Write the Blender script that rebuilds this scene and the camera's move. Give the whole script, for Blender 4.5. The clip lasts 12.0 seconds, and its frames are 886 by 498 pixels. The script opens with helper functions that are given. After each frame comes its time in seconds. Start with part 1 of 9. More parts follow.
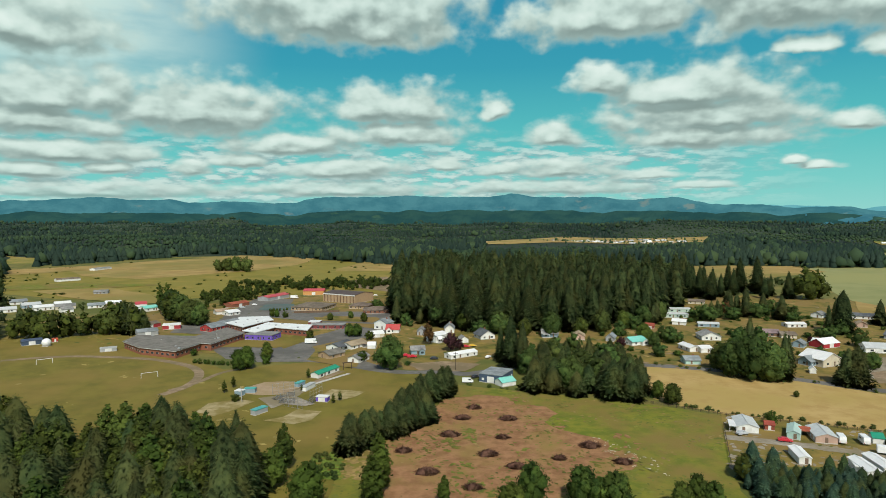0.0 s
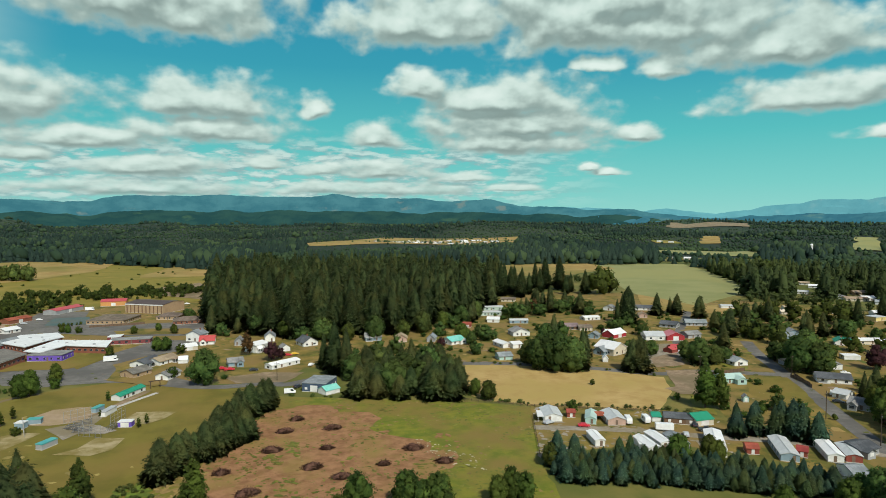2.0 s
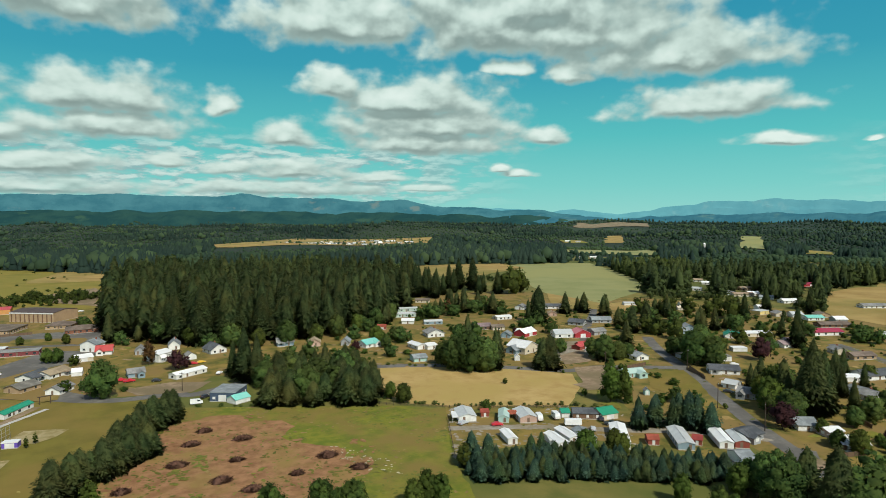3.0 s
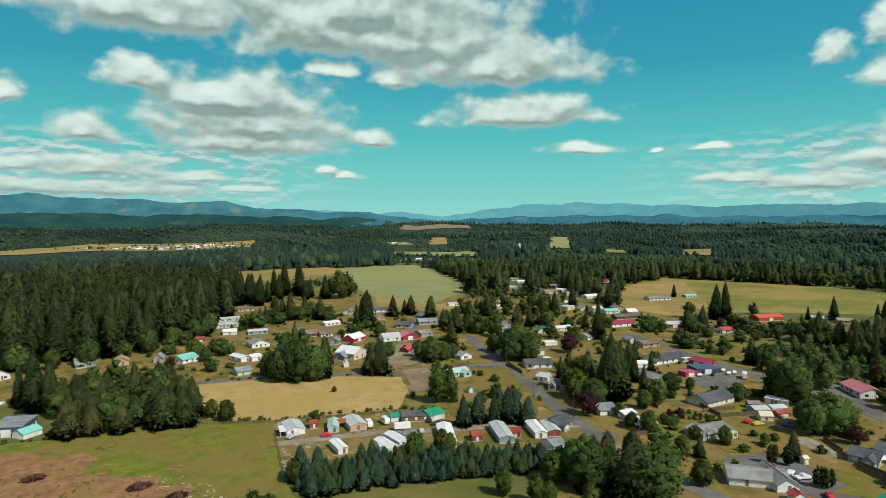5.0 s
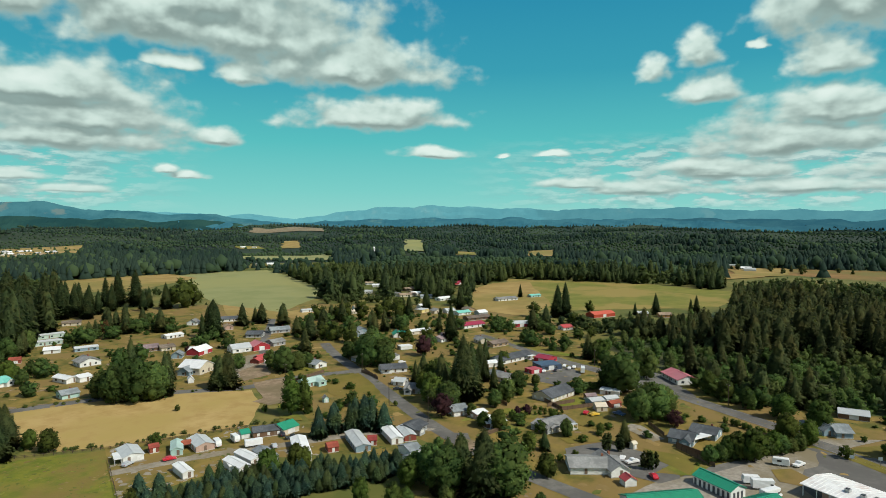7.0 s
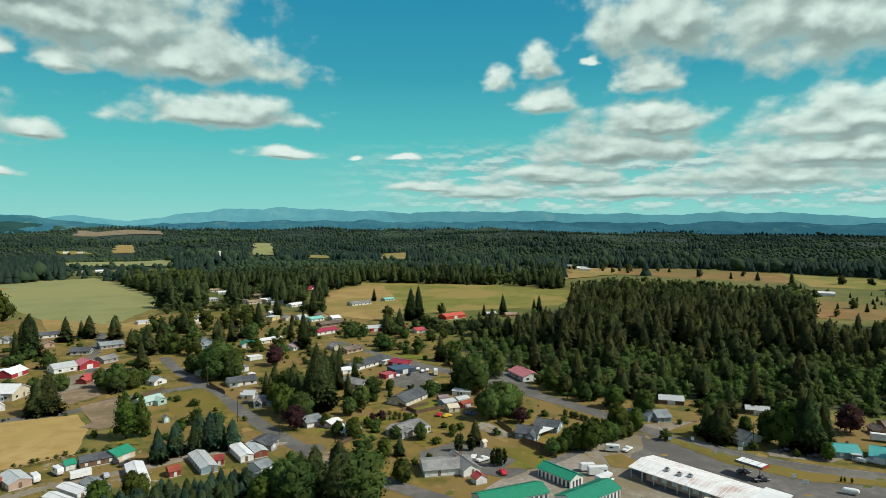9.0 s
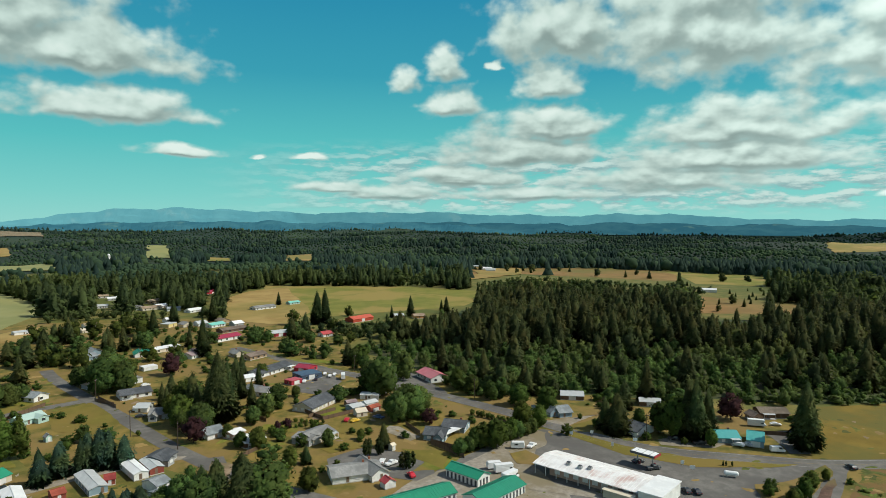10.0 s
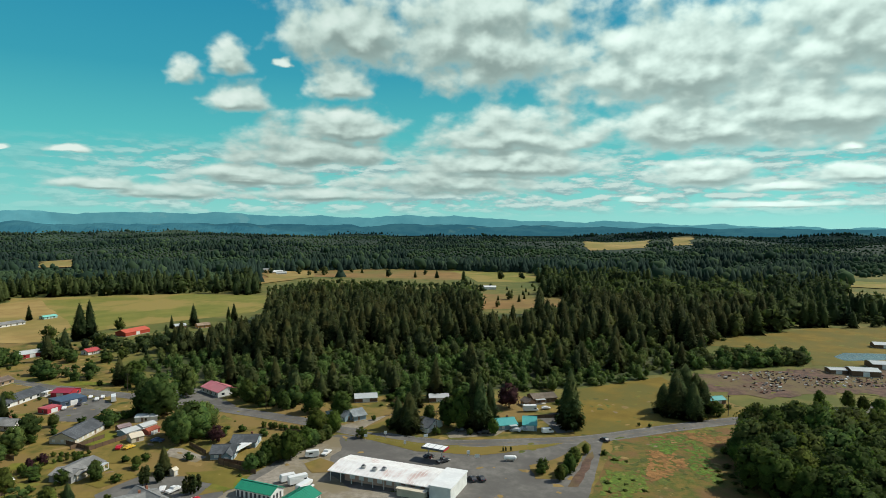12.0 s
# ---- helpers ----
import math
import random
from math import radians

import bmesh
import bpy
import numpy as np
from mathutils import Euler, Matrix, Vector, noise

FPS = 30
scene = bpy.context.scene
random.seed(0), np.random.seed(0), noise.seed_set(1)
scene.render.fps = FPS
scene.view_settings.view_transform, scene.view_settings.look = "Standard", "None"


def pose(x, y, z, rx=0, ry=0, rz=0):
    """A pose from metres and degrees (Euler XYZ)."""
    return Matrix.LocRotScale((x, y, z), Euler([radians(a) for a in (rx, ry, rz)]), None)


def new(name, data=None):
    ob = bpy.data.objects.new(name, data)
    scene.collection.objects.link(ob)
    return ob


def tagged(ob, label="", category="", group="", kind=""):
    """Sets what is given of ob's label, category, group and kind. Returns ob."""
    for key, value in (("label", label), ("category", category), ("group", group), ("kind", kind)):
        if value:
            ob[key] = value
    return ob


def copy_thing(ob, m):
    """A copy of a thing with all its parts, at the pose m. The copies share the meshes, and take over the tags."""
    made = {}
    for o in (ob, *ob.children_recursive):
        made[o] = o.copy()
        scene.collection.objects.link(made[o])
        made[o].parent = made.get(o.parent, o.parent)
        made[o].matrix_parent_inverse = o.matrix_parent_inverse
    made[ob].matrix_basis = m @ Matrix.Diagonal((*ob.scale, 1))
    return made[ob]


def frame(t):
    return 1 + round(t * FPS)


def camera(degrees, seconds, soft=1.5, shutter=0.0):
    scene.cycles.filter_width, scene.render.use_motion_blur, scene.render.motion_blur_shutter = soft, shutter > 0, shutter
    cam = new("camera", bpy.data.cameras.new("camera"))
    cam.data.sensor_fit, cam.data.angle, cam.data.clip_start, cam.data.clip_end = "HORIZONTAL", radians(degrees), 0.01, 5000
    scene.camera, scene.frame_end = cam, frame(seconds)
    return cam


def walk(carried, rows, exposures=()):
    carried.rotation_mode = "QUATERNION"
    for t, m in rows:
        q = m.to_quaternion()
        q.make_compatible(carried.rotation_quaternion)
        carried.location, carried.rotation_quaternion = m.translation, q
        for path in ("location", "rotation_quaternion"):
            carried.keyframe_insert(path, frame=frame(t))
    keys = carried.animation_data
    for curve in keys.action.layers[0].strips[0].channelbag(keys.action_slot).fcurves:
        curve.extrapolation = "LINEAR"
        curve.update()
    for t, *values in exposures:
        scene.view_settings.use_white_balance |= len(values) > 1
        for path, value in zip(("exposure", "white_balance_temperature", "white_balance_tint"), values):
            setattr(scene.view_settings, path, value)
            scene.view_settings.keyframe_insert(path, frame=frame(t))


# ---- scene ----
cam = camera(70.5, 12.0, soft=0.8)
PATH = [
    (0.0, pose(0, 0, 75.00, 87.23, 0.25, 0.00)),
    (0.5, pose(0, 0, 75.68, 87.23, 0.20, -3.89)),
    (1.0, pose(0, 0, 76.33, 87.22, 0.16, -7.98)),
    (1.5, pose(0, 0, 76.97, 87.21, 0.15, -12.12)),
    (2.0, pose(0, 0, 77.59, 87.21, 0.12, -16.13)),
    (2.5, pose(0, 0, 78.19, 87.21, 0.10, -20.08)),
    (3.0, pose(0, 0, 78.78, 87.21, 0.11, -23.97)),
    (5.0, pose(0, 0, 80.98, 87.34, 0.18, -39.66)),
    (5.5, pose(0, 0, 81.49, 87.38, 0.18, -43.15)),
    (6.0, pose(0, 0, 82.00, 87.42, 0.17, -46.42)),
    (6.5, pose(0, 0, 82.50, 87.47, 0.14, -49.73)),
    (7.0, pose(0, 0, 82.98, 87.52, 0.12, -52.90)),
    (9.0, pose(0, 0, 84.85, 87.71, 0.05, -66.25)),
    (9.5, pose(0, 0, 85.31, 87.74, 0.04, -70.36)),
    (10.0, pose(0, 0, 85.75, 87.78, 0.04, -74.70)),
    (10.5, pose(0, 0, 86.20, 87.82, 0.02, -79.25)),
    (11.0, pose(0, 0, 86.64, 87.84, 0.01, -83.99)),
    (11.5, pose(0, 0, 87.08, 87.86, 0.01, -88.84)),
    (12.0, pose(0, 0, 87.52, 87.86, 0.00, -93.51)),
]
walk(cam, PATH, [(0.0, 0.0, 6500, 5), (12.0, 0.0, 6500, 5)])

# ---- daylight: a summer sun high behind the first view, blue sky between cumulus ----
SUN_FROM = Vector((0.14, -0.85, 0.88)).normalized()      # the way to the sun
sun = new("sun", bpy.data.lights.new("sun", "SUN"))
sun.data.energy, sun.data.angle, sun.data.color = 4.2, radians(0.55), (1.0, 0.95, 0.86)
sun.matrix_world = Matrix.Translation((0, 0, 400)) @ (-SUN_FROM).to_track_quat("-Z", "Y").to_matrix().to_4x4()

world = bpy.data.worlds.new("sky")
scene.world = world
world.use_nodes = True
wn = world.node_tree.nodes
sky_tex = wn.new("ShaderNodeTexSky")
sky_tex.sky_type, sky_tex.sun_disc = "NISHITA", False
sky_tex.sun_elevation = math.asin(SUN_FROM.z)
sky_tex.sun_rotation = math.atan2(SUN_FROM.x, SUN_FROM.y)
wn["Background"].inputs["Strength"].default_value = 0.095
world.node_tree.links.new(sky_tex.outputs["Color"], wn["Background"].inputs["Color"])


# ---- node helpers ----
class Nodes:
    def __init__(self, tree):
        self.tree = tree

    def add(self, kind, **values):
        n = self.tree.nodes.new(kind)
        for key, v in values.items():
            setattr(n, key, v)
        return n

    def set(self, socket, v):
        if hasattr(v, "is_linked") or isinstance(v, bpy.types.NodeSocket):
            self.tree.links.new(v, socket)
        elif v is not None:
            socket.default_value = v

    def math(self, op, a, b=None, c=None, clamp=False):
        n = self.add("ShaderNodeMath", operation=op, use_clamp=clamp)
        for s, v in zip(n.inputs, (a, b, c)):
            self.set(s, v)
        return n.outputs[0]

    def vec(self, op, a, b=None):
        n = self.add("ShaderNodeVectorMath", operation=op)
        self.set(n.inputs[0], a)
        self.set(n.inputs[1], b)
        return n.outputs["Value"] if op in ("LENGTH", "DOT_PRODUCT", "DISTANCE") else n.outputs["Vector"]

    def noise(self, vector, scale, detail=5.0, rough=0.55, colour=False):
        n = self.add("ShaderNodeTexNoise")
        self.set(n.inputs["Vector"], vector)
        n.inputs["Scale"].default_value, n.inputs["Detail"].default_value, n.inputs["Roughness"].default_value = scale, detail, rough
        return n.outputs["Color" if colour else "Fac"]

    def mix(self, fac, a, b, blend="MIX"):
        n = self.add("ShaderNodeMix", data_type="RGBA", blend_type=blend)
        for k, v in ((0, fac), (6, a), (7, b)):
            if isinstance(v, tuple) and len(v) == 3:
                v = (*v, 1)
            self.set(n.inputs[k], v)
        return n.outputs[2]

    def span(self, v, lo, hi, a=0.0, b=1.0):
        n = self.add("ShaderNodeMapRange", interpolation_type="SMOOTHSTEP")
        for s, x in zip(n.inputs, (v, lo, hi, a, b)):
            self.set(s, x)
        return n.outputs[0]


def blank(name):
    m = bpy.data.materials.new(name)
    m.use_nodes = True
    m.node_tree.nodes.clear()
    return m, Nodes(m.node_tree)


# ---- sky backdrop: graded blue air with decks of cumulus (bearing, height, half width, rise over the base, in degrees) ----
CLOUDS_NORTH = [(34.5, 13.86, 8.3, 4.01), (9.4, 17.14, 14.2, 5.36), (5.6, 16.57, 9.5, 4.87), (-15.3, 16.71, 10.5, 4.91), (-29.2, 16.14, 9.9, 4.99), (-30.0, 13.14, 2.5, 1.3), (-35.0, 12.25, 2.3, 1.51),
                (31.6, 9.16, 9.6, 3.18), (21.5, 8.6, 9.2, 3.83), (32.5, 7.17, 7.4, 2.05), (4.8, 9.39, 7.7, 2.74), (4.2, 7.23, 7.1, 1.99), (-4.7, 9.45, 1.8, 1.71), (13.3, 6.11, 5.9, 1.57),
                (31.0, 5.08, 8.0, 1.66), (-14.1, 11.33, 3.2, 2.29), (-21.2, 10.1, 8.3, 2.98), (-22.5, 8.12, 10.1, 2.87), (-23.4, 6.51, 8.1, 2.18), (-33.1, 7.18, 2.7, 1.29), (-9.8, 6.92, 3.1, 1.55)]
CLOUDS_LOW = [(33.4, 3.69, 3.8, 1.1), (28.1, 4.08, 2.3, 0.94), (21.6, 4.07, 1.9, 1.13), (17.8, 4.81, 2.6, 1.28), (8.6, 4.08, 6.4, 1.55), (-0.4, 4.68, 2.4, 1.06), (-5.2, 4.1, 2.3, 1.06),
              (-11.0, 4.03, 4.8, 1.26), (-17.9, 3.51, 3.0, 0.75), (29.0, 2.16, 10.9, 1.18), (9.1, 2.38, 9.9, 1.13), (-9.7, 2.45, 9.9, 1.06), (-22.2, 2.57, 4.0, 0.53), (-29.1, 4.33, 1.1, 0.56),
              (-30.8, 3.9, 1.9, 0.55), (-30.1, 17.45, 18.9, 5.67), (-35.6, 15.57, 14.4, 4.2), (-43.7, 13.22, 10.9, 3.57), (-30.1, 13.01, 2.6, 1.24), (-46.8, 9.08, 7.9, 2.2), (-52.0, 6.05, 3.6, 0.77),
              (-58.3, 5.85, 0.7, 0.38), (-62.4, 5.95, 1.6, 0.47)]
CLOUDS_EAST = [(-75.1, 13.84, 2.1, 2.25), (-71.6, 12.4, 1.7, 1.72), (-75.5, 10.47, 2.8, 2.11), (-79.7, 13.95, 0.9, 0.79), (-84.0, 12.18, 2.7, 2.62), (-84.2, 8.41, 6.2, 2.63),
               (-81.8, 6.16, 8.1, 2.76), (-76.1, 4.49, 5.7, 1.27), (-65.3, 3.27, 3.8, 0.78)]
CLOUDS_SOUTH = [(-85.3, 16.16, 7.0, 4.5), (-97.3, 15.28, 10.0, 8.11), (-113.8, 12.64, 14.4, 6.46), (-123.1, 8.58, 11.5, 5.96), (-115.5, 7.97, 9.1, 4.1), (-100.2, 7.66, 9.2, 3.12), (-99.3, 5.27, 10.1, 2.57),
                (-127.1, 13.9, 11.1, 7.44), (-94.3, 3.65, 10.2, 1.96), (-116.5, 4.02, 5.6, 1.7), (-126.8, 3.91, 4.3, 1.37), (-121.9, 3.13, 4.0, 0.82), (-126.3, 6.12, 1.1, 0.57), (-110.8, 2.25, 1.6, 0.48),
                (-76.3, 4.08, 5.8, 1.57), (-70.2, 2.81, 5.2, 1.31), (-82.8, 2.67, 7.4, 1.09), (-120.8, 1.72, 7.7, 0.45)]
CLOUDS_BEHIND = [(60, 12, 14, 3.0), (80, 8, 12, 2.0), (105, 14, 16, 3.5), (130, 9, 14, 2.4), (155, 15, 12, 3), (170, 7, 10, 1.8), (-150, 13, 14, 3.2), (-165, 8, 9, 2)]


def cloud_density():
    """Node group: how deep in cloud a bearing and height lie. Clouds are domed above and flat below."""
    g = bpy.data.node_groups.new("cloud_density", "ShaderNodeTree")
    g.interface.new_socket("Place", in_out="INPUT", socket_type="NodeSocketVector")
    g.interface.new_socket("Depth", in_out="OUTPUT", socket_type="NodeSocketFloat")
    g.interface.new_socket("Soft", in_out="OUTPUT", socket_type="NodeSocketFloat")
    n = Nodes(g)
    place = n.add("NodeGroupInput").outputs[0]
    split = n.add("ShaderNodeSeparateXYZ")
    n.set(split.inputs[0], place)
    az, el = split.outputs[0], split.outputs[1]
    flat_at = n.add("ShaderNodeCombineXYZ")
    n.set(flat_at.inputs[0], n.math("MULTIPLY", az, 0.44))
    bend = n.math("MULTIPLY", n.math("LOGARITHM", n.math("ADD", n.math("MAXIMUM", el, 0.0), 5.0), 2.71828), 5.5)
    n.set(flat_at.inputs[1], n.math("ADD", bend, n.math("MULTIPLY", el, 0.30)))
    flat = flat_at.outputs[0]
    near = n.math("ADD", n.math("MULTIPLY", n.math("MAXIMUM", el, 0.0), 0.075), 0.10)
    warp = n.vec("MULTIPLY", n.vec("SUBTRACT", n.noise(flat, 0.75, 3.0, 0.5, True), (0.5, 0.5, 0.5)), (3.4, 1.5, 0.0))
    scaled = n.add("ShaderNodeVectorMath", operation="SCALE")
    n.set(scaled.inputs[0], warp)
    n.set(scaled.inputs["Scale"], near)
    moved = n.vec("ADD", place, scaled.outputs[0])
    best = None
    for a, e, w, h in CLOUDS_NORTH + CLOUDS_LOW + CLOUDS_EAST + CLOUDS_SOUTH + CLOUDS_BEHIND:
        v = n.vec("MULTIPLY", n.vec("SUBTRACT", moved, (a, e, 0)), (1 / (1.16 * w), 1 / (1.14 * h), 0))
        d = n.vec("LENGTH", n.vec("MAXIMUM", v, n.vec("MULTIPLY", v, (-1.0, -2.3, 0))))
        best = d if best is None else n.math("SMOOTH_MIN", best, d, 0.10)
    billow = n.math("MULTIPLY", n.math("SUBTRACT", n.noise(flat, 0.80, 3.0, 0.42), 0.5), 1.25)
    fine = n.math("MULTIPLY", n.math("SUBTRACT", n.noise(flat, 2.6, 4.0, 0.52), 0.5), 0.30)
    soft = n.math("ADD", n.math("SUBTRACT", 1.0, best), billow)
    out = n.add("NodeGroupOutput")
    n.set(out.inputs[0], n.math("ADD", soft, fine))
    n.set(out.inputs[1], n.math("ADD", soft, n.math("MULTIPLY", fine, 0.30)))
    return g


def sky_material():
    m, n = blank("sky_air")
    p = n.add("ShaderNodeSeparateXYZ")
    n.set(p.inputs[0], n.add("ShaderNodeTexCoord").outputs["Object"])
    x, y, z = p.outputs
    az = n.math("MULTIPLY", n.math("ARCTAN2", n.math("MULTIPLY", x, -1.0), y), 57.29578)
    el = n.math("MULTIPLY", n.math("ARCTAN2", z, n.math("SQRT", n.math("ADD", n.math("MULTIPLY", x, x), n.math("MULTIPLY", y, y)))), 57.29578)
    place = n.add("ShaderNodeCombineXYZ")
    n.set(place.inputs[0], az)
    n.set(place.inputs[1], el)
    group = cloud_density()
    depths, softs = [], []
    step = n.add("ShaderNodeCombineXYZ")
    n.set(step.inputs[0], n.span(el, 0.0, 16.0, 0.10, 0.45))
    n.set(step.inputs[1], n.span(el, 0.0, 16.0, 0.28, 1.15))
    for lifted in (False, True):
        g = n.add("ShaderNodeGroup", node_tree=group)
        n.set(g.inputs[0], n.vec("ADD", place.outputs[0], step.outputs[0]) if lifted else place.outputs[0])
        depths.append(g.outputs[0])
        softs.append(g.outputs[1])
    air = n.add("ShaderNodeValToRGB")
    n.set(air.inputs[0], n.math("DIVIDE", el, 24.0))
    stops = ((0.0, (0.31, 0.66, 0.62)), (0.12, (0.21, 0.61, 0.585)), (0.3, (0.108, 0.51, 0.53)), (0.55, (0.048, 0.34, 0.46)), (1.0, (0.016, 0.21, 0.40)))
    while len(air.color_ramp.elements) < len(stops):
        air.color_ramp.elements.new(0.5)
    for e, (at, c) in zip(air.color_ramp.elements, stops):
        e.position, e.color = at, (*c, 1)
    lit = n.span(n.math("SUBTRACT", softs[0], softs[1]), -0.26, 0.36)
    core = n.span(softs[0], 0.1, 0.8)
    grey = n.mix(core, (0.36, 0.50, 0.485), (0.245, 0.325, 0.312))
    cloud = n.mix(lit, grey, (0.60, 0.735, 0.69))
    rim = n.math("MULTIPLY", n.span(n.math("SUBTRACT", softs[0], softs[1]), 0.16, 0.75), n.span(depths[0], 0.15, 0.5))
    cloud = n.mix(rim, cloud, (0.765, 0.87, 0.83))
    # clouds and air grow brighter towards the sun's quarter
    sunward = n.span(az, -82.0, -122.0, 1.0, 1.28)
    cloud = n.vec("MULTIPLY", cloud, sunward)
    cover = n.span(depths[0], -0.02, 0.50)
    # rows of small far cloud low over the hills
    rows = n.vec("MULTIPLY", place.outputs[0], (0.36, 1.25, 1.0))
    puffs = n.noise(rows, 1.0, 6.0, 0.56)
    puffs_up = n.noise(n.vec("ADD", rows, (0.0, 0.45, 0.0)), 1.0, 6.0, 0.56)
    band = n.math("MULTIPLY", n.span(el, 0.6, 2.2), n.span(el, 5.2, 8.0, 1.0, 0.0))
    sides = n.math("MAXIMUM", n.span(az, -34.0, -16.0), n.span(az, -52.0, -76.0))
    low_cover = n.math("MULTIPLY", n.math("MULTIPLY", n.span(puffs, 0.40, 0.56), band), n.math("MULTIPLY", sides, 0.9))
    low_cloud = n.mix(n.span(n.math("SUBTRACT", puffs, puffs_up), -0.10, 0.14), (0.29, 0.44, 0.46), (0.62, 0.75, 0.72))
    low = n.span(el, 0.5, 5.0, 0.72, 1.0)
    veil = n.math("MULTIPLY", n.math("MULTIPLY", n.span(az, 14.0, 30.0), n.span(el, 8.0, 14.0)), n.span(n.noise(rows, 0.35, 4.0, 0.5), 0.25, 0.6, 0.5, 0.9))
    clear = n.mix(veil, n.vec("MULTIPLY", air.outputs[0], n.span(az, -95.0, -125.0, 1.0, 1.12)), (0.66, 0.82, 0.77))
    colour = n.mix(low_cover, clear, low_cloud)
    colour = n.mix(n.math("MULTIPLY", cover, low), colour, cloud)
    glow = n.add("ShaderNodeEmission")
    n.set(glow.inputs["Color"], colour)
    n.set(n.add("ShaderNodeOutputMaterial").inputs[0], glow.outputs[0])
    m.cycles.emission_sampling = "NONE"
    return m


def sky_backdrop():
    bm = bmesh.new()
    rows = []
    for el in (-2.5, 0, 3, 6, 10, 15, 20.4):
        c, s = math.cos(radians(el)), math.sin(radians(el))
        rows.append([bm.verts.new((4860 * c * math.cos(k * math.tau / 144), 4860 * c * math.sin(k * math.tau / 144), 4860 * s)) for k in range(144)])
    for a, b in zip(rows, rows[1:]):
        for k in range(144):
            bm.faces.new((a[k], b[k], b[(k + 1) % 144], a[(k + 1) % 144]))
    me = bpy.data.meshes.new("backdrop")
    bm.to_mesh(me)
    bm.free()
    me.materials.append(sky_material())
    ob = new("backdrop", me)
    ob.location = (0, 0, 80)
    return tagged(ob, "teal-blue summer sky with broken white cumulus", "sky", kind="structure")


sky_backdrop()


# ---- materials ----
def surface(name, a, b, scale, c=None, scale_c=0.02, rough=0.9, bump=0.0, bump_scale=None, metal=0.0, spec=0.3, vary=0.0, detail=6.0, lo=0.35, hi=0.65, sharp_c=0.12, leaf=False, over_c=0.52, thin=0.0):
    """Grain from a to b at one scale, patches of c at a larger one, fine relief, and a change of tone from thing to thing."""
    m, n = blank(name)
    at = n.add("ShaderNodeTexCoord").outputs["Object"]
    if leaf:
        at = n.add("ShaderNodeNewGeometry").outputs["Position"]
    col = n.mix(n.span(n.noise(at, scale, detail, 0.62), lo, hi), a, b)
    if c:
        col = n.mix(n.span(n.noise(at, scale_c, 5.0, 0.6), over_c - sharp_c, over_c + sharp_c), col, c)
    if leaf:
        isl = n.add("ShaderNodeNewGeometry").outputs["Random Per Island"]
        tone = n.span(isl, 0.0, 1.0, 1 - vary * 0.6, 1 + vary * 0.6)
        col = n.mix(1.0, col, n.vec("MULTIPLY", (1, 1, 1), tone), "MULTIPLY")
    if vary:
        rnd = n.add("ShaderNodeObjectInfo").outputs["Random"]
        hsv = n.add("ShaderNodeHueSaturation")
        n.set(hsv.inputs["Hue"], n.span(rnd, 0, 1, 0.5 - 0.04 * vary, 0.5 + 0.04 * vary))
        n.set(hsv.inputs["Value"], n.math("ADD", 1 - vary * 0.5, n.math("MULTIPLY", n.math("FRACT", n.math("MULTIPLY", rnd, 7.31)), vary)))
        n.set(hsv.inputs["Color"], col)
        col = hsv.outputs[0]
    p = n.add("ShaderNodeBsdfPrincipled")
    n.set(p.inputs["Base Color"], col)
    p.inputs["Roughness"].default_value, p.inputs["Metallic"].default_value = rough, metal
    p.inputs["Specular IOR Level"].default_value = spec
    if bump:
        bp = n.add("ShaderNodeBump")
        bp.inputs["Strength"].default_value, bp.inputs["Distance"].default_value = bump, 0.1
        n.set(bp.inputs["Height"], n.noise(at, bump_scale or scale * 2, 4.0))
        n.set(p.inputs["Normal"], bp.outputs[0])
    shader = p.outputs[0]
    if thin:
        back = n.add("ShaderNodeBsdfTranslucent")
        n.set(back.inputs["Color"], n.mix(1.0, col, (1.15, 1.25, 0.85), "MULTIPLY"))
        both = n.add("ShaderNodeMixShader")
        both.inputs[0].default_value = thin
        n.set(both.inputs[1], shader)
        n.set(both.inputs[2], back.outputs[0])
        shader = both.outputs[0]
    n.set(n.add("ShaderNodeOutputMaterial").inputs[0], shader)
    return m


GROUND = surface("rough_grass", (0.095, 0.105, 0.020), (0.20, 0.16, 0.042), 0.05, (0.085, 0.10, 0.018), 0.006, bump=0.4, bump_scale=1.2)
# ground under far woods: tree shade painted in, matching the shaded canopy
SHADE_FLOOR = surface("shade_dark_floor", (0.011, 0.021, 0.014), (0.019, 0.032, 0.018), 0.02, (0.030, 0.046, 0.022), 0.003)
UNDERGROWTH = surface("undergrowth", (0.030, 0.050, 0.014), (0.070, 0.090, 0.022), 0.12, (0.055, 0.058, 0.020), 0.03, bump=0.8, bump_scale=0.8)
GOLDEN = surface("golden_grass", (0.145, 0.100, 0.010), (0.200, 0.136, 0.018), 0.08, (0.120, 0.104, 0.018), 0.03, bump=0.4, bump_scale=1.5)
WET_MEADOW = surface("wide_meadow", (0.156, 0.140, 0.017), (0.240, 0.180, 0.032), 0.03, (0.195, 0.164, 0.025), 0.010, sharp_c=0.06)
LAWN = surface("dry_lawn", (0.120, 0.102, 0.014), (0.165, 0.138, 0.021), 0.08, (0.195, 0.138, 0.030), 0.018, bump=0.3, bump_scale=2.0)
YARD = surface("yard_grass", (0.088, 0.088, 0.014), (0.235, 0.163, 0.038), 0.09, (0.205, 0.138, 0.042), 0.03, sharp_c=0.06, bump=0.3, bump_scale=2.0)
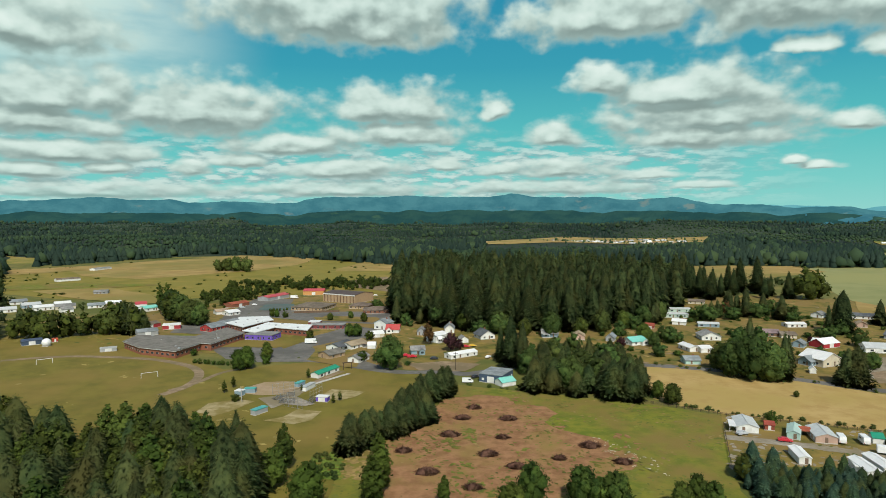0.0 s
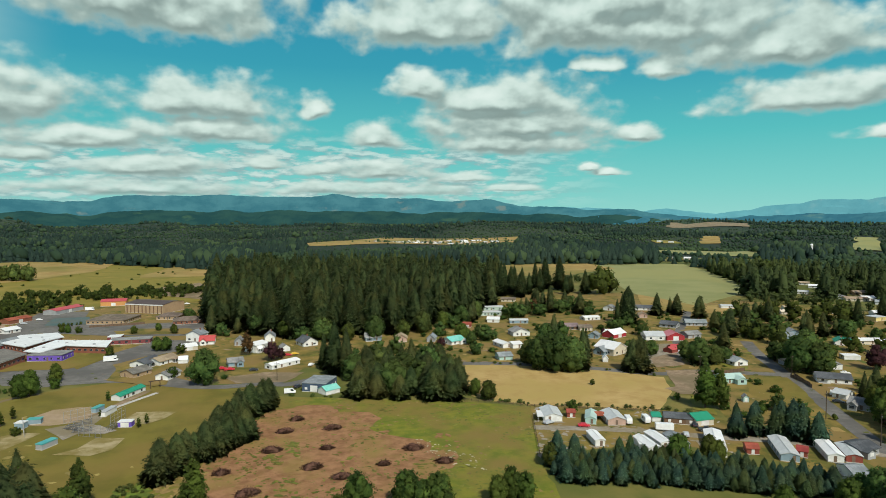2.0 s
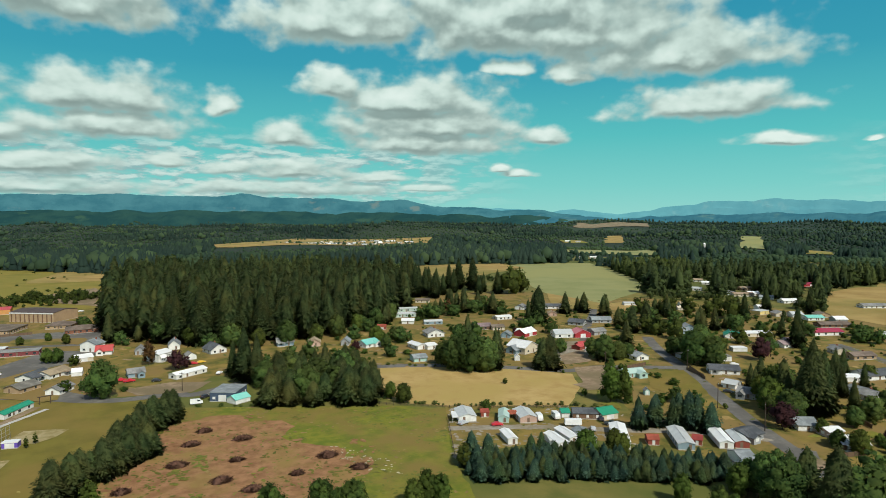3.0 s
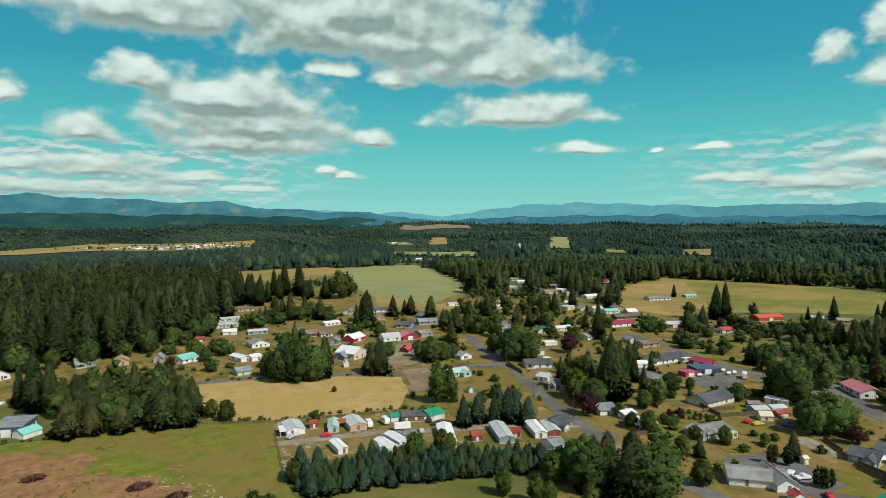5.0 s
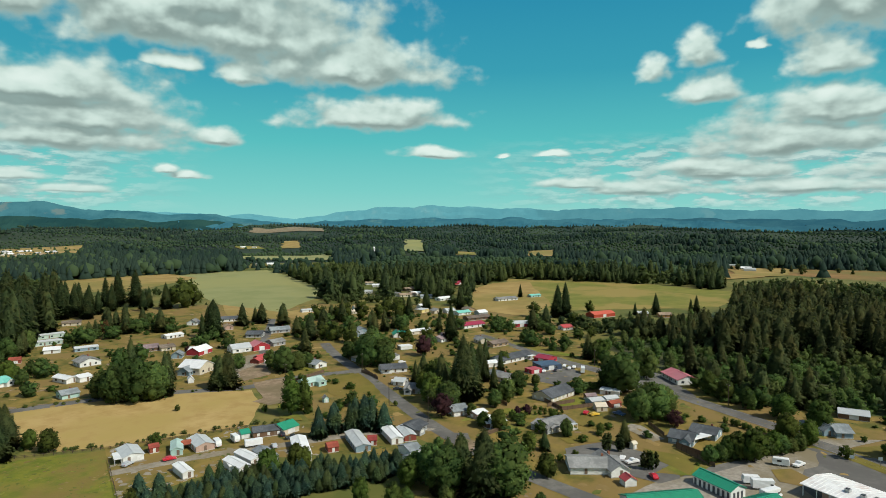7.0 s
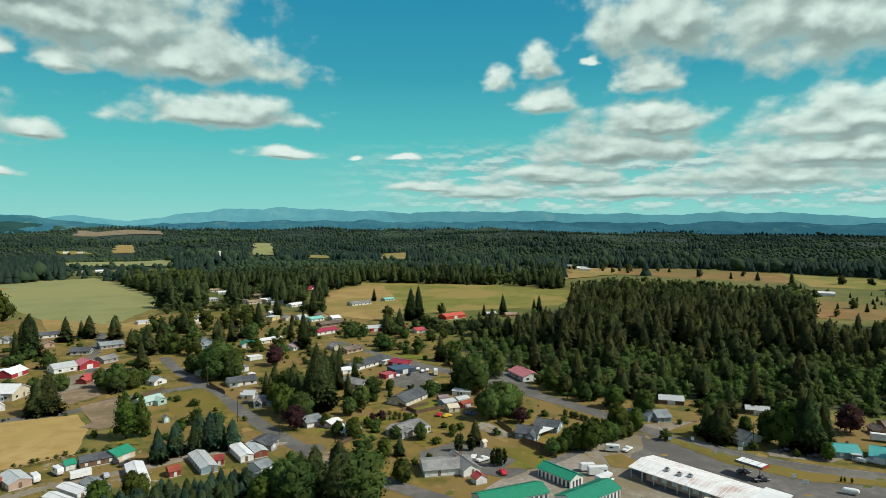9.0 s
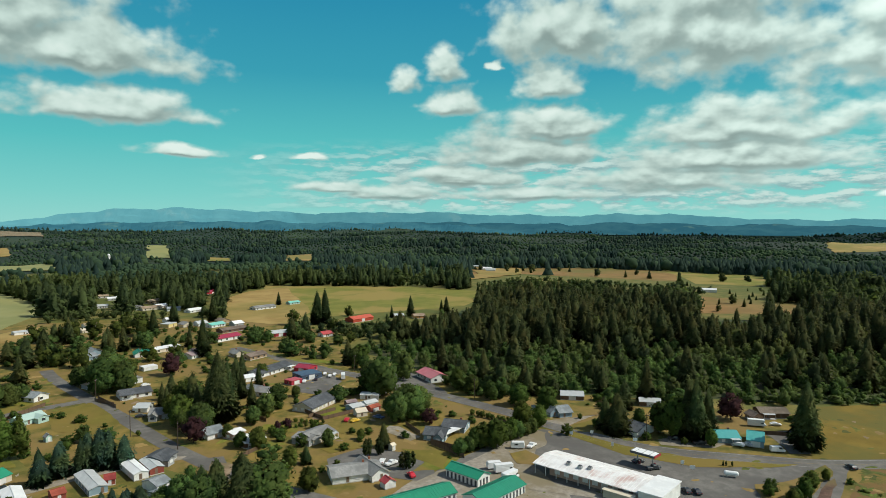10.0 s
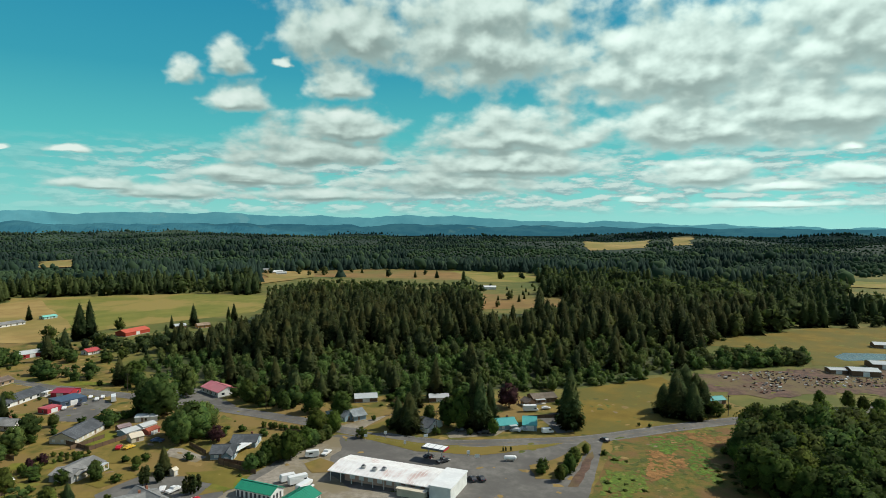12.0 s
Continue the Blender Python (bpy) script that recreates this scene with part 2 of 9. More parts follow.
MEADOW = surface("meadow_grass", (0.100, 0.128, 0.010), (0.180, 0.178, 0.018), 0.16, (0.185, 0.135, 0.032), 0.035, bump=0.6, bump_scale=1.5)
CLEARED = surface("cleared_soil", (0.200, 0.098, 0.042), (0.310, 0.162, 0.076), 0.22, (0.235, 0.155, 0.046), 0.07, bump=0.5, bump_scale=2.2, sharp_c=0.14, over_c=0.58)
HAY = surface("mown_hay", (0.34, 0.225, 0.075), (0.44, 0.31, 0.12), 0.12, (0.36, 0.26, 0.08), 0.03, bump=0.3, bump_scale=1.5)
TAN = surface("far_hay", (0.27, 0.175, 0.052), (0.36, 0.25, 0.085), 0.03, (0.20, 0.165, 0.038), 0.006)
PASTURE = surface("far_pasture", (0.135, 0.145, 0.020), (0.195, 0.178, 0.032), 0.04, (0.26, 0.195, 0.05), 0.012, sharp_c=0.06)
STUBBLE = surface("brown_stubble", (0.200, 0.110, 0.034), (0.265, 0.155, 0.050), 0.03, (0.15, 0.125, 0.03), 0.007)
CROP = surface("crop_green", (0.20, 0.21, 0.075), (0.25, 0.25, 0.10), 0.02, (0.26, 0.25, 0.09), 0.006)
CHURNED = surface("churned_earth", (0.072, 0.042, 0.032), (0.150, 0.088, 0.062), 0.25, (0.14, 0.105, 0.045), 0.04, bump=0.8, bump_scale=0.8)
DIRT = surface("bare_dirt", (0.20, 0.14, 0.085), (0.30, 0.22, 0.14), 0.3, (0.17, 0.13, 0.07), 0.05, bump=0.4)
SCRUB = surface("scrub_grass", (0.058, 0.092, 0.010), (0.165, 0.118, 0.022), 0.22, (0.165, 0.092, 0.032), 0.07, bump=0.9, bump_scale=1.2)
ASPHALT = surface("worn_asphalt", (0.125, 0.118, 0.104), (0.175, 0.164, 0.145), 0.3, (0.105, 0.098, 0.088), 0.05, rough=0.85, bump=0.1)
GRAVEL = surface("grey_gravel", (0.23, 0.20, 0.16), (0.33, 0.295, 0.24), 0.5, (0.20, 0.165, 0.10), 0.05, bump=0.4)
CONCRETE = surface("pale_concrete", (0.40, 0.38, 0.34), (0.50, 0.48, 0.44), 0.6, bump=0.1)
WATER = surface("pond_water", (0.03, 0.075, 0.095), (0.045, 0.10, 0.12), 0.05, rough=0.25, spec=0.25)
FIR = surface("fir_needles", (0.036, 0.056, 0.021), (0.083, 0.106, 0.036), 0.30, (0.093, 0.096, 0.029), 0.085, vary=0.5, leaf=True, spec=0.15, thin=0.45, over_c=0.56)
SPRUCE = surface("blue_spruce_needles", (0.032, 0.071, 0.049), (0.073, 0.128, 0.084), 0.4, (0.066, 0.096, 0.035), 0.10, vary=0.5, leaf=True, spec=0.15, thin=0.42)
LEAF = surface("broad_leaves", (0.041, 0.070, 0.015), (0.104, 0.142, 0.027), 0.35, (0.076, 0.105, 0.017), 0.04, vary=0.55, leaf=True, spec=0.2, thin=0.45)
DENSE_LEAF = surface("dense_broad_leaves", (0.047, 0.082, 0.024), (0.114, 0.162, 0.040), 0.4, (0.076, 0.100, 0.025), 0.05, vary=0.5, leaf=True, spec=0.15, thin=0.45)
PLUM = surface("plum_leaves", (0.039, 0.016, 0.021), (0.072, 0.029, 0.031), 0.6, vary=0.3, leaf=True, spec=0.2, thin=0.40)
RUST = surface("rusty_leaves", (0.085, 0.05, 0.015), (0.13, 0.075, 0.025), 0.5, vary=0.3, leaf=True, spec=0.2, thin=0.32)
WOODS = surface("wood_canopy", (0.028, 0.043, 0.021), (0.072, 0.091, 0.033), 0.06, (0.093, 0.109, 0.035), 0.006, vary=0.35, leaf=True, spec=0.1, thin=0.45)
ALDER = surface("alder_leaves", (0.057, 0.096, 0.026), (0.120, 0.166, 0.043), 0.2, (0.114, 0.130, 0.038), 0.02, vary=0.5, leaf=True, spec=0.15, thin=0.45)
# far canopies: distance haze painted in as a bluer, flatter green
HAZE_FIRS = surface("haze_fir_canopy", (0.028, 0.052, 0.043), (0.040, 0.070, 0.053), 0.012, (0.048, 0.078, 0.054), 0.003, vary=0.15, leaf=True, spec=0.1, thin=0.5)
HAZE_LEAVES = surface("haze_leafy_canopy", (0.036, 0.068, 0.045), (0.056, 0.096, 0.056), 0.010, (0.092, 0.140, 0.066), 0.0032, vary=0.15, leaf=True, spec=0.1, thin=0.5)
BARK = surface("bark", (0.045, 0.032, 0.022), (0.09, 0.065, 0.045), 4.0, bump=0.5)


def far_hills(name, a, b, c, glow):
    """Distant hills: blue of miles of air painted in as glow, with paler clearings."""
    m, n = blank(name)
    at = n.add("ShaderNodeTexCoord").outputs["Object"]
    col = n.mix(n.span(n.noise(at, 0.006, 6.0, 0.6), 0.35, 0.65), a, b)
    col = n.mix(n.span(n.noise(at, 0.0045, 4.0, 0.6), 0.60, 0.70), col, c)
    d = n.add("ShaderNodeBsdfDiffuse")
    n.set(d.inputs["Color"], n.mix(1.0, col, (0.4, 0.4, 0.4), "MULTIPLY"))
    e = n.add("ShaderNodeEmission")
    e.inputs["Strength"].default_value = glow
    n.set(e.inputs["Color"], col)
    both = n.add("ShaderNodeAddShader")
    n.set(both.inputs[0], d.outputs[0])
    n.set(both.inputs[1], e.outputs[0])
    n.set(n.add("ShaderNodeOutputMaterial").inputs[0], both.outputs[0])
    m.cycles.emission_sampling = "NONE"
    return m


# haze is put into these colours, palest for the farthest range
HAZE_HILLS = far_hills("haze_blue_hills", (0.032, 0.115, 0.145), (0.052, 0.155, 0.182), (0.110, 0.165, 0.165), 0.9)
HAZE_HILLS_PALE = far_hills("haze_pale_hills", (0.085, 0.255, 0.300), (0.105, 0.290, 0.330), (0.13, 0.30, 0.33), 0.95)
HAZE_HILLS_NEAR = far_hills("haze_green_hills", (0.018, 0.060, 0.062), (0.030, 0.082, 0.072), (0.045, 0.10, 0.07), 0.6)
HAZE_HILLS_NAVY = far_hills("haze_navy_hills", (0.030, 0.110, 0.150), (0.044, 0.138, 0.172), (0.07, 0.16, 0.17), 0.9)


# ---- mesh helpers ----
def mesh_of(name, verts, faces, material):
    me = bpy.data.meshes.new(name)
    me.from_pydata([tuple(v) for v in verts] if not isinstance(verts, list) else verts, [], faces)
    me.materials.append(material)
    return me


def mesh_tris(name, v, f, material, soft=None):
    """A mesh from arrays of vertices and triangles; soft: smooth normals for foliage."""
    me = bpy.data.meshes.new(name)
    v, f = np.asarray(v, np.float32), np.asarray(f, np.int32)
    me.vertices.add(len(v))
    me.vertices.foreach_set("co", v.ravel())
    me.loops.add(f.size)
    me.loops.foreach_set("vertex_index", f.ravel())
    me.polygons.add(len(f))
    me.polygons.foreach_set("loop_start", np.arange(len(f), dtype=np.int32) * 3)
    me.update(calc_edges=True)
    me.materials.append(material)
    if soft is not None:
        me.polygons.foreach_set("use_smooth", np.ones(len(f), bool))
        me.normals_split_custom_set_from_vertices(soft.tolist())
    return me


def part(name, bm, material, parent, label=""):
    """Links a bmesh as one mesh object under a thing or a part."""
    me = bpy.data.meshes.new(name)
    bm.to_mesh(me)
    bm.free()
    me.materials.append(material)
    ob = new(name, me)
    ob.parent = parent
    if label:
        tagged(ob, label)
    return ob


def box(bm, x0, y0, z0, x1, y1, z1):
    v = [bm.verts.new(p) for p in ((x0, y0, z0), (x1, y0, z0), (x1, y1, z0), (x0, y1, z0), (x0, y0, z1), (x1, y0, z1), (x1, y1, z1), (x0, y1, z1))]
    for q in ((3, 2, 1, 0), (4, 5, 6, 7), (0, 1, 5, 4), (1, 2, 6, 5), (2, 3, 7, 6), (3, 0, 4, 7)):
        bm.faces.new([v[i] for i in q])
    return bm


def boxed(*dims):
    return box(bmesh.new(), *dims)


def inside(p, poly):
    x, y = p
    hit = False
    for (x0, y0), (x1, y1) in zip(poly, poly[1:] + poly[:1]):
        if (y0 > y) != (y1 > y) and x < (x1 - x0) * (y - y0) / (y1 - y0) + x0:
            hit = not hit
    return hit


# ---- the ground: one sheet, level round the town, rising into hills far off ----
def rise(x, y):
    r = math.hypot(x, y)
    s = min(max((r - 1900) / 2500, 0), 1)
    s = s * s * (3 - 2 * s)
    u = min(max((r - 1250) / 500, 0), 1) * (1 - math.exp(-(((x - 520) / 420) ** 2 + ((y - 1950) / 420) ** 2)))
    s *= 0.30 + 0.70 * min(max((y / max(r, 1) + 0.05) / 0.65, 0), 1)
    return u * (40 * max(noise.noise((x * 0.0017, y * 0.0017, 9.0)), -0.25) + 7 * noise.noise((x * 0.004, y * 0.004, 4.0))) + s * (44 + 20 * noise.noise((x * 0.0011, y * 0.0011, 0.3)) + 14 * noise.noise((x * 0.004, y * 0.004, 2.0)))


def ground_sheet():
    rr = [0, 60, 120, 200, 300, 420, 560, 720, 900, 1100, 1350, 1450, 1550, 1650, 1770] + list(range(1900, 4650, 125)) + [4640, 4850]
    n = 240
    verts, faces = [(0, 0, 0)], []
    for r in rr[1:]:
        for k in range(n):
            x, y = r * math.cos(k * math.tau / n), r * math.sin(k * math.tau / n)
            verts.append((x, y, rise(x, y)))
    for k in range(n):
        faces.append((0, 1 + k, 1 + (k + 1) % n))
        for i in range(len(rr) - 2):
            a, b = 1 + i * n, 1 + (i + 1) * n
            faces.append((a + k, b + k, b + (k + 1) % n, a + (k + 1) % n))
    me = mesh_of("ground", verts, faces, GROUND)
    me.materials.append(SHADE_FLOOR)
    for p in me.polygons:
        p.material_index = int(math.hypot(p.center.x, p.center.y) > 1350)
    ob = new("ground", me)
    return tagged(ob, "rough green and dry-yellow grass country", "ground", kind="structure")


ground_sheet()


LAYERS = []


def field(name, poly, material, label, z=0.03, wobble=1.2, step=5.0, kind="structure"):
    """A patch of ground with a slightly uneven outline, laid just above the sheet."""
    z += 0.0012 * len(LAYERS)
    LAYERS.append(name)
    rim = []
    for (x0, y0), (x1, y1) in zip(poly, poly[1:] + poly[:1]):
        k = max(1, int(math.hypot(x1 - x0, y1 - y0) / step))
        for i in range(k):
            x, y = x0 + (x1 - x0) * i / k, y0 + (y1 - y0) * i / k
            q = 4.0 / step
            rim.append((x + wobble * (noise.noise((x * q * 0.3, y * q * 0.3, 1)) + 0.6 * noise.noise((x * q, y * q, 3))), y + wobble * (noise.noise((x * q * 0.3, y * q * 0.3, 5)) + 0.6 * noise.noise((x * q, y * q, 7)))))
    bm = bmesh.new()
    f = bm.faces.new([bm.verts.new((x, y, z + rise(x, y))) for x, y in rim])
    bmesh.ops.recalc_face_normals(bm, faces=[f])
    if f.normal.z < 0:
        f.normal_flip()
    bmesh.ops.triangulate(bm, faces=[f])
    if max(math.hypot(x, y) for x, y in poly) > 1250:
        bmesh.ops.subdivide_edges(bm, edges=bm.edges[:], cuts=5, use_grid_fill=True)
        for v in bm.verts:
            v.co.z = z + rise(v.co.x, v.co.y)
    me = bpy.data.meshes.new(name)
    bm.to_mesh(me)
    bm.free()
    me.materials.append(material)
    return tagged(new(name, me), label, "ground", kind=kind)


def lane(name, pts, width, material, label, z=0.06):
    """A road along a line of points, smoothly bent, with a slight crown."""
    line = []
    p = [Vector(q).to_3d() for q in pts]
    for i in range(len(p) - 1):
        a, b, c, d = p[max(i - 1, 0)], p[i], p[i + 1], p[min(i + 2, len(p) - 1)]
        for k in range(8):
            t = k / 8
            line.append(0.5 * (2 * b + (c - a) * t + (2 * a - 5 * b + 4 * c - d) * t * t + (3 * b - a - 3 * c + d) * t ** 3))
    line.append(p[-1])
    verts, faces = [], []
    for i, q in enumerate(line):
        along = (line[min(i + 1, len(line) - 1)] - line[max(i - 1, 0)]).normalized()
        side = Vector((-along.y, along.x, 0)) * width / 2
        for k, h in ((-1, 0), (0, 0.06), (1, 0)):
            verts.append(tuple(q + side * k + Vector((0, 0, z + h + rise(q.x, q.y)))))
        if i:
            a, b = 3 * i - 3, 3 * i
            faces += [(a, a + 1, b + 1, b), (a + 1, a + 2, b + 2, b + 1)]
    ob = new(name, mesh_of(name, verts, [f[::-1] for f in faces], material))
    return tagged(ob, label, "road", kind="structure")


SCHOOL_LAWN = [(-300, 300), (-280, 392), (-227, 414), (-193, 397), (-145, 351), (-132, 329), (-109, 310), (-67, 328), (-23, 301), (-11, 308), (1, 302), (-19, 247), (-31, 201), (-31, 150), (-62, 140), (-117, 150), (-200, 190)]
GREEN_FIELD = [(4, 281), (28, 271), (51, 262), (83, 249), (107, 233), (85, 184), (81, 164), (66, 110), (-40, 110), (-34, 199), (-19, 240)]
CLEARED_FIELD = [(-19.6, 220.4), (-13.4, 227.0), (-8.0, 244.2), (1.4, 257.1), (15.5, 263.6), (26.3, 260.2), (29.1, 249.6), (40.4, 246.3), (44.0, 239.5), (37.3, 227.4), (41.1, 218.9), (47.1, 214.2), (54.5, 209.4), (53.8, 200.3), (60.4, 195.0), (61.4, 190.7), (57.4, 185.4), (49.6, 180.6), (33.1, 166.4), (24.8, 158.0), (5.0, 148), (-13.7, 150), (-18.3, 174.3)]
HAY_FIELD = [(105, 319), (139, 297), (169, 279), (187, 260), (175, 237), (154, 216), (108, 236), (94, 246), (85, 261)]
PARK = [(107, 239), (154, 216), (168, 200), (186, 176), (183, 158), (168, 143), (154, 164), (134, 182), (91, 187), (86, 184)]
FAR_MEADOW = [(-447, 630), (-369, 596), (-277, 572), (-201, 610), (-54, 627), (-72, 1010), (-235, 1162), (-422, 1322), (-521, 1272), (-614, 1073), (-664, 937)]
FAR_HAY = [(-580, 952), (-498, 1216), (-422, 1322), (-242, 1195), (-244, 1022), (-286, 894), (-382, 791), (-479, 835)]
FAR_HAY_B = [(-159, 906), (-144, 1109), (-74, 1035), (-77, 901)]
FAR_DIRT = [(-131, 743), (-69, 812), (-54, 637), (-87, 669)]
CROP_FIELD = [(512, 920), (613, 923), (680, 896), (617, 759), (519, 567), (459, 521), (368, 464), (363, 557)]
CROP_HAY = [(381, 971), (531, 954), (524, 852), (370, 757), (309, 808)]
DRY_FIELD = [(363, 557), (368, 464), (420, 465), (361, 413), (315, 465)]
EAST_FIELD = [(784, 482), (796, 392), (820, 276), (788, 159), (645, 147), (556, 235), (518, 266), (577, 334)]
EAST_HAY = [(710, 453), (790, 448), (560, 287), (478, 271), (489, 336), (632, 435)]
SE_DRY = [(1066, 251), (1166, 254), (1219, 169), (1257, 18), (1202, -113), (1002, -90), (1055, 62), (1083, 150), (980, 205)]
SE_PASTURE = [(1204, -91), (1137, -243), (955, -213), (961, -117)]
SE_BROWN = [(800, -97), (744, -200), (656, -177), (649, -79)]
S_DRY = [(442, -220), (468, -238), (488, -297), (511, -344), (510, -430), (440, -440), (371, -330), (371, -300), (374, -254), (406, -273), (429, -259), (436, -233)]
GOLD = [(327, -91), (351, -148), (312, -149), (292, -151), (273, -158), (256, -91), (252, -70)]
ROUGH = [(251, -87), (261, -143), (269, -158), (256, -190), (189, -170), (150, -120), (185, -55)]
YARD_WRECK = [(352, -166), (360, -193), (362, -227), (367, -257), (351, -320), (302, -300), (302, -245), (310, -226), (304, -189), (312, -170), (328, -161)]
POND = [(386, -284), (398, -286), (410, -301), (404, -330), (388, -340), (385, -300)]
FORECOURT = [(202, 61), (249, 42), (262, 28), (246, -10), (248, -50), (246, -80), (195, -59), (169, -29), (160, 65)]
EAST_FLOOR = [(342, 98), (309, 72), (311, 43), (322, 8), (318, -24), (329, -45), (329, -87), (340, -116), (358, -149), (378, -181), (447, -222), (532, -341), (571, -256), (614, -160), (608, -74), (671, 70), (613, 145), (481, 164), (388, 163)]
VILLAGE = [(58, 1737), (431, 2287), (965, 2276), (777, 1857), (446, 1581), (163, 1630)]
TOWN = [(5, 300), (20, 330), (110, 310), (190, 265), (210, 262), (185, 225), (172, 200), (190, 172), (180, 140), (110, 110), (150, 20), (262, -170), (300, -160), (345, 140), (390, 170), (470, 240), (490, 330), (480, 420), (360, 560), (330, 600), (240, 600), (150, 450), (60, 430), (-60, 640), (-140, 640), (-210, 560), (-300, 470), (-280, 390), (-140, 350), (-70, 330)]

field("yard_ground", TOWN, YARD, "mown yard grass gone dry between the houses", 0.02)
field("school_lawn", SCHOOL_LAWN, LAWN, "dry olive playing field beside the school", 0.055)
field("green_field", GREEN_FIELD, MEADOW, "green unmown field beside the trailer park", 0.04)
field("cleared_field", CLEARED_FIELD, CLEARED, "reddish-brown cleared soil with green regrowth", 0.10, 2.2, 2.6)
field("hay_field", HAY_FIELD, HAY, "pale mown hay field", 0.06)
field("park_ground", PARK, YARD, "dry grass and dirt between mobile homes", 0.045)
field("far_meadow", FAR_MEADOW, WET_MEADOW, "wide green meadow with scrub", 0.10, 8, 40)
field("far_hay", FAR_HAY, TAN, "golden hay field", 0.25, 8, 40)
field("far_hay_strip", FAR_HAY_B, TAN, "golden hay strip", 0.25, 8, 40)
field("far_dirt", FAR_DIRT, DIRT, "bare tan ground behind the school", 0.25, 8, 40)
field("crop_field", CROP_FIELD, CROP, "smooth pale green crop field", 0.10, 4, 40)
field("crop_edge", CROP_HAY, TAN, "golden field edge", 0.20, 6, 40)
field("dry_field", DRY_FIELD, TAN, "dry yellow grass", 0.22, 6, 40)
field("east_field", EAST_FIELD, PASTURE, "yellow-green pasture", 0.10, 6, 40)
field("east_hay", EAST_HAY, TAN, "dry golden pasture", 0.20, 6, 40)
field("southeast_dry", SE_DRY, STUBBLE, "brown dry field", 0.15, 10, 50)
field("southeast_pasture", SE_PASTURE, PASTURE, "green pasture", 0.15, 10, 50)
field("southeast_brown", SE_BROWN, STUBBLE, "brown tilled field", 0.15, 10, 50)
field("south_dry", S_DRY, GOLDEN, "dry golden grass round a pond", 0.10, 6, 30)
field("gold_field", GOLD, GOLDEN, "golden mown field beside the road", 0.05)
field("rough_field", ROUGH, SCRUB, "overgrown green and rusty scrub", 0.05)
field("wreck_yard", YARD_WRECK, CHURNED, "churned brown earth of a salvage yard", 0.14, 7, 6)
field("water", POND, WATER, "still blue pond", 0.18)
field("forecourt", FORECOURT, ASPHALT, "worn grey asphalt forecourt", 0.07)
field("east_wood_floor", EAST_FLOOR, UNDERGROWTH, "green undergrowth under the wood", 0.09, 3, 8)
field("village_field", VILLAGE, TAN, "pale fields round a far village", 1.2, 20, 60)

MAIN_ROAD = [(380, 255), (367, 226), (337, 165), (328, 140), (311, 106), (303, 88), (287, 57), (277, 39), (268, 26), (256, 4), (248, -19), (248, -53), (250, -77), (262, -118), (272, -159), (284, -230), (310, -330)]
lane("road", MAIN_ROAD, 9, ASPHALT, "two-lane grey asphalt road", 0.10)
lane("road_diagonal", [(291, 322), (270, 289), (229, 212), (203, 165), (187, 129), (178, 100), (172, 70)], 7, ASPHALT, "worn grey side street", 0.09)
lane("road_hayfield", [(-106, 329), (-67, 329), (-26, 305), (1, 304), (13, 300), (50, 320), (89, 320), (146, 299), (187, 268), (210, 266), (250, 246)], 7, ASPHALT, "narrow grey street along the fields", 0.08)
lane("road_park", [(96, 211), (122, 201), (140, 191), (157, 181), (174, 172), (196, 152)], 5, GRAVEL, "gravel lane through the mobile homes", 0.08)
lane("road_north", [(200, 285), (232, 310), (263, 352), (331, 431), (361, 476)], 6, ASPHALT, "grey street between houses", 0.085)


# ---- distance: two ranges of hills ----
RANGE_FAR = [(60, 1.2), (35, 1.4), (29.6, 1.76), (22, 1.55), (13.3, 1.33), (11.4, 1.88), (4.3, 2.09), (-3.9, 1.9), (-9, 2.05), (-14.5, 1.6), (-19.8, 1.72), (-23.5, 1.08), (-29, 0.86), (-34.9, 0.7),
             (-39.9, 0.44), (-44, 1.04), (-47.1, 1.39), (-56.6, 1.42), (-62.8, 1.12), (-66.5, 1.28), (-73, 1.2), (-84, 0.9), (-92.7, 1.02), (-99.5, 0.58), (-107, 0.5), (-118.4, 0.08), (-128.7, -0.1), (-160, 0.3)]


def hill_range(name, first, last, scale, low, crest, foot, material, label, seed):
    az = np.arange(first, last - 0.1, -0.25)
    pts = sorted(RANGE_FAR)
    el = np.interp(az, [p[0] for p in pts], [p[1] for p in pts]) * scale + low
    verts, faces = [], []
    cols = 9
    for i, (a, e) in enumerate(zip(az, el)):
        if last > -60:
            e -= max(0.0, -33.0 - a) * 0.16
        e += 0.26 * (noise.fractal((a * 0.26, seed, 0), 0.85, 2.1, 7) - 0.1)
        top = 80 + crest * math.tan(radians(e))
        for k in range(cols):
            u = k / (cols - 1)
            r = foot + (crest - foot) * u
            z = (top - 20) * u ** 0.8 + 20 + (1 - u) * u * 90 * noise.fractal((a * 0.5, u * 3, seed), 0.8, 2.1, 4)
            verts.append((-r * math.sin(radians(a)), r * math.cos(radians(a)), min(z, top) if k < cols - 1 else top))
        if i:
            for k in range(cols - 1):
                p, q = (i - 1) * cols + k, i * cols + k
                faces.append((p, q, q + 1, p + 1))
    ob = new(name, mesh_of(name, verts, faces, material))
    return tagged(ob, label, "hills", kind="structure")


hill_range("backdrop_mountains", 60, -44, 1.0, 0.0, 4760, 4450, HAZE_HILLS, "mountain range on the horizon, haze blue painted in", 3.0)
hill_range("backdrop_mountains_east", -24, -160, 1.0, 0.0, 4835, 4775, HAZE_HILLS_PALE, "pale blue mountains on the horizon, haze painted in", 5.0)
